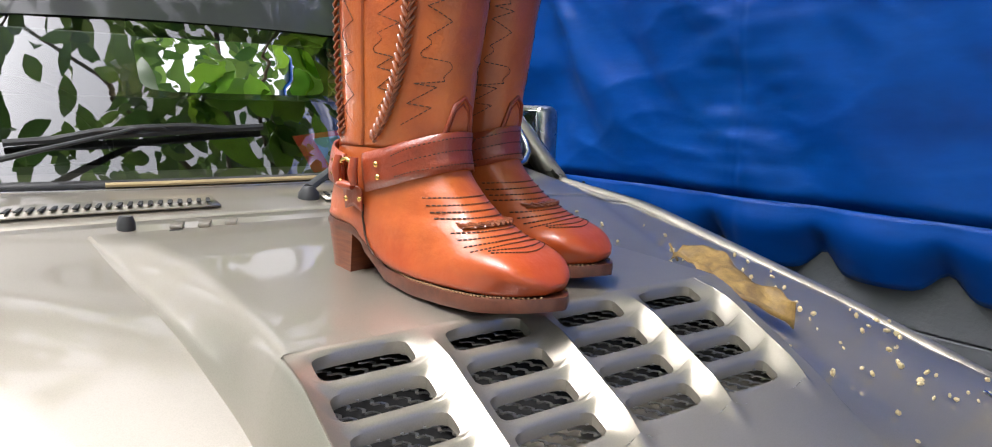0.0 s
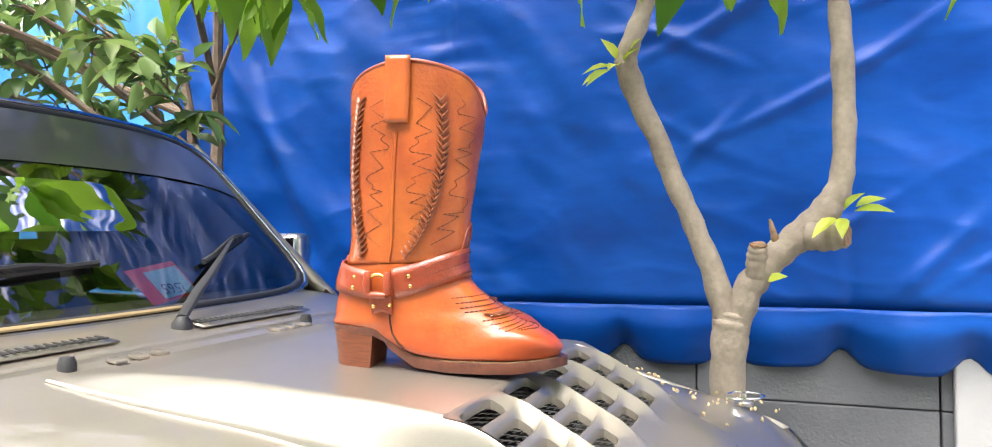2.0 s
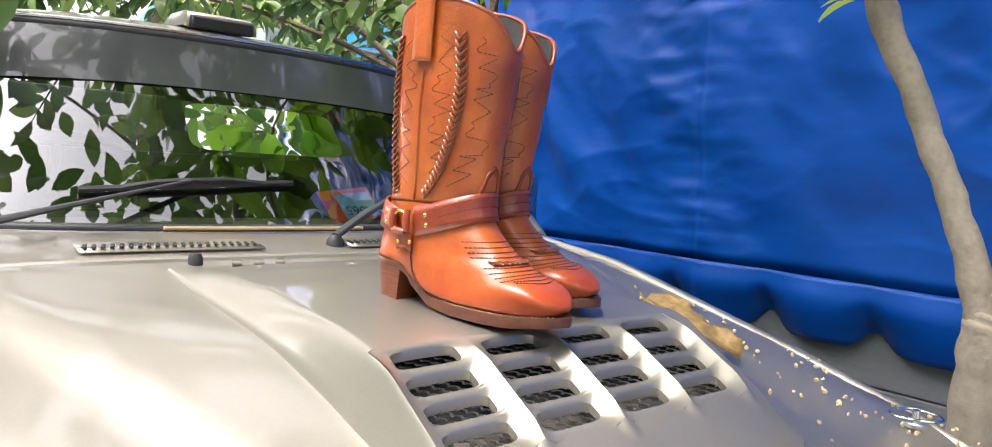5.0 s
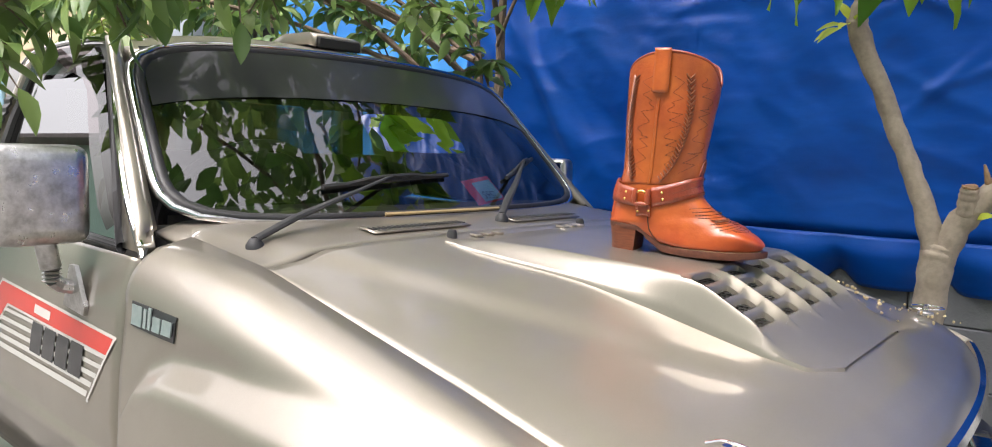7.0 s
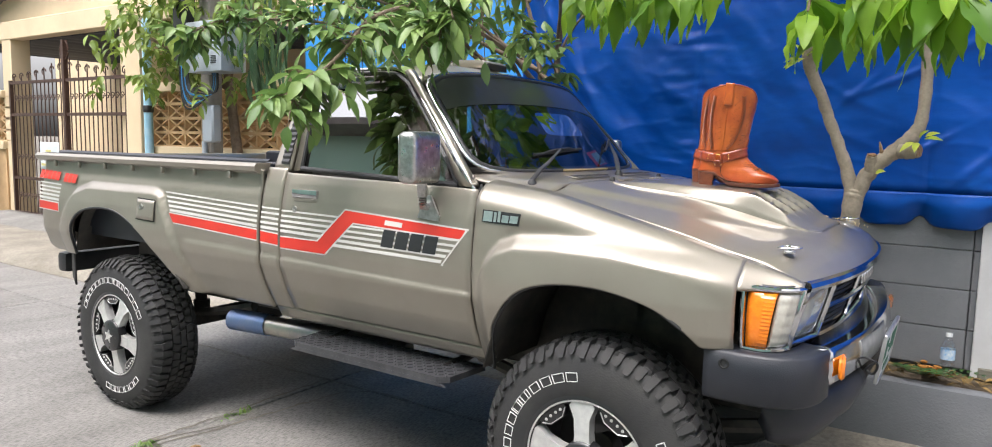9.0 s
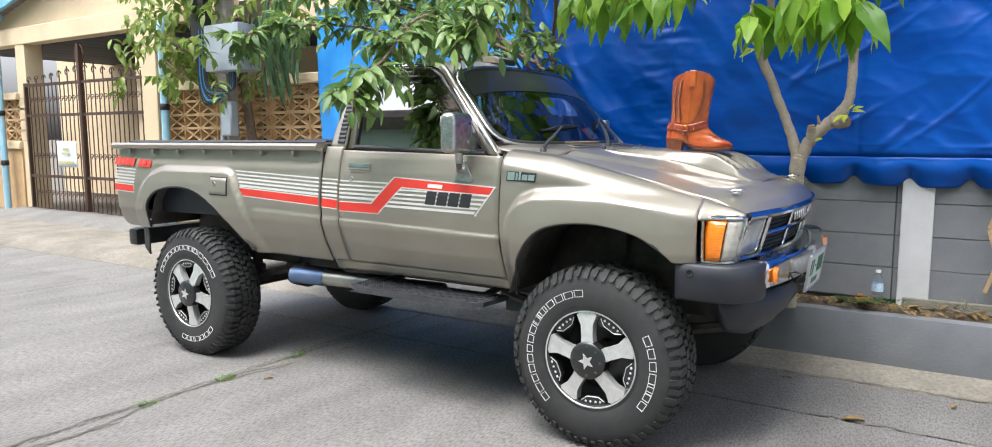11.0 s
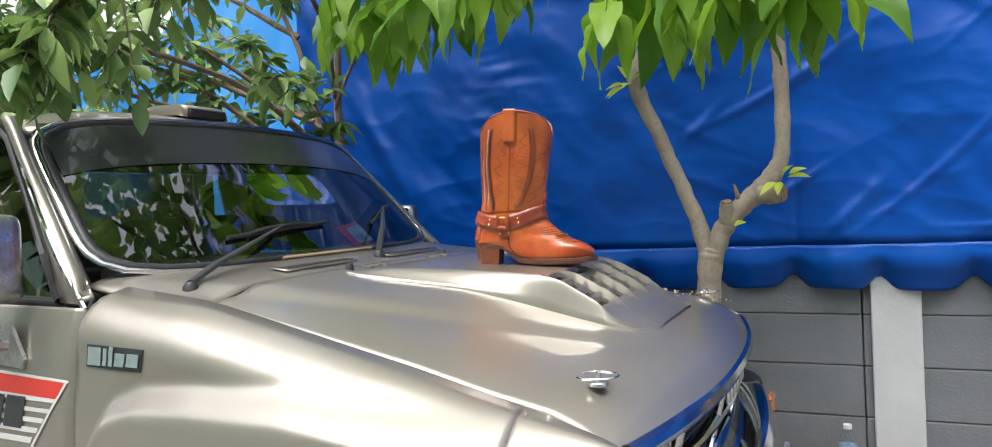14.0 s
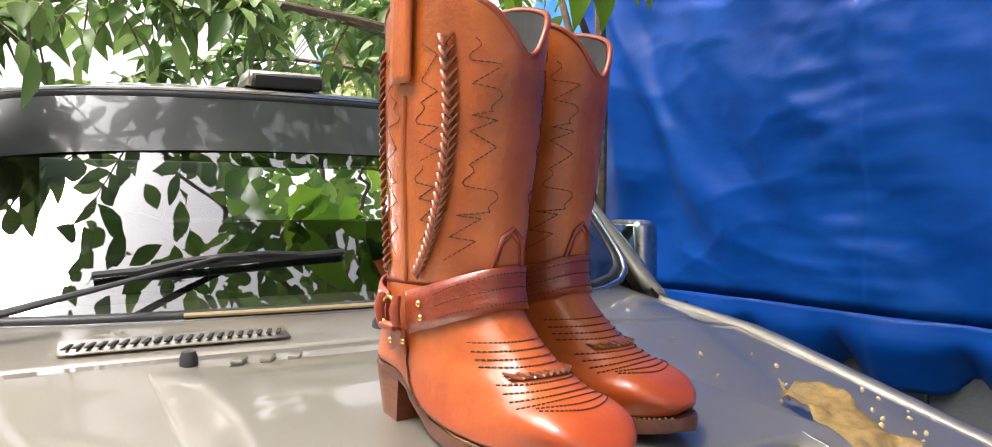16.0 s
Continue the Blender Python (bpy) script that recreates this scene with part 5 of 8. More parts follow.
        for i, p in enumerate(pts):
            low = ramp(i / (len(pts) - 1), [0, 0.2, 0.6, 0.9, 1.0], [0.67, 0.615, 0.592, 0.605, 0.66])
            d = Vector((p.x - 0.40, p.y - 0.40, 0)).normalized()
            col = []
            for k in range(7):
                v = k / 6
                inn = 0.022 * (1 - step(0.0, 0.28, v)) + 0.05 * step(0.55, 1.0, v)
                col.append(bm.verts.new((p.x - d.x * inn, s * (p.y - d.y * inn), 0.765 + (low - 0.765) * v)))
            rows.append(col)
        for a, b in zip(rows, rows[1:]):
            for k in range(6):
                bm.faces.new((a[k], b[k], b[k + 1], a[k + 1]))
        part("front_valance", bm, GREY_PLASTIC, truck, "grey plastic lower valance", smooth=50, out=(0.5, s, 0), solid=0.008)
    bm = bmn()
    box(bm, (0.70, 0, 0.72), (0.08, 0.60, 0.09), 0.02)
    part("bumper_beam", bm, STEEL_DARK, bumper)
    # plate, with its figures as bars
    tilt = Matrix.Rotation(radians(8), 3, "Y")
    bm = bmn()
    box(bm, (0.790, -0.10, 0.795), (0.006, 0.34, 0.15), 0.003, rot=tilt)
    plate = part("number_plate", bm, material("plate_white", (0.62, 0.64, 0.63), 0.45, 0, (0.54, 0.56, 0.55), 20), truck, "white number plate with green markings")
    ink = material("plate_green", (0.03, 0.13, 0.08), 0.5)
    frame_mat = material("plate_frame", (0.45, 0.45, 0.45), 0.35, 0.8)
    bm = bmn()
    for c, sz in (((0, 0, 0.078), (0.012, 0.352, 0.008)), ((0, 0, -0.078), (0.012, 0.352, 0.008)), ((0, 0.173, 0), (0.012, 0.008, 0.16)), ((0, -0.173, 0), (0.012, 0.008, 0.16))):
        box(bm, Vector((0.790, -0.10, 0.795)) + tilt @ Vector(c), sz, 0.002, rot=tilt)
    part("plate_frame", bm, frame_mat, plate)
    bm = bmn()
    for k, y in enumerate((-0.125, -0.08, -0.035, 0.03, 0.065, 0.10, 0.135)):
        if k == 2:
            box(bm, Vector((0.790, -0.10, 0.795)) + tilt @ Vector((0.004, -0.025, 0.018)), (0.002, 0.022, 0.008), rot=tilt)
            continue
        box(bm, Vector((0.790, -0.10, 0.795)) + tilt @ Vector((0.004, y, 0.018)), (0.002, 0.022, 0.070), rot=tilt)
    box(bm, Vector((0.790, -0.10, 0.795)) + tilt @ Vector((0.004, 0.0, -0.048)), (0.002, 0.13, 0.022), rot=tilt)
    part("plate_marking", bm, ink, plate, smooth=0)
    bm = bmn()
    tube(bm, smoothed([(0.745, -0.315, 0.81), (0.785, -0.31, 0.79), (0.775, -0.305, 0.755), (0.755, -0.315, 0.77), (0.785, -0.32, 0.80)], 6), 0.004, 6)
    part("loose_cable", bm, CABLE, truck)


make_front()


# bed
def make_bed():
    bm = bmn()
    box(bm, (-2.465, 0, 0.93), (1.84, 1.46, 0.05))
    part("bed_floor", bm, LINER, truck, smooth=0)
    for s in (-1, 1):
        bm = bmn()
        prism(bm, [(0.70, 0.95), (0.742, 0.95), (0.742, 1.352), (0.728, 1.362), (0.70, 1.35)], lambda u, v, d: (BED_F - 0.03 - d, s * u, v), 1.80)
        part("bed_liner", bm, LINER, truck, "black bed liner wall", smooth=0)
    bm = bmn()
    box(bm, (BED_F - 0.03, 0, 1.14), (0.04, 1.50, 0.42), 0.01)
    part("bed_front", bm, LINER, truck)
    bm = bmn()
    box(bm, (BED_R + 0.02, 0, 1.08), (0.05, 1.52, 0.52), 0.015, seg=2)
    part("tailgate", bm, PAINT, truck)
    bm = bmn()
    box(bm, (BED_R - 0.02, 0, 0.70), (0.10, 1.40, 0.12), 0.03, seg=2)
    part("rear_bumper", bm, BLACK, truck)
    for s in (-1, 1):
        bm = bmn()
        grid(bm, 8, 6, lambda u, v: (-3.14 - 0.13 * u, s * (0.78 - 0.05 * u), 0.62 + 0.34 * v + 0.03 * u))
        part("mud_flap", bm, RUBBER, truck, smooth=50, solid=0.01)


make_bed()


# decals, badges and door furniture
def on_side(x, z, d=0.0, s=-1):
    if x > DOOR_F:
        return (x, s * (fender_y(x, z) + d), z)
    return (x, s * (side(min(z, 1.2 if x < BED_F else 1.3)) + d + (bed_out(x, z) if x < BED_F else 0) - (0.012 * step(1.20, 1.25, z) if x < BED_F else 0)), z)


def strip(bm, top, bottom, d, s, n=24):
    """A flat band on the body side between two lines of (x, z)."""
    tx, bx_ = [p[0] for p in top], [p[0] for p in bottom]
    prev = None
    for k in range(n + 1):
        t = k / n
        xa, xb = tx[0] + (tx[-1] - tx[0]) * t, bx_[0] + (bx_[-1] - bx_[0]) * t
        za, zb = ramp(xa, tx, [p[1] for p in top]), ramp(xb, bx_, [p[1] for p in bottom])
        row = [bm.verts.new(on_side(xb + (xa - xb) * j / 5, zb + (za - zb) * j / 5, d, s)) for j in range(6)]
        if prev:
            for j in range(5):
                bm.faces.new((prev[j], row[j], row[j + 1], prev[j + 1]))
        prev = row


def make_decals():
    rnd = random.Random(2)
    for s in (-1, 1):
        bm = bmn()  # red zigzag on the door
        strip(bm, [(-1.398, 1.046), (-1.175, 1.046)], [(-1.398, 1.002), (-1.135, 1.000)], 0.0022, s, 8)
        strip(bm, [(-1.175, 1.046), (-1.030, 1.180)], [(-1.135, 1.000), (-0.985, 1.136)], 0.0022, s, 8)
        strip(bm, [(-1.030, 1.180), (-0.450, 1.150)], [(-0.985, 1.136), (-0.470, 1.118)], 0.0022, s, 16)
        part("red_stripe", bm, RED_TAPE, truck, "red side stripe decal", smooth=40, out=(0, s, 0))
        bm = bmn()
        strip(bm, [(-1.525, 1.060), (-1.412, 1.054)], [(-1.525, 1.016), (-1.412, 1.010)], 0.0022, s, 4)
        part("red_stripe", bm, RED_TAPE, truck, "red side stripe decal", smooth=40, out=(0, s, 0))
        bm = bmn()
        strip(bm, [(-2.190, 1.090), (-1.548, 1.062)], [(-2.155, 1.048), (-1.548, 1.020)], 0.0022, s, 14)
        part("red_stripe", bm, RED_TAPE, truck, "red side stripe decal", smooth=40, out=(0, s, 0))
        bm = bmn()
        strip(bm, [(-3.45, 1.078), (-3.24, 1.070)], [(-3.45, 1.036), (-3.235, 1.028)], 0.0022, s, 6)
        part("red_stripe", bm, RED_TAPE, truck, "red side stripe decal", smooth=40, out=(0, s, 0))
        # white keylines round the red stripes
        for top, bottom, n in (([(-1.398, 1.0515), (-1.178, 1.0515)], [(-1.398, 0.9965), (-1.131, 0.9945)], 8),
                               ([(-1.180, 1.0515), (-1.034, 1.1855)], [(-1.131, 0.9945), (-0.981, 1.1305)], 8),
                               ([(-1.034, 1.1855), (-0.440, 1.1555)], [(-0.981, 1.1305), (-0.475, 1.1125)], 16),
                               ([(-1.525, 1.0655), (-1.412, 1.0595)], [(-1.525, 1.0105), (-1.412, 1.0045)], 4),
                               ([(-2.197, 1.0955), (-1.548, 1.0675)], [(-2.152, 1.0425), (-1.548, 1.0145)], 14),
                               ([(-3.45, 1.0835), (-3.232, 1.0755)], [(-3.45, 1.0305), (-3.230, 1.0225)], 6)):
            bm = bmn()
            strip(bm, top, bottom, 0.0015, s, n)
            part("keyline", bm, WHITE_TAPE, truck, "white edge of the red stripe", smooth=40, out=(0, s, 0))
        bm = bmn()  # white lines
        for k in range(5):
            z = 1.066 + k * 0.0215
            h = 0.012 - 0.0012 * k
            strip(bm, [(-1.398, z + h), (-1.155 + 0.025 * k, z + h - 0.004)], [(-1.398, z), (-1.165 + 0.025 * k, z - 0.004)], 0.0018, s, 8)
            strip(bm, [(-1.525, z + h + 0.006), (-1.412, z + h + 0.003)], [(-1.525, z + 0.006), (-1.412, z + 0.003)], 0.0018, s, 4)
            x0 = -2.175 - 0.011 * (k + 1)
            strip(bm, [(x0, z + h + 0.032), (-1.548, z + h + 0.007)], [(x0 + 0.006, z + 0.032), (-1.548, z + 0.007)], 0.0018, s, 14)
            strip(bm, [(-3.45, z + h + 0.026), (-3.23 + 0.004 * k, z + h + 0.018)], [(-3.45, z + 0.026), (-3.232 + 0.004 * k, z + 0.018)], 0.0018, s, 6)
        for k in range(5):
            z = 1.030 + k * 0.021
            h = 0.012 - 0.0012 * k
            xe = -0.545 + 0.019 * k
            strip(bm, [(-1.075 + 0.022 * k, z + h + 0.004), (xe, z + h - 0.004)], [(-1.09 + 0.022 * k, z + 0.004), (xe - 0.006, z - 0.004)], 0.0018, s, 12)
        # white keyline of the door decal
        strip(bm, [(-1.030, 1.186), (-0.435, 1.155)], [(-1.030, 1.181), (-0.437, 1.150)], 0.0024, s, 16)
        strip(bm, [(-0.545, 1.022), (-0.537, 1.022)], [(-0.548, 1.018), (-0.538, 1.018)], 0.0024, s, 2)
        tagged(part("white_stripe", bm, WHITE_TAPE, truck, "white pinstripe decal", smooth=40, out=(0, s, 0)), kind="stuff")
        bm = bmn()  # end of the decal, a slanted white edge
        prev = None
        for k in range(7):
            t = k / 6
            x, z = -0.545 + 0.105 * t, 1.020 + 0.133 * t
            row = [bm.verts.new(on_side(x - 0.004, z, 0.0026, s)), bm.verts.new(on_side(x + 0.003, z, 0.0026, s))]
            if prev:
                bm.faces.new((prev[0], prev[1], row[1], row[0]))
            prev = row
        part("stripe_end", bm, WHITE_TAPE, truck, smooth=0)
        bm = bmn()  # dark word mark on the door as plain bold blocks
        for k in range(4):
            x0 = -0.838 + k * 0.067
            for j in range(8):
                za, zb = 1.058 + 0.064 * j / 8, 1.058 + 0.064 * (j + 1) / 8
                sl = 0.012
                vs = [on_side(x + sl * (z - 1.052) / 0.055, z - (x + 0.8) * 0.02, 0.003, s) for x, z in ((x0, za), (x0 + 0.059, za), (x0 + 0.059, zb), (x0, zb))]
                bm.faces.new([bm.verts.new(v) for v in vs])
        part("door_wordmark", bm, DARK_TAPE, truck, "bold dark blocks of a door decal", smooth=0, out=(0, s, 0))
        bm = bmn()
        strip(bm, [(-0.82, 1.158), (-0.735, 1.154)], [(-0.823, 1.140), (-0.738, 1.136)], 0.003, s, 4)
        part("door_small_mark", bm, WHITE_TAPE, truck, smooth=0)
        for k in range(9):  # red block mark at the rear of the bed
            if k == 5:
                continue
            x0 = -3.455 + k * 0.045
            bm = bmn()
            strip(bm, [(x0 + 0.006, 1.252 - 0.002 * k), (x0 + 0.046, 1.251 - 0.002 * k)], [(x0, 1.205 - 0.002 * k), (x0 + 0.040, 1.204 - 0.002 * k)], 0.007, s, 3)
            part("decal_block", bm, RED_TAPE, truck, "red block of a bed decal", smooth=0, out=(0, s, 0))
        bm = bmn()  # wing badge: dark backing with pale raised blocks
        strip(bm, [(-0.382, 1.228), (-0.232, 1.222)], [(-0.386, 1.186), (-0.240, 1.180)], 0.003, s, 6)
        wb = part("wing_badge", bm, DARK_TAPE, truck, "pale metal badge blocks on a dark backing", smooth=0, out=(0, s, 0), solid=0.002)
        for k, (x0, w_, h_) in enumerate(((-0.379, 0.036, 0.034), (-0.337, 0.010, 0.032), (-0.321, 0.010, 0.036), (-0.305, 0.026, 0.024), (-0.273, 0.030, 0.024))):
            bm = bmn()
            strip(bm, [(x0 + 0.004, 1.190 + h_), (x0 + w_ + 0.004, 1.189 + h_)], [(x0, 1.190), (x0 + w_, 1.189)], 0.0065, s, 2)
            part("badge_block", bm, BADGE, wb, smooth=0, out=(0, s, 0), solid=0.002)
        # door handle
        bm = bmn()
        box(bm, (-1.262, s * (side(1.228) + 0.006), 1.231), (0.145, 0.016, 0.034), 0.006, seg=2)
        hd = part("door_handle", bm, CHROME, truck, "chrome pull door handle")
        bm = bmn()
        box(bm, (-1.262, s * (side(1.215) + 0.001), 1.206), (0.135, 0.012, 0.020), 0.005)
        part("handle_cup", bm, PAINT, hd)
        bm = bmn()
        lathe(bm, [(0.014, s * (side(1.165) - 0.002)), (0.013, s * (side(1.165) + 0.004)), (0.004, s * (side(1.165) + 0.004)), (0.0001, s * (side(1.165) + 0.001))], 16, "y", (-1.318, 0, 1.165))
        part("door_lock", bm, OLD_CHROME, truck)
        # fuel flap
        if s < 0:
            bm = bmn()
            strip(bm, [(-2.415, 1.152), (-2.265, 1.148)], [(-2.415, 1.046), (-2.265, 1.042)], 0.0040, s, 10)
            fl = part("fuel_flap", bm, SEAM, truck, "beige fuel filler flap", smooth=40, out=(0, s, 0))
            bm = bmn()
            strip(bm, [(-2.410, 1.147), (-2.270, 1.143)], [(-2.410, 1.051), (-2.270, 1.047)], 0.0075, s, 10)
            part("flap_skin", bm, PAINT, fl, smooth=40, out=(0, s, 0), solid=0.003)
            bm = bmn()
            ly = on_side(-2.370, 1.110, 0.0, 1)[1]
            lathe(bm, [(0.013, s * (ly + 0.007)), (0.012, s * (ly + 0.014)), (0.004, s * (ly + 0.014)), (0.0001, s * (ly + 0.012))], 16, "y", (-2.370, 0, 1.110))
            part("flap_lock", bm, OLD_CHROME, fl)
        # gaps
        bm = bmn()
        for x in (DOOR_F, DOOR_R):
            grid(bm, 2, 20, lambda u, v: (x - 0.005 + 0.01 * u, s * (side(0.70 + 0.61 * v) - 0.010), 0.70 + 0.61 * v))
        grid(bm, 2, 20, lambda u, v: (BED_F - 0.012 + 0.026 * u, s * (side(0.70 + 0.62 * v) - 0.035), 0.70 + 0.62 * v))
        grid(bm, 30, 2, lambda u, v: (DOOR_R + 0.985 * u, s * (side(0.72) - 0.012), 0.715 + 0.02 * v))
        part("panel_gap", bm, SEAM, truck, smooth=0)
        # mirror on its arm; the one towards the wall is folded back
        folded = s > 0
        mc = (-0.705, 0.835, 1.400) if folded else (-0.605, -0.872, 1.396)
        bm = bmn()
        box(bm, mc, (0.150, 0.070, 0.165) if folded else (0.075, 0.165, 0.180), 0.030, seg=4)
        mr = part("door_mirror", bm, OLD_CHROME, truck, "pitted chrome door mirror folded back" if folded else "pitted chrome door mirror on an arm")
        bm = bmn()
        if folded:
            box(bm, (mc[0], mc[1] - 0.036, mc[2]), (0.125, 0.004, 0.14), 0.0015)
        else:
            box(bm, (mc[0] - 0.039, mc[1], mc[2]), (0.004, 0.135, 0.15), 0.0015)
        part("mirror_glass", bm, CHROME, mr)
        bm = bmn()
        hx, hy = (-0.655, 0.835) if folded else (-0.605, -0.862)
        tube(bm, [(hx, hy, 1.318), (hx - 0.004, hy - s * 0.012, 1.262)], 0.018, 10)
        for k in range(4):
            lathe(bm, [(0.012, 1.262 - k * 0.007), (0.017, 1.259 - k * 0.007), (0.012, 1.256 - k * 0.007)], 12, "z", (hx - 0.006, hy - s * 0.014, 0))
        tube(bm, [(hx - 0.006, hy - s * 0.014, 1.240), (-0.625, s * 0.830, 1.225), (-0.622, s * 0.808, 1.22)], 0.014, 8)
        part("mirror_arm", bm, OLD_CHROME, mr)
        bm = bmn()
        prism(bm, [(-0.665, 1.180), (-0.570, 1.172), (-0.566, 1.19), (-0.605, 1.262), (-0.630, 1.262)], lambda u, v, d: (u, s * (side(1.2) + 0.002 + d), v), 0.008)
        part("mirror_base", bm, OLD_CHROME, mr, smooth=0)
    # roof scoop
    bm = bmn()
    prof = [(-0.885, 0.0), (-0.895, 0.036), (-0.93, 0.041), (-1.05, 0.038), (-1.18, 0.004)]
    rows = []
    for k, y in enumerate((-0.086, -0.078, 0.0, 0.078, 0.086)):
        sc = 0.15 if k in (0, 4) else 1.0
        rows.append([bm.verts.new((x, y + 0.02, roof_z(x, y) + 0.002 + h * sc)) for x, h in prof])
    for a, b in zip(rows, rows[1:]):
        for k in range(1, len(prof) - 1):
            bm.faces.new((a[k], b[k], b[k + 1], a[k + 1]))
    rs = part("roof_scoop", bm, PAINT, truck, "small beige roof air scoop", smooth=30, out=(0, 0, 1), solid=0.008)
    bm = bmn()
    box(bm, (-0.898, 0.02, roof_z(-0.90, 0) + 0.019), (0.022, 0.150, 0.030), 0.004)
    part("scoop_mouth", bm, SEAM, rs)
    # bonnet pins with looped clips
    for y in (-0.575, 0.52):
        z = hood_z(0.56, y)
        bm = bmn()
        lathe(bm, [(0.0001, z + 0.004), (0.014, z + 0.003), (0.016, z + 0.001), (0.016, z - 0.004)], 20, "z", (0.56, y, 0))
        pin = part("bonnet_pin", bm, OLD_CHROME, truck, "worn metal bonnet pin with a wire clip")
        bm = bmn()
        tube(bm, [(0.56, y, z), (0.56, y, z + 0.020)], 0.0055, 10)
        tube(bm, smoothed([(0.53, y - 0.02, z + 0.012), (0.55, y - 0.035, z + 0.013), (0.585, y - 0.025, z + 0.014), (0.595, y, z + 0.014), (0.58, y + 0.022, z + 0.013), (0.545, y + 0.03, z + 0.012), (0.53, y + 0.008, z + 0.012)], 5), 0.002, 6)
        part("pin_clip", bm, CHROME, pin)
    # cowl vents, small slits and washer nozzles
    for y0, y1 in ((-0.395, -0.125), (0.045, 0.315)):
        bm = bmn()
        grid(bm, 2, 10, lambda u, v: (-0.288 + 0.050 * u, y0 - 0.005 + (y1 - y0 + 0.01) * v, hood_z(-0.288 + 0.05 * u, y0 + (y1 - y0) * v) - 0.001))
        vp = part("cowl_vent", bm, PAINT, truck, "row of slanted cowl vent slots", smooth=60, out=(0, 0, 1), solid=0.002)
        for k in range(21):
            bm = bmn()
            y = y0 + (y1 - y0) * (k + 0.5) / 21
            box(bm, (-0.263, y, hood_z(-0.263, y) + 0.0005), (0.042, 0.0062, 0.002), 0.0009, rot=Matrix.Rotation(radians(-14), 3, "Z"))
            part("slot", bm, SEAM, vp, smooth=0)
    for yc in (-0.168, 0.145):
        for k in range(3):
            bm = bmn()
            y = yc + (k - 1) * 0.034
            box(bm, (-0.148, y, hood_z(-0.148, y) + 0.006), (0.036, 0.015, 0.006), 0.0028, rot=Matrix.Rotation(radians(-20), 3, "Z"), seg=2)
            lv = part("louvre", bm, PAINT, hood)
            bm = bmn()
            box(bm, (-0.128, y - 0.006, hood_z(-0.13, y) + 0.004), (0.010, 0.015, 0.005), rot=Matrix.Rotation(radians(-20), 3, "Z"))
            part("louvre_slot", bm, SEAM, hood, smooth=0)
    for y in (-0.258, 0.21):
        bm = bmn()
        z = hood_z(-0.165, y)
        lathe(bm, [(0.011, z - 0.002), (0.011, z + 0.008), (0.008, z + 0.016), (0.0001, z + 0.017)], 12, "z", (-0.165, y, 0))
        part("washer_nozzle", bm, BLACK, truck)
    # wipers
    def on_glass(u, v, d):
        return screen(u, v) + Vector((0.75, 0, 0.66)) * d
    for base, knee, tipu, ends in (((-0.300, -0.625), (-0.62, 0.10), (-0.265, 0.205), ((-0.53, 0.165), (0.02, 0.225))), ((-0.268, 0.024), (0.28, 0.13), (0.60, 0.315), ((0.38, 0.205), (0.74, 0.350)))):
        zb = hood_z(base[0] + 0.06, base[1])
        p0 = Vector((base[0], base[1], zb + 0.020))
        p2 = on_glass(*tipu, 0.020)
        p1 = p0.lerp(p2, 0.45) + Vector((0.75, 0, 0.66)) * 0.010
        bm = bmn()
        lathe(bm, [(0.017, zb), (0.016, zb + 0.012), (0.009, zb + 0.022), (0.0001, zb + 0.023)], 16, "z", (base[0], base[1], 0))
        wiper = part("wiper", bm, BLACK, truck, "black windscreen wiper arm and blade")
        bm = bmn()
        tube(bm, [p0, p0.lerp(p1, 0.5) + Vector((0, 0, 0.004)), p1, p1.lerp(p2, 0.5), p2], [0.010, 0.011, 0.009, 0.006, 0.005], 8, flat=0.6)
        part("arm", bm, BLACK, wiper)
        bm = bmn()
        e0, e1 = on_glass(*ends[0], 0.010), on_glass(*ends[1], 0.010)
        m0 = on_glass((ends[0][0] + ends[1][0]) / 2, (ends[0][1] + ends[1][1]) / 2, 0.012)
        tube(bm, [e0, m0, e1], 0.006, 6)
        c = p2
        for t in (0.15, 0.38, 0.62, 0.85):
            q = e0.lerp(m0, t * 2) if t < 0.5 else m0.lerp(e1, t * 2 - 1)
            tube(bm, [q, q.lerp(c, 0.5) + Vector((0.75, 0, 0.66)) * 0.006, c], 0.005, 6)
        part("blade", bm, BLACK, wiper)
    # tax disc and paper slip inside the screen
    bm = bmn()
    grid(bm, 1, 1, lambda u, v: screen(0.125 + 0.185 * u - 0.025 * v, 0.05 + 0.155 * v + 0.035 * u) - Vector((0.75, 0, 0.66)) * 0.004)
    st = part("permit_sticker", bm, material("permit_red", (0.55, 0.05, 0.03), 0.5), glass, "red and blue permit sticker inside the screen", smooth=0, out=(1, 0, 0.6))
    bm = bmn()
    grid(bm, 1, 1, lambda u, v: screen(0.175 + 0.125 * u - 0.02 * v, 0.072 + 0.12 * v + 0.022 * u) - Vector((0.75, 0, 0.66)) * 0.003)
    part("permit_panel", bm, material("permit_blue", (0.22, 0.42, 0.60), 0.5), glass, smooth=0, out=(1, 0, 0.6))
    cu = bpy.data.curves.new("permit_year", "FONT")
    cu.body, cu.size, cu.align_x = "2565", 0.034, "CENTER"
    tmp = new("permit_year", cu)
    me = bpy.data.meshes.new_from_object(tmp.evaluated_get(bpy.context.evaluated_depsgraph_get()))
    bpy.data.objects.remove(tmp)
    yr = new("permit_year", me)
    me.materials.append(DARK_TAPE)
    yr.parent = glass
    ex_ = (screen(0.5, 0.2) - screen(0.35, 0.2)).normalized()
    ey = (screen(0.42, 0.3) - screen(0.42, 0.1)).normalized()
    ez = ex_.cross(ey)
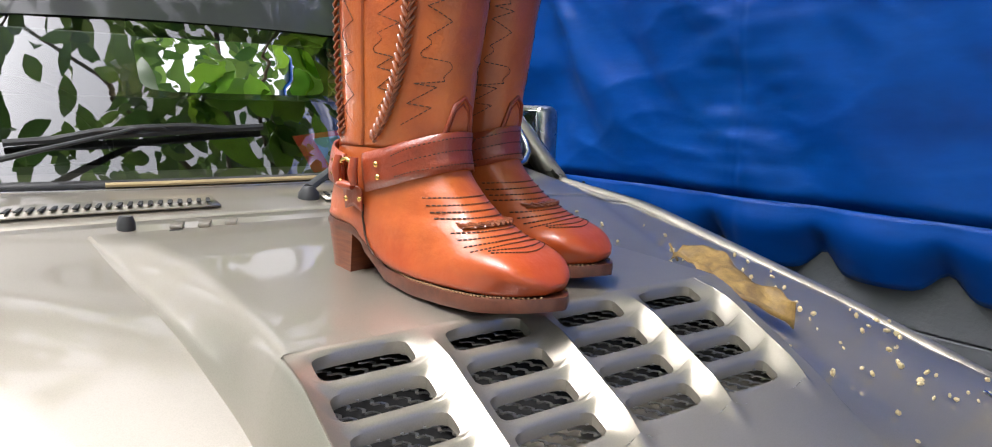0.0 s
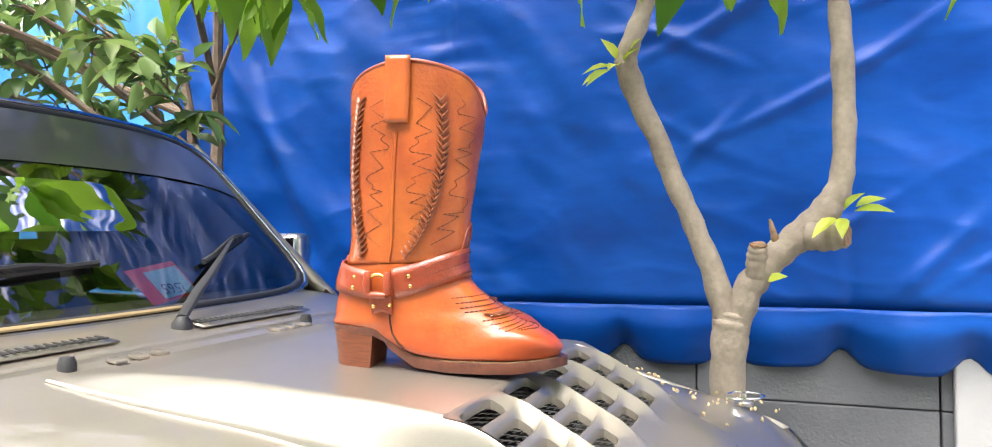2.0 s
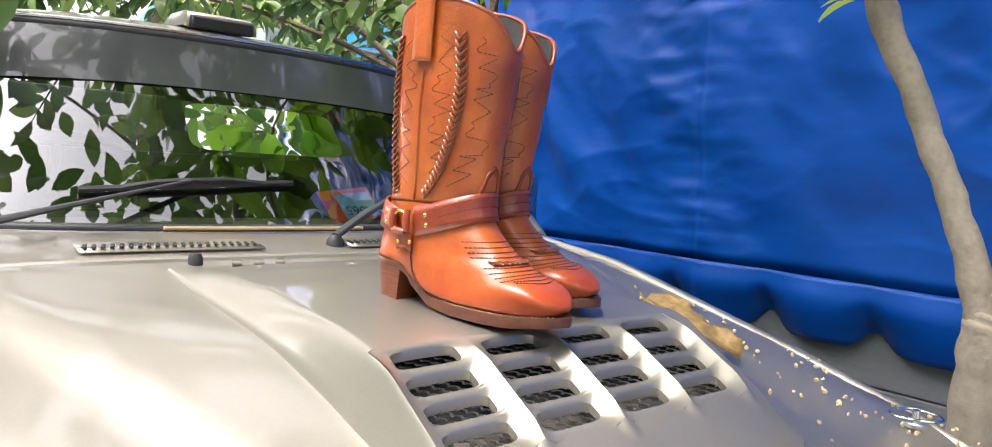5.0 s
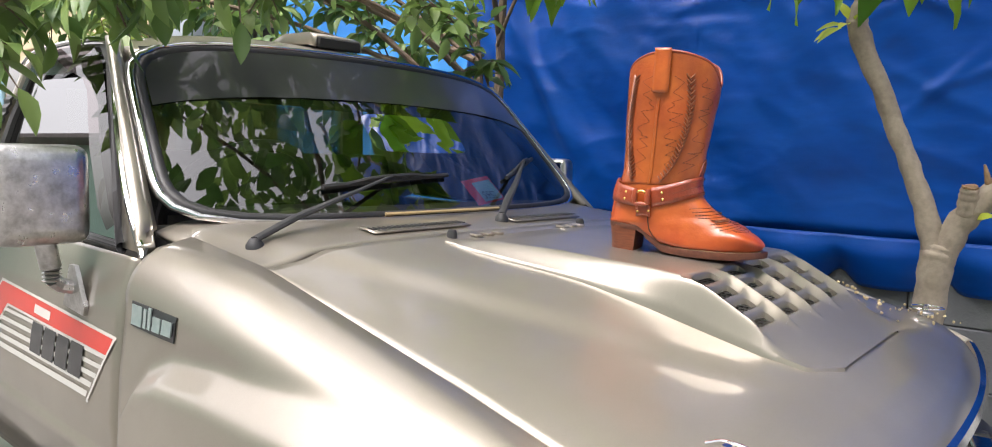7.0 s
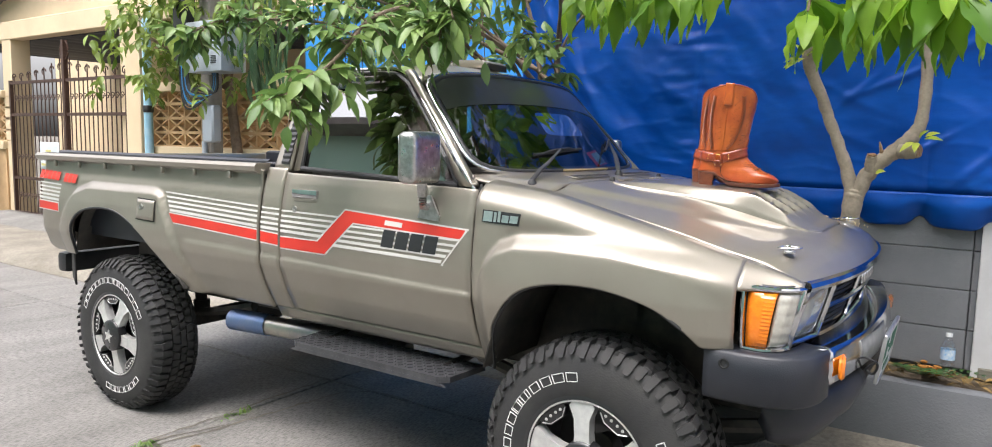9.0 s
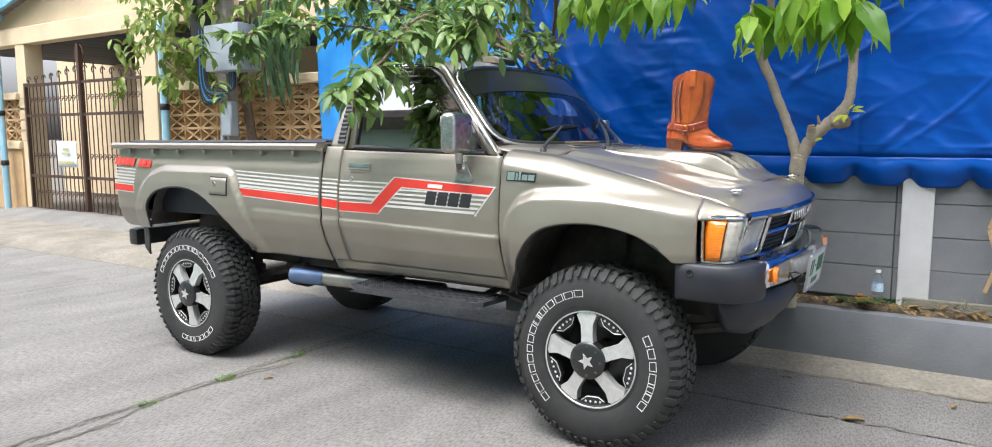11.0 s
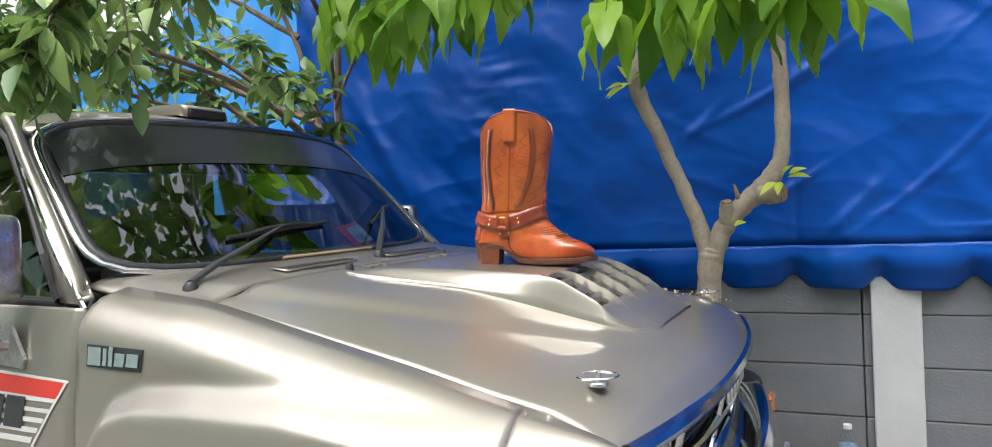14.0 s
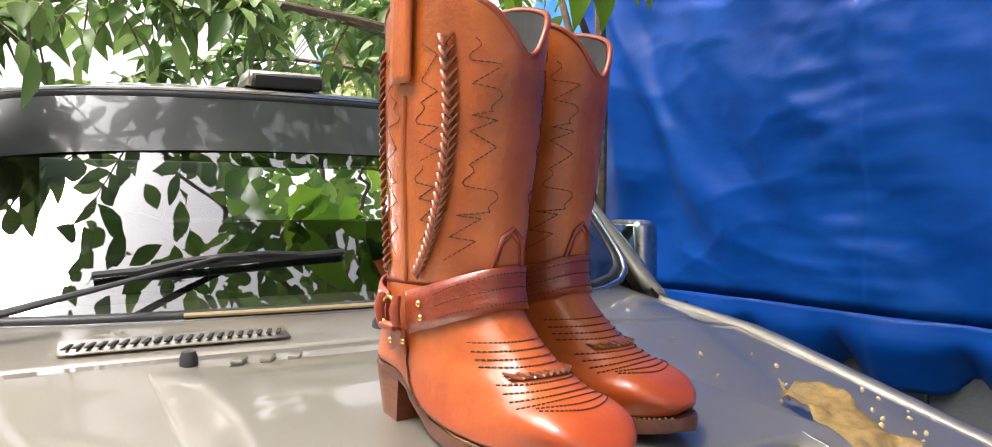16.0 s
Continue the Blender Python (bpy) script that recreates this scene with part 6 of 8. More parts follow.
    rot = Matrix((ex_, ey, ez)).transposed().to_4x4()
    yr.matrix_local = Matrix.Translation(screen(0.225, 0.135) - Vector((0.75, 0, 0.66)) * 0.002) @ rot @ Matrix.Rotation(math.pi, 4, "Z")
    # bright strip of worn sealant at the foot of the screen
    bm = bmn()
    tube(bm, [screen(-0.35 + 0.55 * k / 20, 0.012) + Vector((0.75, 0, 0.66)) * 0.010 for k in range(21)], 0.004, 6)
    part("screen_sealant", bm, material("old_sealant", (0.42, 0.32, 0.16), 0.7), glass)


make_decals()


# ---------- boots ----------
BOOT = [  # back point, front point (x, z), half width, squareness
    ((0.020, 0.352), (0.196, 0.348), 0.052, 2.3), ((0.0195, 0.34), (0.196, 0.336), 0.052, 2.3), ((0.019, 0.29), (0.192, 0.287), 0.051, 2.3), ((0.019, 0.24), (0.185, 0.237), 0.049, 2.3),
    ((0.020, 0.19), (0.178, 0.188), 0.046, 2.3), ((0.0195, 0.15), (0.174, 0.152), 0.0425, 2.3), ((0.014, 0.125), (0.171, 0.130), 0.0405, 2.3),
    ((0.007, 0.100), (0.180, 0.108), 0.039, 2.4), ((0.002, 0.078), (0.193, 0.094), 0.0385, 2.5), ((0.000, 0.060), (0.207, 0.083), 0.039, 2.6),
    ((0.003, 0.050), (0.220, 0.0735), 0.0395, 2.8), ((0.060, 0.040), (0.234, 0.0655), 0.0405, 2.9), ((0.110, 0.021), (0.246, 0.0590), 0.0435, 3.1),
    ((0.160, 0.015), (0.258, 0.0555), 0.0460, 3.3), ((0.205, 0.015), (0.269, 0.0510), 0.0460, 3.3), ((0.240, 0.016), (0.279, 0.0465), 0.0425, 3.1), ((0.262, 0.017), (0.287, 0.0410), 0.0360, 2.9),
    ((0.280, 0.019), (0.2940, 0.0355), 0.0260, 2.6), ((0.292, 0.021), (0.2985, 0.030), 0.013, 2.3)]


def sole_half(x):
    return ramp(x, [0.0, 0.008, 0.03, 0.06, 0.11, 0.16, 0.205, 0.24, 0.265, 0.285, 0.298, 0.304], [0.010, 0.024, 0.033, 0.034, 0.036, 0.046, 0.049, 0.045, 0.038, 0.028, 0.014, 0.002])


def sole_z(x):
    return ramp(x, [0.0, 0.06, 0.075, 0.115, 0.16, 0.24, 0.30], [0.050, 0.047, 0.041, 0.0150, 0.0120, 0.0130, 0.0180])


def boot_rings():
    """Loft stations, smoothed between those given."""
    keys = np.array([[b[0], b[1], f[0], f[1], w, q] for b, f, w, q in BOOT])
    t = np.arange(len(keys))
    fine = np.linspace(0, len(keys) - 1, 4 * (len(keys) - 1) + 1)
    res = []
    for x in fine:
        i = min(int(x), len(keys) - 2)
        u = x - i
        p0, p1, p2, p3 = keys[max(i - 1, 0)], keys[i], keys[i + 1], keys[min(i + 2, len(keys) - 1)]
        res.append(0.5 * (2 * p1 + (p2 - p0) * u + (2 * p0 - 5 * p1 + 4 * p2 - p3) * u * u + (3 * p1 - p0 - 3 * p2 + p3) * u ** 3))
    return res


RINGS = boot_rings()


def ring_point(r, a, out=0.0):
    """a: 0 at the front, pi at the back, positive to -y (the outer side)."""
    bx_, bz, fx, fz, w, q = r
    c, s_ = math.cos(a), math.sin(a)
    if c < 0:
        q = q + 7.0 * step(0.03, 0.12, bx_)
    m_ = (abs(c) ** q + abs(s_) ** q) ** (-1 / q)
    u, v = c * m_, s_ * m_
    cx, cz, hx, hz = (bx_ + fx) / 2, (bz + fz) / 2, (fx - bx_) / 2, (fz - bz) / 2
    L = math.hypot(hx, hz) or 1e-6
    return Vector((cx + u * (hx + hx / L * out), -v * (w + out), cz + u * (hz + hz / L * out)))


def top_drop(a):
    """The scalloped top edge: dips at front and back."""
    d = abs((a + math.pi) % (2 * math.pi) - math.pi)
    return 0.036 * math.exp(-(d / 0.42) ** 2) + 0.022 * math.exp(-((math.pi - d) / 0.55) ** 2) - 0.020 * (abs(math.sin(a)) ** 3)


def shaft(a, z, out=0.0):
    """A point of the shaft's surface at height z and angle a."""
    lo = 0
    for k, r in enumerate(RINGS):
        if (r[1] + r[3]) / 2 >= z:
            lo = k
    r0, r1 = RINGS[lo], RINGS[min(lo + 1, len(RINGS) - 1)]
    m0, m1 = (r0[1] + r0[3]) / 2, (r1[1] + r1[3]) / 2
    t = 0 if m0 == m1 else (m0 - z) / (m0 - m1)
    return ring_point(r0 + (r1 - r0) * t, a, out)


def make_boot(place, turn, mirror, label):
    boot = thing("cowboy_boot", place, label, "boot", "pair of boots")
    boot.rotation_euler = (0, radians(1.6), radians(turn))
    boot.scale = (0.96, 1.0, 1.0)
    my = -1 if mirror else 1

    def put(name, bm, mat, lab="", smooth=50, solid=0.0, **k):
        if mirror:
            for v in bm.verts:
                v.co.y *= -1
            bmesh.ops.reverse_faces(bm, faces=bm.faces[:])
        return part(name, bm, mat, boot, lab, smooth=smooth, solid=solid)
    N = 56
    split = next(k for k, r in enumerate(RINGS) if r[3] < 0.131)
    for name, rs, mat, lab in (("shaft", RINGS[:split + 1], LEATHER, "tan leather shaft with stitched flames"), ("vamp", RINGS[split:], LEATHER_VAMP, "polished reddish tan foot")):
        bm = bmn()
        rows = []
        for k, r in enumerate(rs):
            row = []
            for i in range(N):
                a = 2 * math.pi * i / N
                p = ring_point(r, a)
                if name == "shaft" and p.z > 0.25:
                    p.z -= top_drop(a) * step(0.25, 0.35, p.z)
                if name == "vamp":
                    # creases over the instep and ankle
                    p.y += 0.0012 * noise.noise((p.x * 40, p.y * 30, p.z * 60)) * (p.z > 0.05)
                else:
                    p += 0.0014 * noise.noise_vector((p.x * 14, p.y * 14, p.z * 30 + 3))
                row.append(bm.verts.new(p))
            rows.append(row)
        for a_, b_ in zip(rows, rows[1:]):
            for i in range(N):
                bm.faces.new((a_[i], b_[i], b_[(i + 1) % N], a_[(i + 1) % N]))
        if name == "vamp":
            bm.faces.new(rows[-1][::-1])
        bmesh.ops.recalc_face_normals(bm, faces=bm.faces[:])
        if name == "shaft":
            bm.normal_update()
            f0 = max(bm.faces, key=lambda f: -f.calc_center_median().y)
            if f0.normal.y > 0:
                bmesh.ops.reverse_faces(bm, faces=bm.faces[:])
        put(name, bm, mat, lab, smooth=75, solid=0.0026 if name == "shaft" else 0)
    bm = bmn()  # lining
    rows = [[bm.verts.new(ring_point(r, 2 * math.pi * i / N, -0.0045) - Vector((0, 0, 0.002 + (top_drop(2 * math.pi * i / N) * step(0.25, 0.35, (r[1] + r[3]) / 2))))) for i in range(N)] for r in RINGS[:split]]
    for a_, b_ in zip(rows, rows[1:]):
        for i in range(N):
            bm.faces.new((a_[i], b_[i], b_[(i + 1) % N], a_[(i + 1) % N]))
    bm.faces.new(rows[-1])
    put("lining", bm, LINING, "dark grey boot lining", smooth=75)
    bm = bmn()  # rolled top binding
    tube(bm, [ring_point(RINGS[0], 2 * math.pi * i / 64, -0.001) - Vector((0, 0, top_drop(2 * math.pi * i / 64) + 0.0005)) for i in range(65)], 0.0028, 8, cap=False)
    put("top_binding", bm, LEATHER_RED)
    # sole and welt
    xs = [0.304 * (k / 60) for k in range(61)]
    bm = bmn()
    rows = []
    for x in xs:
        h, z = sole_half(x), sole_z(x)
        th = 0.0110 if x > 0.08 else 0.007
        lift = 0.008 * step(0.24, 0.304, x)
        rows.append([bm.verts.new(p) for p in ((x, -h, z + 0.002), (x, -h - 0.0015, z - th * 0.35), (x, -h, z - th + lift * 0.2), (x, h, z - th + lift * 0.2), (x, h + 0.0015, z - th * 0.35), (x, h, z + 0.002))])
    for a_, b_ in zip(rows, rows[1:]):
        for i in range(6):
            bm.faces.new((a_[i], b_[i], b_[(i + 1) % 6], a_[(i + 1) % 6]))
    bm.faces.new(rows[0])
    bm.faces.new(rows[-1][::-1])
    bmesh.ops.recalc_face_normals(bm, faces=bm.faces[:])
    put("sole", bm, WELT, "dark brown leather sole with a stitched welt", smooth=40)
    bm = bmn()
    for s in (-1, 1):
        k = 0.03
        while k < 0.296:
            h = sole_half(k) - 0.0028
            box(bm, (k, s * h, sole_z(k) + 0.0026), (0.0024, 0.0010, 0.0012))
            k += 0.0038
    tagged(put("welt_stitch", bm, PALE_THREAD, smooth=0), kind="stuff")
    bm = bmn()  # stacked heel
    rows = []
    for z, g in ((0.046, 0.0), (0.030, -0.002), (0.014, -0.004), (0.0, -0.0055)):
        row = []
        outline = [(0.060 + g * 0.6, -0.033 - g * 0.0)] + [(0.033 + (0.034 + g) * math.cos(t), (0.0335 + g) * math.sin(t)) for t in (math.pi * (1.5 - k / 14) for k in range(15))] + [(0.060 + g * 0.6, 0.033)]
        for x, y in outline:
            row.append(bm.verts.new((x, max(-0.0335 - g, min(0.0335 + g, y)) if False else y * (1 + g * 4), z)))
        rows.append(row)
    for a_, b_ in zip(rows, rows[1:]):
        for i in range(len(a_)):
            bm.faces.new((a_[i], a_[(i + 1) % len(a_)], b_[(i + 1) % len(a_)], b_[i]))
    bm.faces.new(rows[0])
    bm.faces.new(rows[-1][::-1])
    bmesh.ops.recalc_face_normals(bm, faces=bm.faces[:])
    put("heel", bm, STACK, "stacked reddish brown leather heel", smooth=30)
    # pull tabs on both sides
    for side_a in (math.pi / 2, -math.pi / 2):
        ca = side_a + (0.12 if side_a > 0 else -0.12)
        bm = bmn()
        prev = None
        for k in range(15):
            z = 0.377 - 0.082 * k / 14
            row = []
            for da in (-0.17, -0.085, 0, 0.085, 0.17):
                row.append(bm.verts.new(shaft(ca + da, min(z, 0.348), 0.0042) + Vector((0, 0, max(0, z - 0.348) * 0.9))))
            if prev:
                for j in range(4):
                    bm.faces.new((prev[j], row[j], row[j + 1], prev[j + 1]))
            prev = row
        put("pull_tab", bm, LEATHER, "plain tan pull tab", smooth=60, solid=0.003)
    # side seam piping
    for sg in (1, -1):
        bm = bmn()
        tube(bm, [shaft(sg * (math.pi / 2 + 0.13), 0.285 - 0.155 * k / 20, 0.0006) for k in range(21)], 0.0022, 6)
        tube(bm, [shaft(sg * (math.pi / 2 + 0.16), 0.285 - 0.155 * k / 20, 0.0004) for k in range(21)], 0.0016, 6)
        put("side_seam", bm, LEATHER)
    # braided laces: one towards the back, one curving towards the front
    for sg in (1, -1):
        for braid, line in enumerate(([(2.30, 0.325), (2.38, 0.28), (2.42, 0.23), (2.34, 0.18), (2.18, 0.138)], [(1.10, 0.328), (1.02, 0.28), (1.02, 0.24), (1.10, 0.20), (1.24, 0.167), (1.48, 0.136)])):
            pts = smoothed([(a, z, 0) for a, z in line], 10)
            bm = bmn()
            n = 26
            for k in range(n):
                t = k / n * (len(pts) - 1)
                i = int(t)
                p = pts[i].lerp(pts[i + 1], t - i)
                q = pts[min(i + 2, len(pts) - 1)]
                for e in (-1, 1):
                    w = 0.085
                    p0 = shaft(sg * (p.x + e * w), p.y + 0.002, 0.001)
                    p1 = shaft(sg * (p.x + e * w * 0.3), p.y - 0.004, 0.0042)
                    p2 = shaft(sg * (p.x - e * w * 0.25), p.y - 0.0085, 0.0022)
                    tube(bm, [p0, p1, p2], [0.0016, 0.0026, 0.0016], 5, flat=0.7)
            put("braided_lace", bm, LACE, "dark braided leather lacing", smooth=60)
    # flame stitching as thread lines
    for sg in (1, -1):
        bm = bmn()
        rnd = random.Random(11)
        lines = []
        for base, amp, flip in ((1.92, 0.26, 1), (2.62, 0.16, 1), (1.38, 0.24, -1), (0.72, 0.30, -1)):
            zz, pts, k = 0.325, [], 0
            while zz > 0.145:
                loop = rnd.random() < 0.18
                a = base + flip * (amp if k % 2 else -amp * 0.2) * rnd.uniform(0.7, 1.1) - (0.35 * max(0, 0.21 - zz) / 0.07 * (base < 1.0) * -1)
                if loop:
                    for t in range(7):
                        pts.append((a + 0.07 * math.sin(t * 0.95) * flip, zz - 0.0028 * t))
                    zz -= 0.020
                else:
                    pts.append((a, zz))
                    zz -= rnd.uniform(0.007, 0.019) if k % 2 else rnd.uniform(-0.006, 0.004) + 0.008
                k += 1
            lines.append(pts)
        for pts in lines:
            for (a0, z0), (a1, z1) in zip(pts, pts[1:]):
                m = max(2, int(math.hypot((a1 - a0) * 0.05, z1 - z0) / 0.0036))
                for j in range(m):
                    t0, t1 = j / m, (j + 0.72) / m
                    p, q = shaft(sg * (a0 + (a1 - a0) * t0), z0 + (z1 - z0) * t0, 0.0004), shaft(sg * (a0 + (a1 - a0) * t1), z0 + (z1 - z0) * t1, 0.0004)
                    tube(bm, [p, q], 0.00045, 4, cap=False)
        tagged(put("flame_stitching", bm, THREAD, "dark zigzag flame stitching", smooth=0), kind="stuff")
    # harness: ankle strap, lower strap, ring and rivets
    def strap(name, line, half, out, n=40, lab="dark red leather harness strap"):
        """line: (a, z) round the boot."""
        bm = bmn()
        pts = smoothed([(a, z, 0) for a, z in line], 8)
        prev = None
        for p in pts:
            row = [bm.verts.new(shaft(p.x, p.y + half * (j / 2 - 1), out + (0.0012 if j in (1, 2, 3) else 0))) for j in range(5)]
            if prev:
                for j in range(4):
                    bm.faces.new((prev[j], row[j], row[j + 1], prev[j + 1]))
            prev = row
        put(name, bm, LEATHER_RED, lab, smooth=60, solid=0.0028)
    RA = 1.80
    strap("ankle_strap", [(RA - 0.16, 0.104), (1.30, 0.110), (0.9, 0.119), (0.45, 0.126), (0.0, 0.128), (-0.45, 0.126), (-0.9, 0.119), (-1.30, 0.110), (-RA + 0.16, 0.104)], 0.0180, 0.0036)
    strap("heel_strap", [(RA + 0.16, 0.104), (2.2, 0.108), (2.7, 0.114), (math.pi, 0.116), (2 * math.pi - 2.7, 0.114), (2 * math.pi - 2.2, 0.108), (2 * math.pi - RA - 0.16, 0.104)], 0.0155, 0.0034)
    bm = bmn()  # three rows of stitching along the ankle strap
    for off in (-0.0125, 0.0, 0.0125):
        line = smoothed([(a, z + off * (0.6 + 0.4 * abs(math.cos(a))), 0) for a, z in ((1.15, 0.112), (0.9, 0.119), (0.45, 0.126), (0.0, 0.128), (-0.45, 0.126), (-0.9, 0.119), (-1.15, 0.112))], 14)
        for p, q in zip(line[::2], line[1::2]):
            tube(bm, [shaft(p.x, p.y, 0.0068), shaft(q.x, q.y, 0.0068)], 0.00055, 4, cap=False)
    tagged(put("strap_stitching", bm, THREAD, "dark stitching along the strap", smooth=0), kind="stuff")
    for sg in (1, -1):
        c = shaft(sg * RA, 0.104, 0.009)
        bm = bmn()  # lower strap under the instep
        prev = None
        for k in range(6):
            t = k / 12
            z = 0.092 - 0.050 * t
            row = []
            for j in range(5):
                a = sg * (RA + (j / 2 - 1) * (0.15 - 0.06 * t) - 0.02 * t)
                p = shaft(a, 0.094 - 0.03 * t, 0.0045)
                p.z = z - 0.004 * abs(j / 2 - 1)
                p.y = -sg * max(abs(p.y), 0.040) if False else p.y
                row.append(bm.verts.new(p))
            if prev:
                for j in range(4):
                    bm.faces.new((prev[j], row[j], row[j + 1], prev[j + 1]))
            prev = row
        put("strap_end", bm, LEATHER_RED, "dark red leather strap end with rivets", smooth=60, solid=0.0026)
        bm = bmn()  # counter seam from the strap down to the sole
        seam = []
        for x_, z_ in ((0.086, 0.072), (0.084, 0.062), (0.085, 0.052), (0.089, 0.042), (0.096, 0.033), (0.106, 0.025)):
            near = min(((r, 0.9 + 0.04 * k) for r in RINGS for k in range(40)), key=lambda e: (ring_point(e[0], e[1]).x - x_) ** 2 + (ring_point(e[0], e[1]).z - z_) ** 2)
            seam.append(ring_point(near[0], sg * near[1], 0.0006))
        tube(bm, seam, 0.0012, 5)
        put("counter_seam", bm, THREAD)
        bm = bmn()
        tube(bm, [c + Vector((0.0125 * math.cos(t), -sg * 0.003, 0.0125 * math.sin(t))) for t in (2 * math.pi * k / 24 for k in range(25))], 0.0024, 8, cap=False)
        put("harness_ring", bm, BRASS, "brass harness ring")
        for d in (-1, 0, 1):  # leather keepers folded round the ring
            bm = bmn()
            e = c + Vector((0.0125 * d, -sg * 0.001, -0.0125 if d == 0 else 0.002))
            if d == 0:
                tube(bm, [e + Vector((-0.010, -sg * 0.002, 0.0)), e + Vector((0, -sg * 0.0045, 0.001)), e + Vector((0.010, -sg * 0.002, 0.0))], [0.0045, 0.0055, 0.0045], 8, flat=0.8)
            else:
                tube(bm, [e + Vector((0, -sg * 0.002, -0.013)), e + Vector((0, -sg * 0.0045, 0)), e + Vector((0, -sg * 0.002, 0.013))], [0.0045, 0.0058, 0.0045], 8, flat=0.8)
            put("strap_keeper", bm, LEATHER_RED, smooth=60)
        for a, z in ((RA - 0.42, 0.101), (RA - 0.42, 0.113), (RA + 0.40, 0.101), (RA + 0.40, 0.113), (RA - 0.10, 0.080), (RA + 0.10, 0.080)):
            bm = bmn()
            p = shaft(sg * a, z, 0.0068)
            for k in range(3):
                rr = (0.0030, 0.0024, 0.0008)[k]
                hh = (0.0, 0.0012, 0.0020)[k]
                ring = [bm.verts.new(p + Vector((rr * math.cos(t), -sg * hh, rr * math.sin(t)))) for t in (2 * math.pi * i / 8 for i in range(8))]
                if k:
                    for i in range(8):
                        bm.faces.new((last_[i], last_[(i + 1) % 8], ring[(i + 1) % 8], ring[i]))
                last_ = ring
            bm.faces.new(ring)
            put("rivet", bm, BRASS, "brass rivet")
    # rows of stitching and the laced band across the instep
    def across(k, a, out):
        return ring_point(RINGS[int(k)] + (RINGS[min(int(k) + 1, len(RINGS) - 1)] - RINGS[int(k)]) * (k - int(k)), a, out)
    bm = bmn()
    for k in (33, 35, 37, 39, 43.5, 45.5, 47.5, 49.5):
        for i in range(30):
            a0, a1 = -0.95 + 1.9 * i / 30, -0.95 + 1.9 * (i + 0.7) / 30
            tube(bm, [across(k, a0, 0.0004), across(k, a1, 0.0004)], 0.0007, 4, cap=False)
    for t in range(2):
        for i in range(26):  # toe medallion
            u0, u1 = i / 26, (i + 0.7) / 26
            f = lambda u: across(51.5 + (3.5 if t else 2.0) * math.sin(math.pi * u) - (0 if t else 1.0), -0.75 + 1.5 * u, 0.0004)
            tube(bm, [f(u0), f(u1)], 0.0007, 4, cap=False)
    tagged(put("instep_stitching", bm, THREAD, smooth=0), kind="stuff")
    bm = bmn()
    for i in range(9):
        a = -0.62 + 1.24 * i / 8
        for e in (-1, 1):
            tube(bm, [across(41.3 + e * 0.8, a - 0.05, 0.001), across(41.3, a + 0.04, 0.0036), across(41.3 - e * 0.8, a + 0.12, 0.0014)], [0.0016, 0.0026, 0.0016], 5, flat=0.7)
    put("instep_lace", bm, LACE, smooth=60)
    # tongue outline above the strap at the front
    bm = bmn()
    pts = [(0.40, 0.141), (0.30, 0.158), (0.22, 0.170), (0.0, 0.178), (-0.22, 0.170), (-0.30, 0.158), (-0.40, 0.141)]
    tube(bm, [shaft(a, z, 0.0012) for a, z in pts], 0.0022, 6)
    tube(bm, [shaft(a * 0.86, z - 0.006, 0.0006) for a, z in pts], 0.0009, 5)
    put("tongue_edge", bm, LEATHER_RED, smooth=60)
    return boot


PALE_THREAD = material("pale_thread", (0.35, 0.22, 0.11), 0.8)
BOOT_Z = 1.3135
make_boot((0.113, -0.097, BOOT_Z), 13, False, "tan leather harness cowboy boot with braided lacing on the bonnet")
make_boot((0.055, -0.002, BOOT_Z + 0.003), 18, True, "tan leather harness cowboy boot standing behind its twin")


# ---------- trees ----------
class Leaves:
    """Collects many leaves into one mesh."""

    def __init__(self):
        self.v, self.f = [], []

    def add(self, base, way, up, length, width, fold=0.25, droop=0.3):
        way = Vector(way).normalized()
        side_ = way.cross(Vector(up))
        if side_.length < 1e-3:
            side_ = way.cross(Vector((1, 0, 0)))
        side_.normalize()
        nrm = side_.cross(way)
        n0 = len(self.v)
        prof = ((0.0, 0.05), (0.14, 0.55), (0.36, 1.0), (0.62, 0.88), (0.84, 0.45), (1.0, 0.02))
        for t, w in prof:
            c = Vector(base) + way * length * t - nrm * (droop * length * t * t)
            h = width * w / 2
            self.v += [tuple(c - side_ * h + nrm * h * fold * 2), tuple(c), tuple(c + side_ * h + nrm * h * fold * 2)]
        for k in range(len(prof) - 1):
            a = n0 + 3 * k
            self.f += [(a, a + 1, a + 4, a + 3), (a + 1, a + 2, a + 5, a + 4)]

    def mesh(self, name, mat):
        me = bpy.data.meshes.new(name)
        me.from_pydata(self.v, [], self.f)
        me.materials.append(mat)
        me.shade_smooth()
        return me


def crown(name, leaves, mat, parent, label):
    ob = new(name, leaves.mesh(name, mat))
    ob.parent = parent
    return tagged(ob, label, kind="stuff")


def rand_dir(rnd):
    return Vector((rnd.gauss(0, 1), rnd.gauss(0, 1), rnd.gauss(0, 1))).normalized()


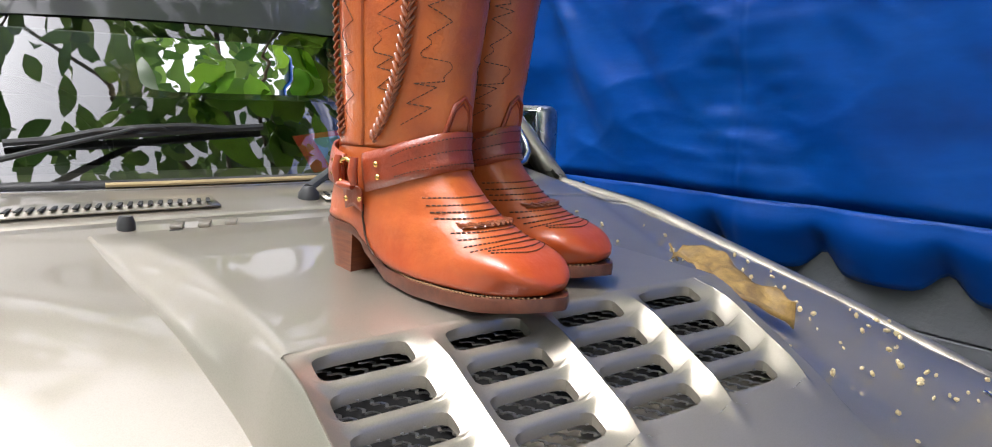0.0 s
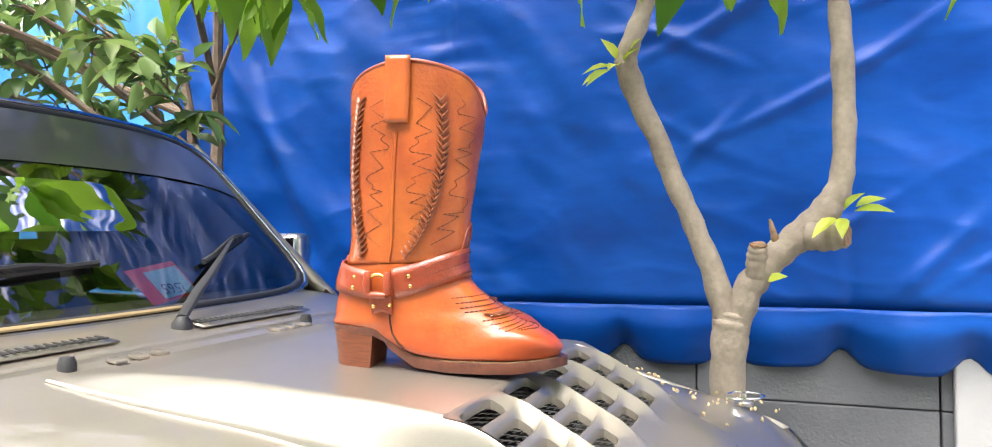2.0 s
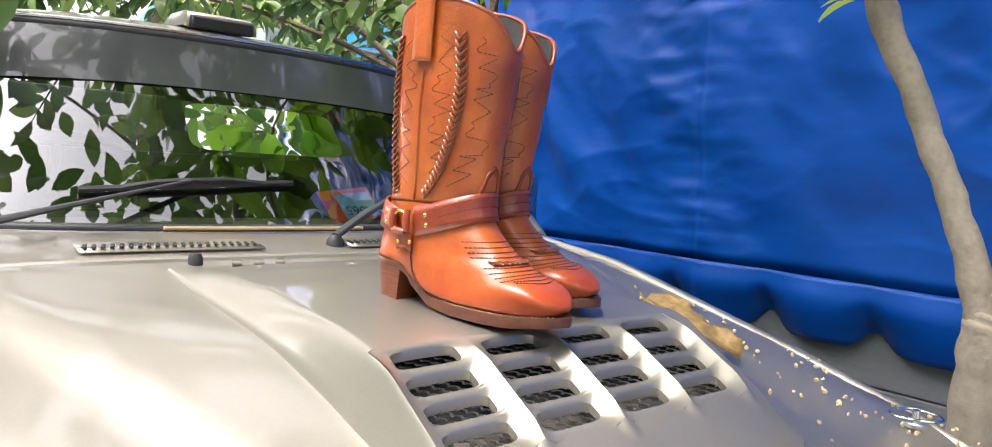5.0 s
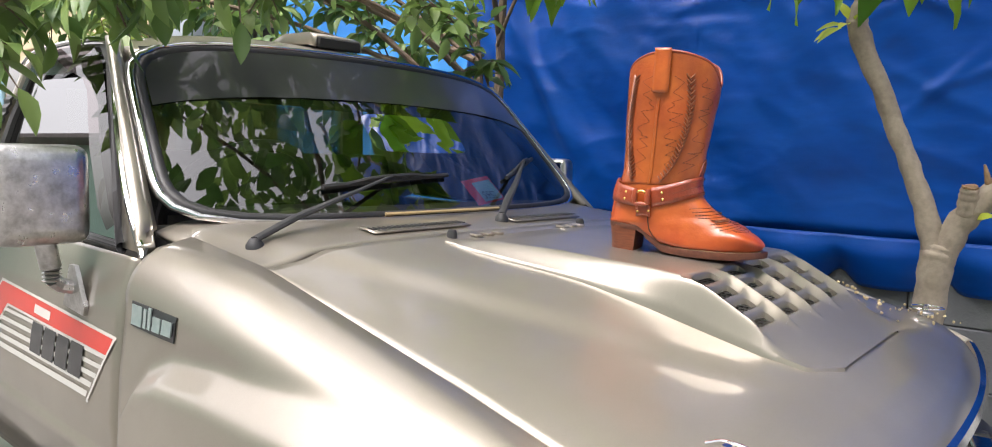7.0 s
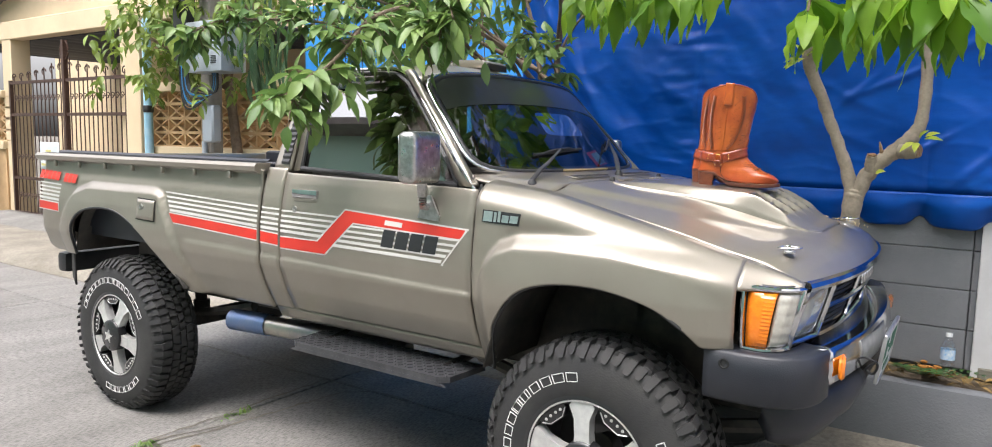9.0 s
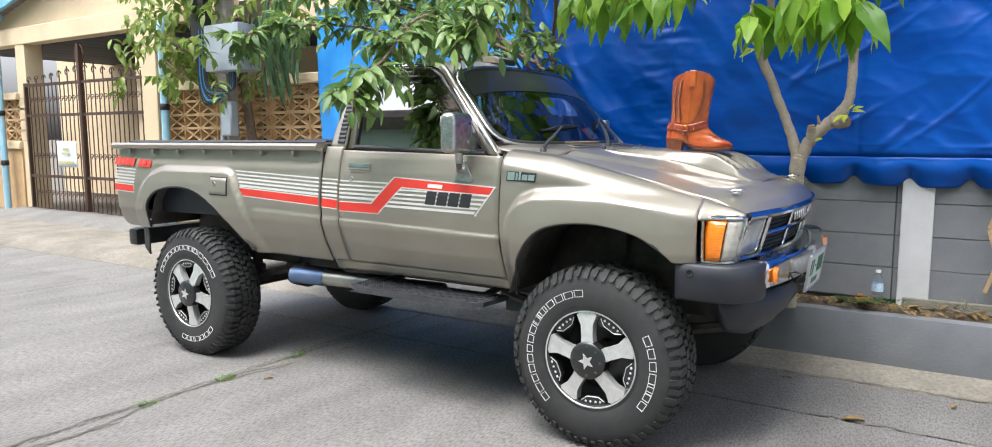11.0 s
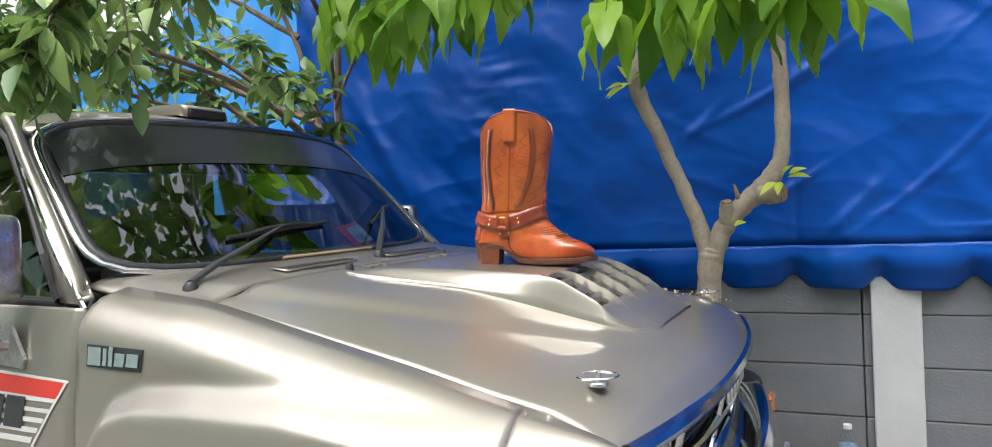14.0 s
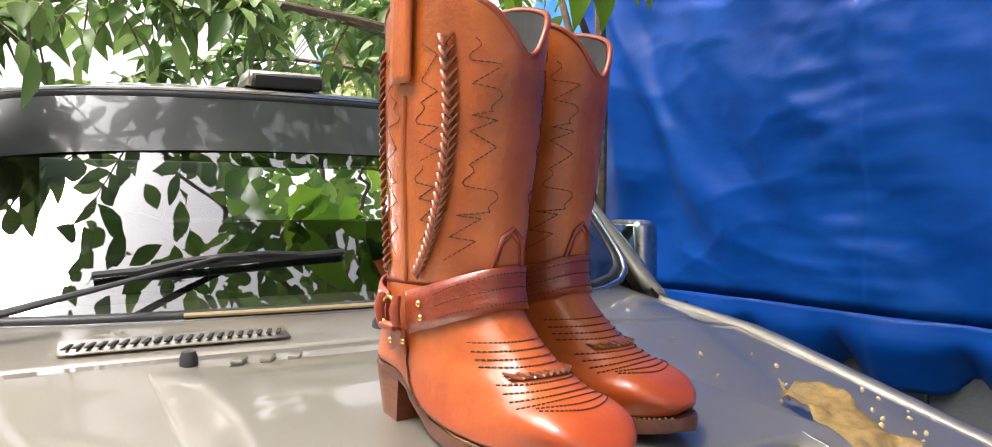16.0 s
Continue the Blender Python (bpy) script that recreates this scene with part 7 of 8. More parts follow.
def twig_leaves(cloud, twigs, rnd, start, way, length, size, pairs):
    """A thin twig with pairs of leaves; it sags at its end."""
    way = Vector(way).normalized()
    pts = [Vector(start) + way * length * t - Vector((0, 0, 0.35 * length * t * t)) for t in (0, 0.35, 0.7, 1.0)]
    if twigs is not None:
        tube(twigs, pts, [0.004, 0.003, 0.0025, 0.0015], 5)
    for k in range(pairs + 1):
        t = 0.2 + 0.8 * k / pairs
        i = min(int(t * 3), 2)
        p = pts[i].lerp(pts[i + 1], t * 3 - i)
        d = (pts[i + 1] - pts[i]).normalized()
        sd = d.cross(Vector((0, 0, 1)) + 0.4 * rand_dir(rnd)).normalized()
        for e in ((-1, 1) if k < pairs else (0,)):
            w = d * rnd.uniform(0.35, 0.8) + sd * e + Vector((0, 0, rnd.uniform(-0.6, 0.15)))
            cloud.add(p, w, Vector((0, 0, 1)) + 0.5 * rand_dir(rnd), size * rnd.uniform(0.75, 1.2), size * rnd.uniform(0.38, 0.5), rnd.uniform(0.1, 0.35), rnd.uniform(0.1, 0.5))


def make_guava():
    tree = thing("guava_tree", (-1.2, 1.1, 0.36), "leafy guava tree arching over the cab roof", "tree")
    o = tree.location
    rnd = random.Random(21)
    paths = [
        ([(-1.16, 1.12, 0.36), (-1.21, 1.10, 1.2), (-1.19, 1.09, 1.7), (-1.165, 1.08, 2.05), (-1.10, 1.0, 2.5), (-1.05, 0.95, 3.1)], 0.030, 0.010),
        ([(-1.24, 1.13, 0.36), (-1.29, 1.10, 1.5), (-1.31, 1.08, 2.0), (-1.38, 1.04, 2.3), (-1.6, 0.95, 2.9)], 0.022, 0.008),
        ([(-1.22, 1.09, 1.72), (-1.30, 0.7, 1.98), (-1.35, 0.3, 2.08), (-1.25, -0.2, 2.06), (-1.12, -0.6, 1.93), (-1.05, -0.85, 1.74), (-1.14, -1.0, 1.60)], 0.016, 0.004),
        ([(-1.20, 1.08, 1.65), (-1.7, 0.8, 1.93), (-2.2, 0.4, 2.12), (-2.6, -0.1, 2.12), (-2.7, -0.4, 2.0)], 0.014, 0.004),
        ([(-1.3, 1.05, 1.9), (-1.9, 0.75, 2.2), (-2.5, 0.6, 2.42), (-3.2, 0.5, 2.5)], 0.014, 0.004),
        ([(-1.18, 1.08, 2.0), (-0.95, 0.7, 2.25), (-0.75, 0.2, 2.32), (-0.64, -0.3, 2.15), (-0.68, -0.60, 1.97), (-0.72, -0.72, 1.85)], 0.012, 0.003),
        ([(-1.1, 1.0, 2.45), (-1.3, 0.4, 2.6), (-1.5, -0.2, 2.56), (-1.6, -0.6, 2.36)], 0.013, 0.003),
        ([(-1.36, 1.05, 2.3), (-2.0, 0.8, 2.7), (-2.8, 0.4, 2.85), (-3.4, 0.2, 2.7)], 0.014, 0.004),
        ([(-1.25, 1.08, 1.85), (-1.55, 0.95, 2.1), (-1.75, 0.5, 2.35), (-1.95, 0.0, 2.45), (-2.05, -0.4, 2.30)], 0.013, 0.003),
        ([(-1.17, 1.06, 1.95), (-1.0, 1.0, 2.15), (-0.75, 0.95, 2.35), (-0.6, 0.8, 2.6)], 0.009, 0.003),
        ([(-1.2, 1.08, 1.55), (-1.05, 0.9, 1.68), (-1.0, 0.7, 1.9), (-1.1, 0.45, 2.1)], 0.006, 0.003),
        ([(-1.25, 1.10, 1.45), (-1.55, 1.0, 1.85), (-1.95, 0.85, 2.15), (-2.6, 0.7, 2.32)], 0.017, 0.005),
        ([(-1.22, 1.10, 1.40), (-1.45, 0.85, 1.86), (-1.70, 0.55, 2.12), (-2.05, 0.15, 2.28), (-2.4, -0.1, 2.30)], 0.015, 0.004),
        ([(-1.25, 1.12, 1.50), (-1.50, 1.15, 1.90), (-1.80, 1.15, 2.30), (-2.3, 1.1, 2.70)], 0.014, 0.004),
        ([(-1.3, 1.08, 1.70), (-1.75, 1.05, 1.92), (-2.3, 1.1, 2.02), (-2.9, 1.1, 2.08)], 0.012, 0.004),
    ]
    cloud = Leaves()
    for n, (pts, r0, r1) in enumerate(paths):
        bm = bmn()
        sm = smoothed(pts, 7)
        tube(bm, [p - o + 0.008 * noise.noise_vector(p * 6) for p in sm], [r0 + (r1 - r0) * k / (len(sm) - 1) for k in range(len(sm))], 8)
        part("trunk" if n < 2 else "branch", bm, DARK_BARK, tree)
    tw = bmn()
    for n, (pts, r0, r1) in enumerate(paths):
        sm = smoothed(pts, 10)
        L = len(sm)
        first = int(L * (0.82 if n < 2 else 0.36))
        for k in range(first, L):
            for q in range(3 if n in (2, 5, 6, 8, 3, 4, 7) else 2):
                if rnd.random() < 0.50:
                    continue
                d = (sm[min(k + 1, L - 1)] - sm[max(k - 1, 0)]).normalized()
                w = d * 0.5 + rand_dir(rnd) * 0.9 + Vector((0, 0, 0.05))
                near_end = k > L * 0.8
                twig_leaves(cloud, tw, rnd, sm[k] - o, w, rnd.uniform(0.08, 0.20) * (0.7 if near_end else 1.1), rnd.uniform(0.080, 0.108), rnd.randint(2, 4))
    tagged(part("twig_growth", tw, DARK_BARK, tree), kind="stuff")
    crown("leaves", cloud, GUAVA_LEAF, tree, "mid-green oval leaves in pairs")


def big_leaf_mesh(seed):
    """A large pointed leaf with a wavy edge, its stalk at the origin and its tip along +x."""
    rnd = random.Random(seed)
    bm = bmn()
    L, W = rnd.uniform(0.17, 0.23), rnd.uniform(0.075, 0.10)
    rows = []
    n = 12
    for k in range(n + 1):
        t = k / n
        w = W / 2 * (math.sin(math.pi * min(1, t * 1.02) ** 0.8) ** 0.85) * (1 - 0.25 * t) + 0.001
        z = -0.35 * L * t * t
        row = []
        for j in range(7):
            e = j / 3 - 1
            row.append(bm.verts.new((L * t + 0.012, e * w, z + 0.25 * w * abs(e) + 0.006 * math.sin(t * 17 + seed) * abs(e) ** 2)))
        rows.append(row)
    for a, b in zip(rows, rows[1:]):
        for j in range(6):
            bm.faces.new((a[j], b[j], b[j + 1], a[j + 1]))
    tube(bm, [(0, 0, 0.004), (0.02, 0, 0.002), (0.08, 0, -0.006)], [0.0025, 0.002, 0.001], 5)
    me = bpy.data.meshes.new("leaf")
    bm.to_mesh(me)
    bm.free()
    me.materials.append(BIG_LEAF)
    me.shade_smooth()
    return me


def make_plumed_tree():
    tree = thing("street_tree", (0.48, 1.02, 0.36), "pruned pale-barked forked tree with large fresh leaves", "tree")
    o = Vector(tree.location)
    rnd = random.Random(8)

    def limb(name, pts, rads, mat=BARK, bumpy=0.004):
        bm = bmn()
        sm = smoothed(pts, 7)
        rr = [ramp(k, [i * 7 for i in range(len(rads))], rads) * (1 + 0.06 * math.sin(k * 1.7)) for k in range(len(sm))]
        tube(bm, [p - o + bumpy * noise.noise_vector(p * 9) for p in sm], rr, 14)
        for v in bm.verts:
            v.co += v.co.normalized() * 0 + 0.003 * noise.noise_vector((v.co + o) * 28)
        return part(name, bm, mat, tree, smooth=70)
    limb("trunk", [(0.46, 1.03, 0.36), (0.475, 1.01, 0.8), (0.485, 1.0, 1.05), (0.497, 1.0, 1.22), (0.505, 1.0, 1.27)], [0.055, 0.045, 0.041, 0.045, 0.038])
    limb("limb", [(0.50, 1.0, 1.20), (0.455, 0.99, 1.38), (0.40, 0.98, 1.53), (0.335, 0.955, 1.70), (0.275, 0.92, 1.86), (0.285, 0.91, 1.93), (0.325, 0.92, 2.06), (0.36, 0.75, 2.28), (0.45, 0.4, 2.38), (0.6, 0.1, 2.32)], [0.034, 0.029, 0.026, 0.026, 0.030, 0.025, 0.022, 0.02, 0.014, 0.008])
    limb("limb", [(0.50, 1.0, 1.21), (0.545, 1.0, 1.33), (0.60, 1.0, 1.40), (0.665, 1.0, 1.46), (0.73, 1.0, 1.53), (0.755, 1.0, 1.62), (0.76, 1.0, 1.86), (0.757, 0.98, 2.06), (0.80, 0.7, 2.32), (0.9, 0.3, 2.36), (1.0, 0.0, 2.25)], [0.036, 0.036, 0.034, 0.036, 0.032, 0.026, 0.025, 0.023, 0.02, 0.013, 0.007])
    limb("stub", [(0.560, 0.985, 1.36), (0.563, 0.97, 1.405), (0.566, 0.96, 1.432)], [0.024, 0.024, 0.021])
    limb("stub", [(0.68, 0.985, 1.455), (0.725, 0.965, 1.452), (0.755, 0.955, 1.455)], [0.036, 0.032, 0.027])
    limb("stub", [(0.61, 0.99, 1.43), (0.602, 0.98, 1.462), (0.592, 0.975, 1.492)], [0.012, 0.008, 0.003], CUT_WOOD)
    for c, d, r in (((0.566, 0.958, 1.434), (0.05, -0.3, 1), 0.020), ((0.757, 0.953, 1.455), (1, -0.35, 0.1), 0.027)):
        bm = bmn()
        m = Vector(d).normalized().to_track_quat("Z", "Y").to_matrix()
        for ring in range(1):
            vs = [bm.verts.new(Vector(c) - o + m @ Vector((r * (1 + 0.2 * rnd.uniform(-1, 1)) * math.cos(t), r * (1 + 0.2 * rnd.uniform(-1, 1)) * math.sin(t), rnd.uniform(0, 0.006)))) for t in (2 * math.pi * k / 14 for k in range(14))]
            cv = bm.verts.new(Vector(c) - o + m @ Vector((0, 0, 0.004)))
            for k in range(14):
                bm.faces.new((vs[k], vs[(k + 1) % 14], cv))
        part("cut_end", bm, CUT_WOOD, tree, "splintered cut end", smooth=0, solid=0.006)
    # fresh shoots on the limbs
    for c, n, ways in (((0.262, 0.905, 1.875), 7, 1), ((0.748, 0.95, 1.50), 5, 2), ((0.56, 0.975, 1.33), 1, 3)):
        for k in range(n):
            cl = Leaves()
            a = 2 * math.pi * k / n + 0.5
            w = Vector((math.cos(a) * 0.9 - (0.35 if ways == 1 else -0.35), -0.55 + 0.3 * math.sin(a), 0.55 * math.sin(a + 1) + 0.15))
            cl.add(Vector(c) - o + 0.025 * w, w, (0, -0.6, 0.8), rnd.uniform(0.055, 0.085) * (0.6 if ways == 3 else 1), 0.030, 0.2, 0.35)
            ob = new("shoot_leaf", cl.mesh("shoot_leaf", LIME_LEAF))
            ob.parent = tree
    whorls = [(0.46, -0.06, 1.93), (0.60, 0.02, 1.95), (0.74, -0.06, 1.95), (0.86, -0.10, 1.92), (0.92, -0.22, 1.90), (0.55, 0.30, 2.28), (0.80, 0.26, 2.28), (0.94, 0.12, 2.12), (0.68, -0.22, 1.97), (0.84, -0.28, 1.96),
              (-0.52, 0.40, 2.15), (-0.32, 0.32, 2.14), (-0.10, 0.10, 2.10), (-0.58, 0.66, 2.15), (-0.25, 0.60, 2.22), (0.06, 0.05, 2.12), (-0.36, 0.10, 2.22), (0.05, 0.50, 2.30), (-0.75, 0.55, 2.20), (-0.15, 0.80, 2.32)]
    meshes = [big_leaf_mesh(k) for k in range(5)]
    for n, c in enumerate(whorls):
        bm = bmn()
        hub = Vector(c)
        up = hub + Vector((0.05 * rnd.uniform(-1, 1), 0.12, 0.34))
        tube(bm, [hub - o, up - o], [0.005, 0.009], 6)
        part("twig", bm, DARK_BARK, tree)
        m = 8
        for k in range(m):
            a = 2 * math.pi * k / m + rnd.uniform(-0.3, 0.3)
            ob = new("leaf", meshes[rnd.randrange(5)])
            ob.parent = tree
            drop = radians(rnd.uniform(18, 75))
            ob.matrix_local = Matrix.Translation(hub - o + Vector((0, 0, rnd.uniform(-0.02, 0.05)))) @ Matrix.Rotation(a, 4, "Z") @ Matrix.Rotation(drop, 4, "Y") @ Matrix.Rotation(rnd.uniform(-0.5, 0.5), 4, "X") @ Matrix.Diagonal((*[rnd.uniform(0.90, 1.15)] * 3, 1))
    for path in ([(0.36, 0.75, 2.28), (0.1, 0.55, 2.5), (-0.3, 0.4, 2.52), (-0.6, 0.5, 2.45)], [(0.45, 0.4, 2.38), (0.2, 0.2, 2.42), (-0.1, 0.3, 2.36)], [(0.80, 0.7, 2.32), (1.05, 0.4, 2.36), (1.1, 0.1, 2.24)], [(0.6, 0.1, 2.32), (0.65, -0.1, 2.26), (0.75, -0.2, 2.22)]):
        limb("branch", path, [0.012, 0.010, 0.007, 0.005][:len(path)], DARK_BARK)
    # boughs and mostly unseen crown over the bonnet, added for shade and reflections
    for path in ([(0.36, 0.75, 2.28), (0.2, 0.4, 2.9), (-0.1, 0.0, 3.4), (-0.5, -0.6, 3.8)], [(0.36, 0.75, 2.28), (0.5, 0.9, 3.0), (0.3, 1.1, 3.8)], [(0.80, 0.7, 2.32), (1.2, 0.5, 3.0), (1.9, 0.3, 3.5), (2.7, 0.2, 3.8)], [(0.80, 0.7, 2.32), (0.9, 0.2, 3.0), (0.8, -0.5, 3.5), (0.7, -1.2, 3.9)], [(0.2, 0.4, 2.9), (-0.4, 0.5, 3.4), (-0.9, 0.6, 3.8)], [(1.2, 0.5, 3.0), (1.5, 1.0, 3.6), (2.2, 1.2, 4.0)]):
        limb("bough", path, [0.020, 0.016, 0.011, 0.006][:len(path)], DARK_BARK)
    cl = Leaves()
    for k in range(9000):
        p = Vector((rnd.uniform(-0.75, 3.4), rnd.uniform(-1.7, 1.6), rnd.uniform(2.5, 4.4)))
        # street-side leaves left out where they would enter the camera's view
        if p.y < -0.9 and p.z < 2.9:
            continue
        # dense over bonnet and tarpaulin to darken them, thin elsewhere to spare the road
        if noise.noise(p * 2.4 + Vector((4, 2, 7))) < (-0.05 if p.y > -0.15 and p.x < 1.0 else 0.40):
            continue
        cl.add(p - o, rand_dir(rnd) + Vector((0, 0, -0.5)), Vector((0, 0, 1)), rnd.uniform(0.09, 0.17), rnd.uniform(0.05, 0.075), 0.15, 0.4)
    crown("upper_crown", cl, CROWN_LEAF, tree, "mostly unseen crown of large leaves overhead, denser where shade is wanted")


def make_house_tree():
    tree = thing("garden_tree", (-6.4, 2.6, 0.1), "yellow-green garden tree behind the pickup bed", "tree")
    o = Vector(tree.location)
    rnd = random.Random(14)
    cl, cd = Leaves(), Leaves()
    bm = bmn()
    tube(bm, [(0, 0, 0), (0.1, 0.05, 1.2), (0.0, 0.0, 2.2), (-0.2, -0.1, 3.2)], [0.07, 0.06, 0.05, 0.03], 8)
    part("trunk", bm, DARK_BARK, tree)
    for d in ((-1.3, -0.3, 2.6), (-0.8, -0.5, 3.4), (0.7, -0.4, 2.7), (1.2, -0.3, 3.3), (-1.6, 0.1, 3.2)):
        bm = bmn()
        tube(bm, smoothed([(0, 0, 1.9), Vector(d) * 0.5 + Vector((0, 0, 1.0)), d], 5), 0.02, 6)
        part("branch", bm, DARK_BARK, tree)
    for k in range(330):
        c = Vector((rnd.gauss(-0.5, 0.75), rnd.gauss(-0.2, 0.35), rnd.uniform(1.9, 4.0)))
        if c.x < -1.9 or noise.noise(c * 1.6 + Vector((3, 0, 0))) < -0.12:
            continue
        twig_leaves(cl, None, rnd, c, rand_dir(rnd) + Vector((0, 0, -0.4)), 0.26, 0.15, 4)
    for k in range(60):  # long dark hanging leaves
        c = Vector((rnd.gauss(0.95, 0.16), rnd.gauss(-0.25, 0.1), rnd.uniform(2.0, 2.9)))
        cd.add(c, (rnd.uniform(-0.2, 0.2), rnd.uniform(-0.2, 0.2), -1), (0, -1, 0), rnd.uniform(0.3, 0.5), 0.06, 0.2, 0.1)
    crown("leaves", cl, leaf_material("yellow_green_leaf", (0.10, 0.17, 0.025), (0.26, 0.34, 0.07)), tree, "loose yellow-green leaves")
    crown("hanging_leaves", cd, leaf_material("dark_strap_leaf", (0.03, 0.07, 0.03), (0.07, 0.13, 0.06), 0.15), tree, "long dark hanging leaves")


make_guava()
make_plumed_tree()
make_house_tree()


# ---------- poles and tarpaulin frame ----------
def make_poles():
    pole = thing("pole_frame", (-1.40, 1.30, 0.36), "grey steel pole holding the edge of the tarpaulin", "pole")
    for x in (0.0, 6.65):
        bm = bmn()
        tube(bm, [(x, 0, 0), (x, 0, 4.0)], 0.028, 14)
        part("post", bm, POLE_METAL, pole)
    bm = bmn()
    tube(bm, [(0, -0.05, 3.95), (6.65, -0.05, 3.95)], 0.025, 12)
    part("top_rail", bm, POLE_METAL, pole)


make_poles()


# ---------- house across the bed ----------
def make_house():
    wall = thing("house", (-11.0, 5.4, 0.1), "cream rendered house with a tiled porch roof", "house")
    bm = bmn()
    box(bm, (2.0, 0.5, 1.9), (16.0, 0.25, 3.8))
    part("wall", bm, CREAM, wall, smooth=0)
    for x, z, w, h in ((-1.0, 1.55, 1.5, 1.3), (1.9, 1.7, 1.4, 1.2)):
        bm = bmn()
        box(bm, (x, 0.36, z), (w, 0.04, h))
        wd = part("window", bm, DARK_GLASS, wall, "dark barred window", smooth=0)
        bm = bmn()
        for e in (-1, 1):
            box(bm, (x + e * w / 2, 0.33, z), (0.06, 0.06, h + 0.06))
            box(bm, (x, 0.33, z + e * h / 2), (w + 0.06, 0.06, 0.06))
        part("frame", bm, material("pale_frame", (0.45, 0.45, 0.43), 0.6), wd, smooth=0)
    for x in (-3.3, -1.35, 2.15):  # porch columns at the street
        bm = bmn()
        box(bm, (x, -2.45, 1.5), (0.30, 0.30, 3.0), 0.01)
        part("porch_column", bm, CREAM, wall)
    bm = bmn()
    box(bm, (0.3, -2.5, 2.98), (7.6, 0.22, 0.28), 0.01)
    part("porch_beam", bm, CREAM, wall)
    bm = bmn()  # gable above the beam
    prism(bm, [(-3.4, 3.12), (3.9, 3.12), (1.6, 3.9), (-0.9, 3.9)], lambda u, v, d: (u, -2.5 + d, v), 0.12)
    part("gable", bm, CREAM, wall, smooth=0)
    bm = bmn()
    prism(bm, [(-3.75, 2.92), (-3.75, 3.06), (1.6, 4.30), (1.6, 4.16)], lambda u, v, d: (u, -2.75 + d, v), 0.06)
    part("fascia", bm, ROOF_BLUE, wall, "sky-blue roof fascia", smooth=0)
    bm = bmn()
    grid(bm, 60, 2, lambda u, v: (-3.8 + 5.5 * u, -2.7 + 3.2 * v, 2.98 + 1.25 * u + 0.025 * abs(math.sin(u * 90))))
    part("roof", bm, ROOF_SHEET, wall, smooth=0, solid=0.02)
    bm = bmn()
    grid(bm, 60, 2, lambda u, v: (-3.6 + 7.5 * u, -2.3 + 2.8 * v, 2.86 + 0.02 * abs(math.sin(u * 120))))
    part("porch_ceiling", bm, material("porch_soffit", (0.03, 0.035, 0.05), 0.7), wall, smooth=0, solid=0.02)
    # street wall with pierced blocks
    sw = thing("wall_house", (0, 2.85, 0.1), "ochre block garden wall with pierced concrete screen blocks", "wall", kind="structure")
    for x0, x1 in ((-19.0, -12.45), (-8.25, -4.2)):
        bm = bmn()
        box(bm, ((x0 + x1) / 2, 0, 0.55), (x1 - x0, 0.16, 1.1))
        part("base", bm, OCHRE, sw, smooth=0)
        for z, h in ((1.15, 0.14), (1.98, 0.12)):
            bm = bmn()
            box(bm, ((x0 + x1) / 2, -0.01, z), (x1 - x0, 0.22, h), 0.01)
            part("coping", bm, CREAM, sw)
        share = None
        x = x0
        while x < x1 - 0.1:
            for k in range(4):
                if share is None:
                    bm = bmn()
                    w = 0.345
                    for e in (-1, 1):
                        box(bm, (0, 0, e * 0.082), (w, 0.10, 0.018))
                        box(bm, (e * w / 2, 0, 0), (0.018, 0.10, 0.18))
                        box(bm, (0, 0, 0), (0.022, 0.095, 0.36), rot=Matrix.Rotation(e * radians(62), 3, "Y"))
                    ob = part("screen_block", bm, OCHRE, sw, smooth=0)
                    share = ob.data
                else:
                    ob = new("screen_block", share)
                    ob.parent = sw
                ob.location = (x + 0.175, 0, 1.31 + k * 0.182)
            x += 0.352
    bm = bmn()
    box(bm, (-8.42, -0.05, 1.45), (0.34, 0.34, 2.9), 0.01)
    tagged(part("gate_column", bm, CREAM, sw))
    # iron gate
    gate = thing("iron_gate", (-10.4, 2.75, 0.12), "brown wrought-iron double gate with scrolls and a hung sign", "gate")
    for leaf in (-1, 1):
        x0, x1 = (-1.72, -0.02) if leaf < 0 else (0.02, 1.72)
        bm = bmn()
        for x in (x0, x1):
            box(bm, (x, 0, 1.08), (0.05, 0.05, 2.16))
        for z in (0.06, 0.62, 1.62, 2.12):
            box(bm, ((x0 + x1) / 2, 0, z), (x1 - x0, 0.04, 0.045))
        fr = part("gate_leaf", bm, IRON, gate, smooth=0)
        for k in range(13):
            x = x0 + (x1 - x0) * (k + 1) / 14
            bm = bmn()
            tube(bm, [(x, 0, 0.06), (x, 0, 2.12)], 0.008, 6)
            part("bar", bm, IRON, fr)
            for z in (1.87, 0.34, 0.95):
                bm = bmn()
                r = 0.055
                tube(bm, [(x + 0.06 + r * (1 - t / 14) * math.cos(t * 0.7), -0.012, z + r * (1 - t / 14) * math.sin(t * 0.7)) for t in range(13)], 0.007, 5)
                part("scroll", bm, IRON, fr)
        for k in range(7):
            bm = bmn()
            x = x0 + (x1 - x0) * (k + 0.5) / 7
            h = 0.10 + 0.26 * (1 - abs(x) / 1.8) ** 2
            tube(bm, [(x, 0, 2.12), (x, 0, 2.12 + h)], 0.010, 5)
            tube(bm, [(x + 0.06 * math.cos(t), 0, 2.16 + h * 0.5 + 0.05 * math.sin(t)) for t in (k2 * 0.6 for k2 in range(9))], 0.009, 5)
            part("crest", bm, IRON, fr)
    bm = bmn()
    box(bm, (0, 0, 1.35), (0.07, 0.07, 2.70))
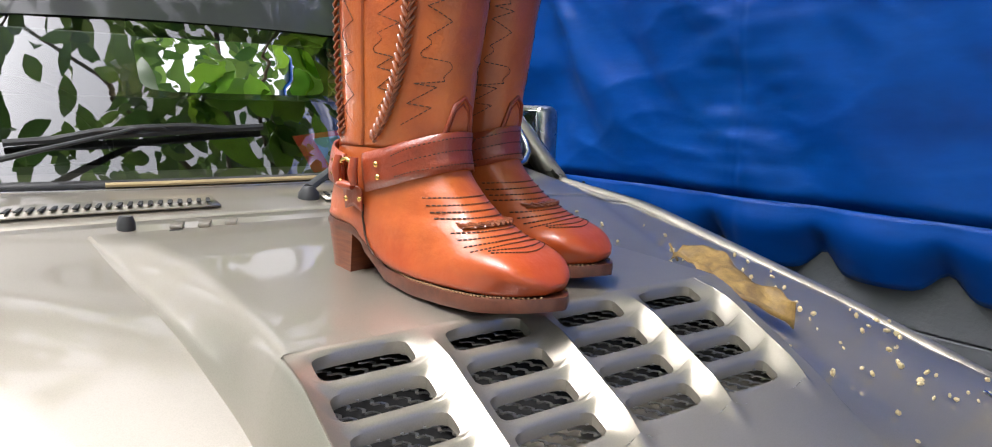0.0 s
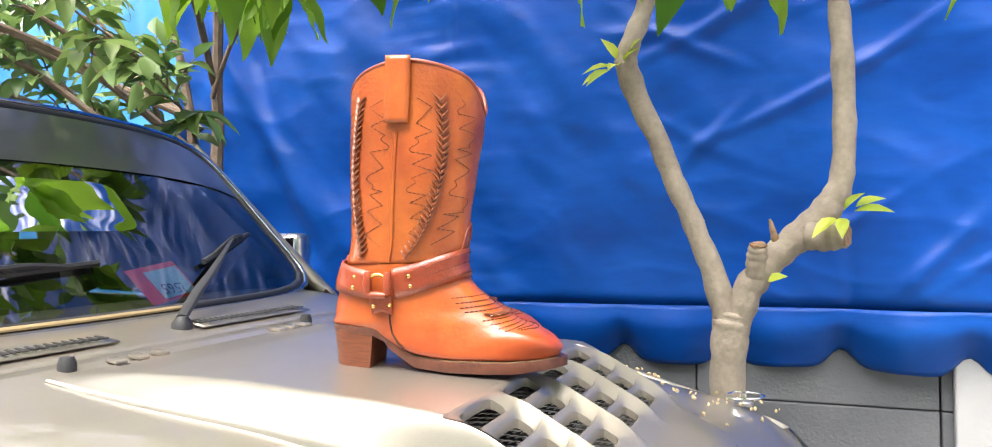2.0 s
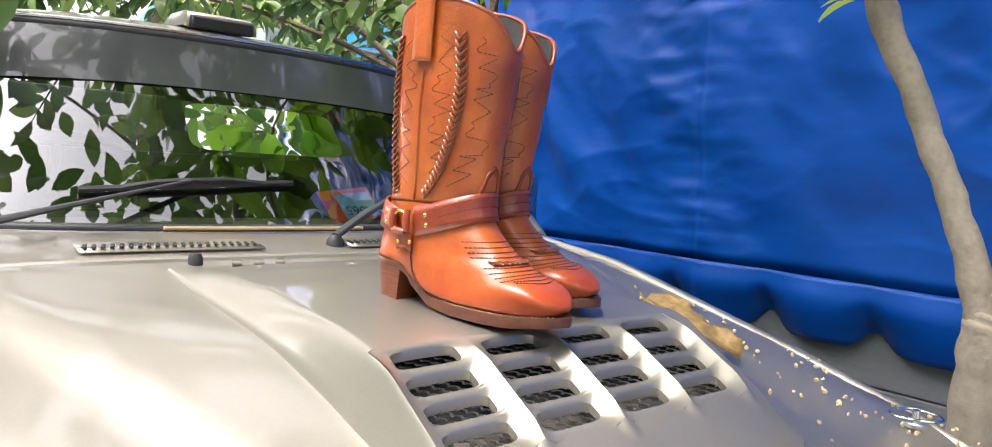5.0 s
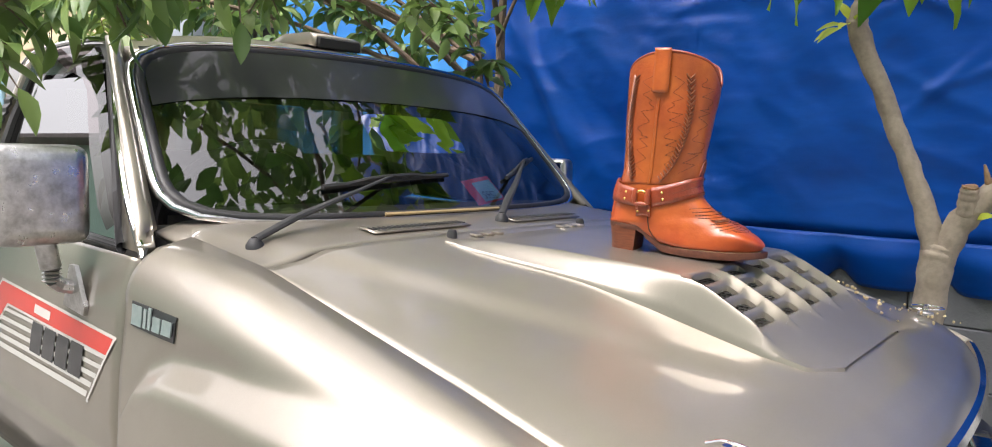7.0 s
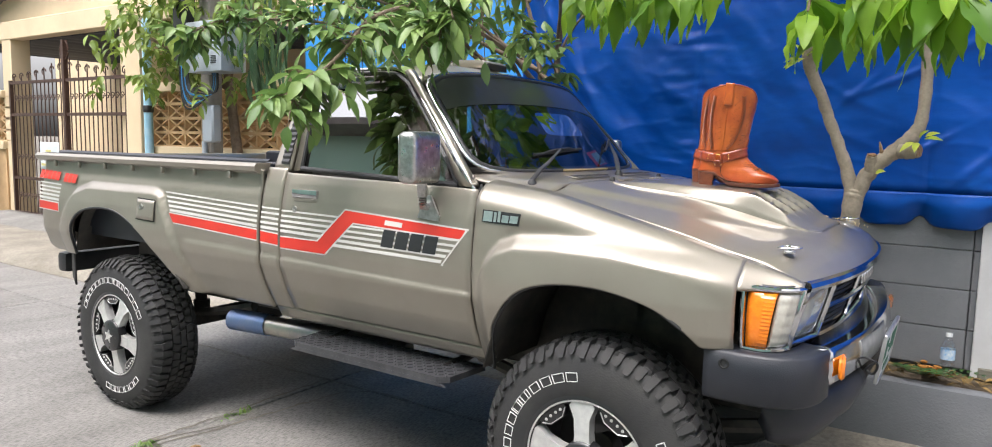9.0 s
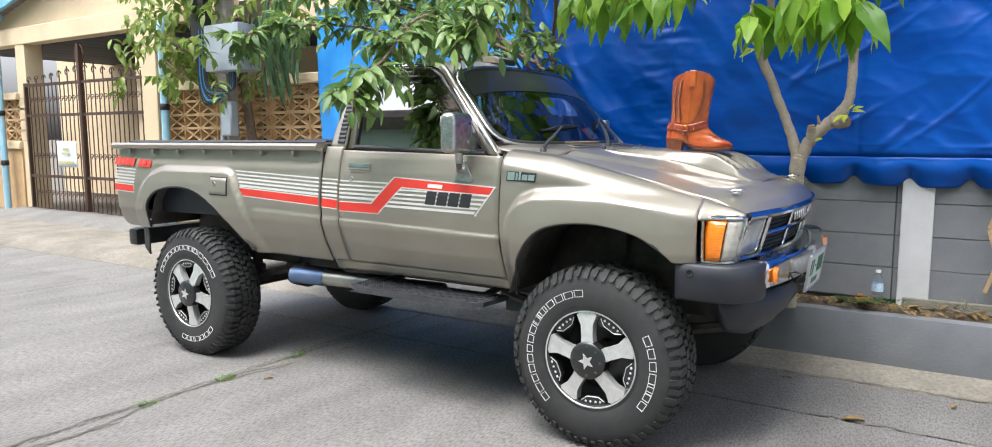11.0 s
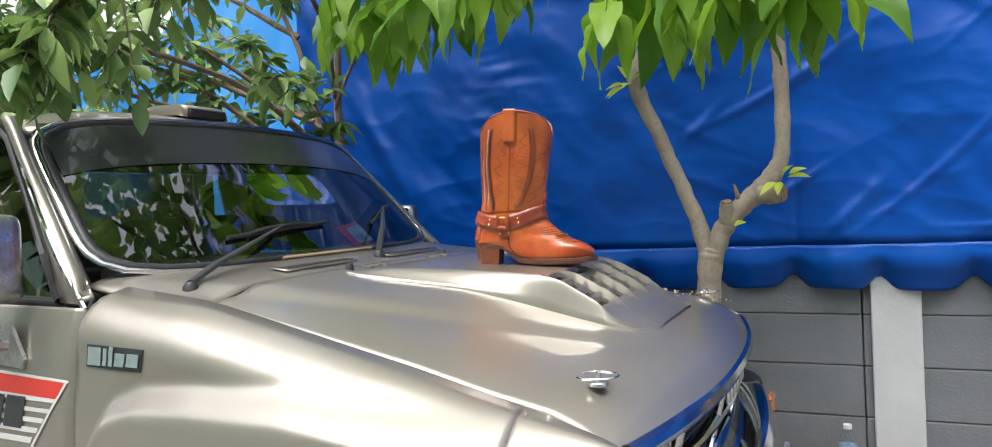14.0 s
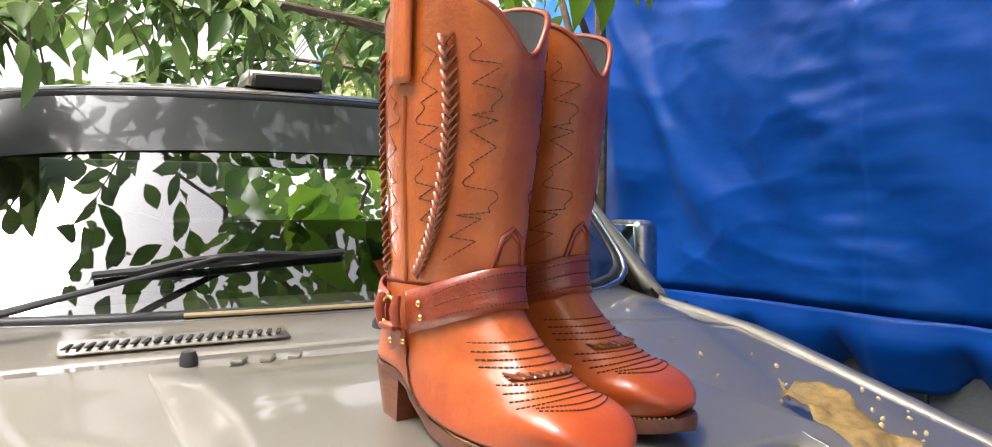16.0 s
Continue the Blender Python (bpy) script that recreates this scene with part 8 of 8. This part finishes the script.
    tube(bm, [(0.12 * math.cos(t), 0, 2.55 + 0.14 * math.sin(t)) for t in (k * 0.5 for k in range(13))], 0.012, 5)
    part("centre_post", bm, IRON, gate)
    bm = bmn()
    grid(bm, 8, 6, lambda u, v: (-0.78 + 0.58 * u, -0.035 + 0.01 * math.sin(u * 9), 0.78 + 0.42 * v))
    sg = part("hung_sign", bm, material("vinyl_sign", (0.60, 0.66, 0.70), 0.5, 0, (0.52, 0.58, 0.62), 4), gate, "pale vinyl sign with faded lines", out=(0, -1, 0), solid=0.004)
    bm = bmn()
    for z, w in ((1.07, 0.16), (1.00, 0.22), (0.86, 0.46)):
        box(bm, (-0.49, -0.052, z), (w, 0.004, 0.035))
    part("sign_line", bm, material("faded_ink", (0.45, 0.40, 0.16), 0.6), sg, smooth=0)
    # ramp in front of the gate
    bm = bmn()
    grid(bm, 20, 8, lambda u, v: (-12.3 + 4.2 * u, 1.5 + 1.2 * v, 0.04 + 0.16 * step(0, 0.9, v) + 0.01 * noise.noise((u * 9, v * 5, 0))))
    tagged(part("gate_ramp", bm, CONCRETE, smooth=60, out=(0, 0, 1), solid=0.1), "concrete ramp up to the gate", "ramp", kind="structure")
    # blue drain pipes
    for x, y, h in ((-12.75, 2.62, 3.25), (-8.12, 2.66, 2.9)):
        bm = bmn()
        tube(bm, [(x, y, 0.1), (x, y, h), (x - 0.1, y + 0.15, h + 0.2)], 0.055, 12)
        dp = tagged(part("drain_pipe", bm, PVC_BLUE), "faded blue plastic drain pipe", "pipe", "drain pipes")
        for z in (0.9, 1.75):
            bm = bmn()
            lathe(bm, [(0.057, z), (0.065, z + 0.01), (0.065, z + 0.08), (0.057, z + 0.09)], 12, "z", (x, y, 0))
            part("pipe_band", bm, CABLE, dp)


def make_utility():
    pole = thing("utility_pole", (-6.48, 2.45, 0.1), "concrete utility pole with meter boxes and looped cables", "utility pole")
    bm = bmn()
    box(bm, (0, 0, 2.3), (0.20, 0.16, 4.6), 0.02)
    part("post", bm, POLE_CONC, pole)
    bm = bmn()
    box(bm, (0.37, -0.20, 2.32), (0.62, 0.32, 0.54), 0.02, seg=2)
    bx1 = part("meter_box", bm, BOX_GREY, pole, "grey steel meter box")
    bm = bmn()
    for k in range(5):
        box(bm, (0.55, -0.364, 2.14 + k * 0.018), (0.09, 0.006, 0.006))
    part("box_louvre", bm, SEAM, bx1, smooth=0)
    bm = bmn()
    box(bm, (-0.28, -0.14, 2.78), (0.26, 0.14, 1.2), 0.02)
    part("junction_box", bm, BLACK, pole)
    bm = bmn()
    box(bm, (0.16, -0.12, 1.50), (0.20, 0.12, 0.42), 0.02)
    part("lower_box", bm, BOX_GREY, pole)
    rnd = random.Random(6)
    for k in range(9):
        x0 = -0.28 + 0.02 * k
        bm = bmn()
        tube(bm, smoothed([(x0, -0.2, 2.6), (x0 + 0.02, -0.22, 1.95), (x0 + 0.18 + 0.01 * k, -0.24, 1.66 + 0.03 * k), (0.30 + 0.012 * k, -0.22, 1.85), (0.30 + 0.012 * k, -0.2, 2.16)], 6), 0.011, 6)
        part("cable_loop", bm, CABLE_BLUE if k in (2, 5) else CABLE, pole)
    bm = bmn()
    tube(bm, [(0.02, -0.12, 0.1), (0.02, -0.12, 1.3)], 0.03, 8)
    part("conduit", bm, BOX_GREY, pole)
    bm = bmn()
    for k in range(3):
        tube(bm, [(-0.1 + 0.02 * k, -0.16, 4.3 - 0.1 * k), (-6 - k, 0.6, 4.9 - 0.2 * k), (-14, 1.0, 4.6)], 0.012, 5)
    part("overhead_cable", bm, CABLE, pole)


make_house()
make_utility()


# ---------- opposite side of the street, seen only in reflections ----------
def make_opposite():
    ob = thing("opposite_house", (0, -9.5, 0), "plain green house front across the street, sized for its reflection", "house")
    # Unseen wall; height and green are tuned to its reflection in door and window.
    bm = bmn()
    box(bm, (-12, -0.2, 4.0), (60, 0.3, 8.0))
    part("reflected_wall", bm, GREEN_WALL, ob, smooth=0)
    bm = bmn()
    prism(bm, [(0.5, 7.95), (0.5, 8.15), (-2.5, 8.4), (-2.5, 8.2)], lambda u, v, d: (-42 + d, u, v), 60)
    part("roof", bm, ROOF_SHEET, ob, smooth=0)


make_opposite()


# ---------- small things ----------
def make_small():
    rnd = random.Random(31)
    # curled dry leaf on the bonnet
    bm = bmn()

    def dry(u, v):
        x, y = 0.145 + 0.205 * u, 0.415 - 0.022 * u + 0.012 * math.sin(u * 9) + (v - 0.5) * 0.080 * math.sin(math.pi * min(1, 0.06 + u * 0.97)) ** 0.6 * (1 - 0.3 * u)
        z = hood_z(x, y) + 0.010 + 0.024 * (v - 0.35) + 0.016 * abs(v - 0.5) * 2 * (0.4 + 0.6 * math.sin(u * 7)) ** 2 + 0.012 * math.sin(math.pi * u) + 0.010 * noise.noise((u * 7, v * 4, 0)) + 0.014 * step(0.55, 1.0, u) * abs(v - 0.4)
        return (x, y, z)
    grid(bm, 26, 8, dry)
    lf = tagged(part("fallen_leaf", bm, DRY_LEAF, smooth=60, solid=0.0008), "curled yellow-brown dead leaf on the bonnet", "leaf")
    bm = bmn()
    tube(bm, [(0.150, 0.415, hood_z(0.150, 0.415) + 0.006), (0.125, 0.425, hood_z(0.125, 0.425) + 0.022)], 0.0018, 5)
    part("stalk", bm, DRY_LEAF, lf)
    # blossom litter
    bm = bmn()
    n = 0
    while n < 90:
        x, y = rnd.uniform(-0.15, 0.62), rnd.gauss(0.50, 0.085)
        if not 0.28 < y < 0.67 or rnd.random() > step(-0.2, 0.25, x):
            continue
        s = rnd.uniform(0.0022, 0.0048)
        z = hood_z(x, y) + s * 0.5
        m = Euler((rnd.uniform(0, 3), rnd.uniform(0, 3), rnd.uniform(0, 3))).to_matrix()
        made = bmesh.ops.create_icosphere(bm, subdivisions=1, radius=s, matrix=Matrix.Translation((x, y, z)) @ m.to_4x4() @ Matrix.Diagonal((1.15, 0.95, 0.65, 1)))
        n += 1
    tagged(part("blossom_litter", bm, PETAL, smooth=0), "scattered dry yellow blossom litter on the bonnet", "litter", kind="stuff")
    # fallen leaves on the ground
    for x, y, a, s in ((0.95, 0.16, 0.4, 0.10), (1.35, 0.62, 1.2, 0.06), (1.62, 0.50, 2.4, 0.05), (0.55, 0.66, 0.3, 0.05), (1.9, 0.75, 2.0, 0.09), (-1.9, -0.9, 1.0, 0.05)):
        bm = bmn()
        c, sn = math.cos(a), math.sin(a)
        grid(bm, 10, 4, lambda u, v: (x + s * (c * (u - 0.5) - sn * (v - 0.5) * 0.4 * math.sin(math.pi * (0.03 + 0.94 * u))), y + s * (sn * (u - 0.5) + c * (v - 0.5) * 0.4 * math.sin(math.pi * (0.03 + 0.94 * u))), GROUND + 0.003 + 0.12 * s * abs(v - 0.5) * 2 + 0.1 * s * math.sin(math.pi * u)))
        tagged(part("fallen_leaf", bm, DRY_LEAF, smooth=60, solid=0.0008), "dry brown leaf lying on the concrete", "leaf", "fallen leaves")
    # water bottle
    bot = thing("water_bottle", (0.925, 1.25, 0.366), "clear plastic water bottle with a blue label", "bottle")
    bm = bmn()
    lathe(bm, [(0.0001, 0.004), (0.024, 0.0), (0.031, 0.008), (0.031, 0.05), (0.028, 0.055), (0.031, 0.06), (0.031, 0.075), (0.028, 0.08), (0.031, 0.085), (0.031, 0.15), (0.027, 0.175), (0.016, 0.198), (0.013, 0.204), (0.013, 0.214)], 24, "z")
    bb = part("body", bm, BOTTLE_PET, bot)
    bb.visible_shadow = False
    bm = bmn()
    lathe(bm, [(0.0318, 0.098), (0.0318, 0.148)], 24, "z")
    part("label", bm, material("bottle_label", (0.16, 0.38, 0.66), 0.4, 0, (0.66, 0.70, 0.74), 55), bot, "blue and white paper label")
    bm = bmn()
    lathe(bm, [(0.015, 0.208), (0.015, 0.224), (0.0001, 0.225)], 16, "z")
    part("cap", bm, material("white_cap", (0.7, 0.72, 0.74), 0.4), bot)
    # fern-like plant in the planter
    pl = thing("potted_fern", (0.79, 1.20, 0.365), "small dark green feathered plant in the planter soil", "plant")
    for k in range(6):
        cl = Leaves()
        a = -2.6 + 0.55 * k
        w = Vector((math.cos(a) * 0.8 + 0.35, math.sin(a) * 0.35 - 0.25, 0.75))
        L = rnd.uniform(0.18, 0.25)
        for j in range(9):
            t = 0.15 + 0.85 * j / 8
            p = w * L * t - Vector((0, 0, 0.16 * L * t * t * 3))
            sd = w.cross(Vector((0, 0, 1))).normalized()
            for e in (-1, 1):
                cl.add(p, sd * e + w * 0.5, (0, 0, 1), 0.042 * (1 - 0.3 * t), 0.019, 0.1, 0.2)
        ob = new("frond", cl.mesh("frond", leaf_material("dark_fern_leaf", (0.02, 0.07, 0.015), (0.06, 0.14, 0.03), 0.15)) if k == 0 else cl.mesh("frond", bpy.data.materials["dark_fern_leaf"]))
        ob.parent = pl
    # leaf litter and a plank behind the kerb
    cl = Leaves()
    for k in range(150):
        p = Vector((rnd.gauss(0.95, 0.5), rnd.uniform(1.14, 1.33), 0.372 + rnd.uniform(0, 0.025)))
        cl.add(p, (rnd.uniform(-1, 1), rnd.uniform(-1, 1), rnd.uniform(-0.1, 0.4)), (0, 0, 1), rnd.uniform(0.03, 0.08), rnd.uniform(0.012, 0.03), 0.2, 0.2)
    ob = tagged(new("leaf_litter", cl.mesh("leaf_litter", DRY_LEAF)), "brown dry leaf litter in the planter", "litter", kind="stuff")
    bm = bmn()
    for k in range(26):
        c = Vector((0.855 + rnd.gauss(0, 0.022), 1.24 + rnd.gauss(0, 0.02), 0.385 + abs(rnd.gauss(0, 0.022))))
        bmesh.ops.create_icosphere(bm, subdivisions=1, radius=rnd.uniform(0.008, 0.016), matrix=Matrix.Translation(c) @ Matrix.Diagonal((1.2, 1, 0.6, 1)))
    tagged(part("dried_flowers", bm, material("orange_dried_flower", (0.42, 0.18, 0.03), 0.8, 0, (0.25, 0.10, 0.02), 60), smooth=0), "heap of dried orange flower heads", "flowers", kind="stuff")
    bm = bmn()
    box(bm, (1.80, 1.318, 0.40), (1.5, 0.04, 0.06), 0.006)
    tagged(part("plank", bm, DRY_WOOD), "weathered grey plank lying along the wall", "plank")
    bm = bmn()
    for k in range(14):
        p = Vector((1.38 + rnd.gauss(0, 0.07), 1.20, 0.39))
        tube(bm, [p, p + Vector((rnd.gauss(0, 0.07), rnd.gauss(0, 0.03), rnd.uniform(0.02, 0.10)))], 0.002, 4)
    tagged(part("dry_twigs", bm, DRY_WOOD), "small heap of dry twigs", "twigs", kind="stuff")
    # folding lattice
    lat = thing("folding_lattice", (1.452, 1.280, 0.37), "folding pale wooden lattice leaning on the wall", "lattice")
    for e in (1, -1):
        for k in range(-3, 4):
            z0 = 0.494 + 0.36 * k  # height at the near joint, above the soil
            xs = [x for x in (0.005 * i for i in range(61)) if 0.0 < z0 + e * 3.2 * x < 0.95]
            if len(xs) < 12:
                continue
            a, b = Vector((xs[0], 0.006 * e, z0 + e * 3.2 * xs[0])), Vector((xs[-1], 0.006 * e, z0 + e * 3.2 * xs[-1]))
            bm = bmn()
            box(bm, (a + b) / 2, ((b - a).length, 0.009, 0.024), 0.002, rot=Matrix.Rotation(-math.atan2(b.z - a.z, b.x - a.x), 3, "Y"))
            part("slat", bm, BAMBOO, lat)
    # weeds along the road joint
    cl = Leaves()
    for k in range(90):
        y = rnd.choice((-1.0, -1.06, -0.5, -1.5, -0.55)) + rnd.gauss(0, 0.03)
        cl.add((-2.10 + rnd.gauss(0, 0.02), y, GROUND), (rnd.uniform(-1, 1), rnd.uniform(-1, 1), rnd.uniform(0.3, 1)), (0, 0, 1), rnd.uniform(0.02, 0.045), 0.012, 0.1, 0.3)
    tagged(new("weeds", cl.mesh("weeds", GRASS_TUFT)), "tiny green weeds in the road joint", "weeds", kind="stuff")


make_small()
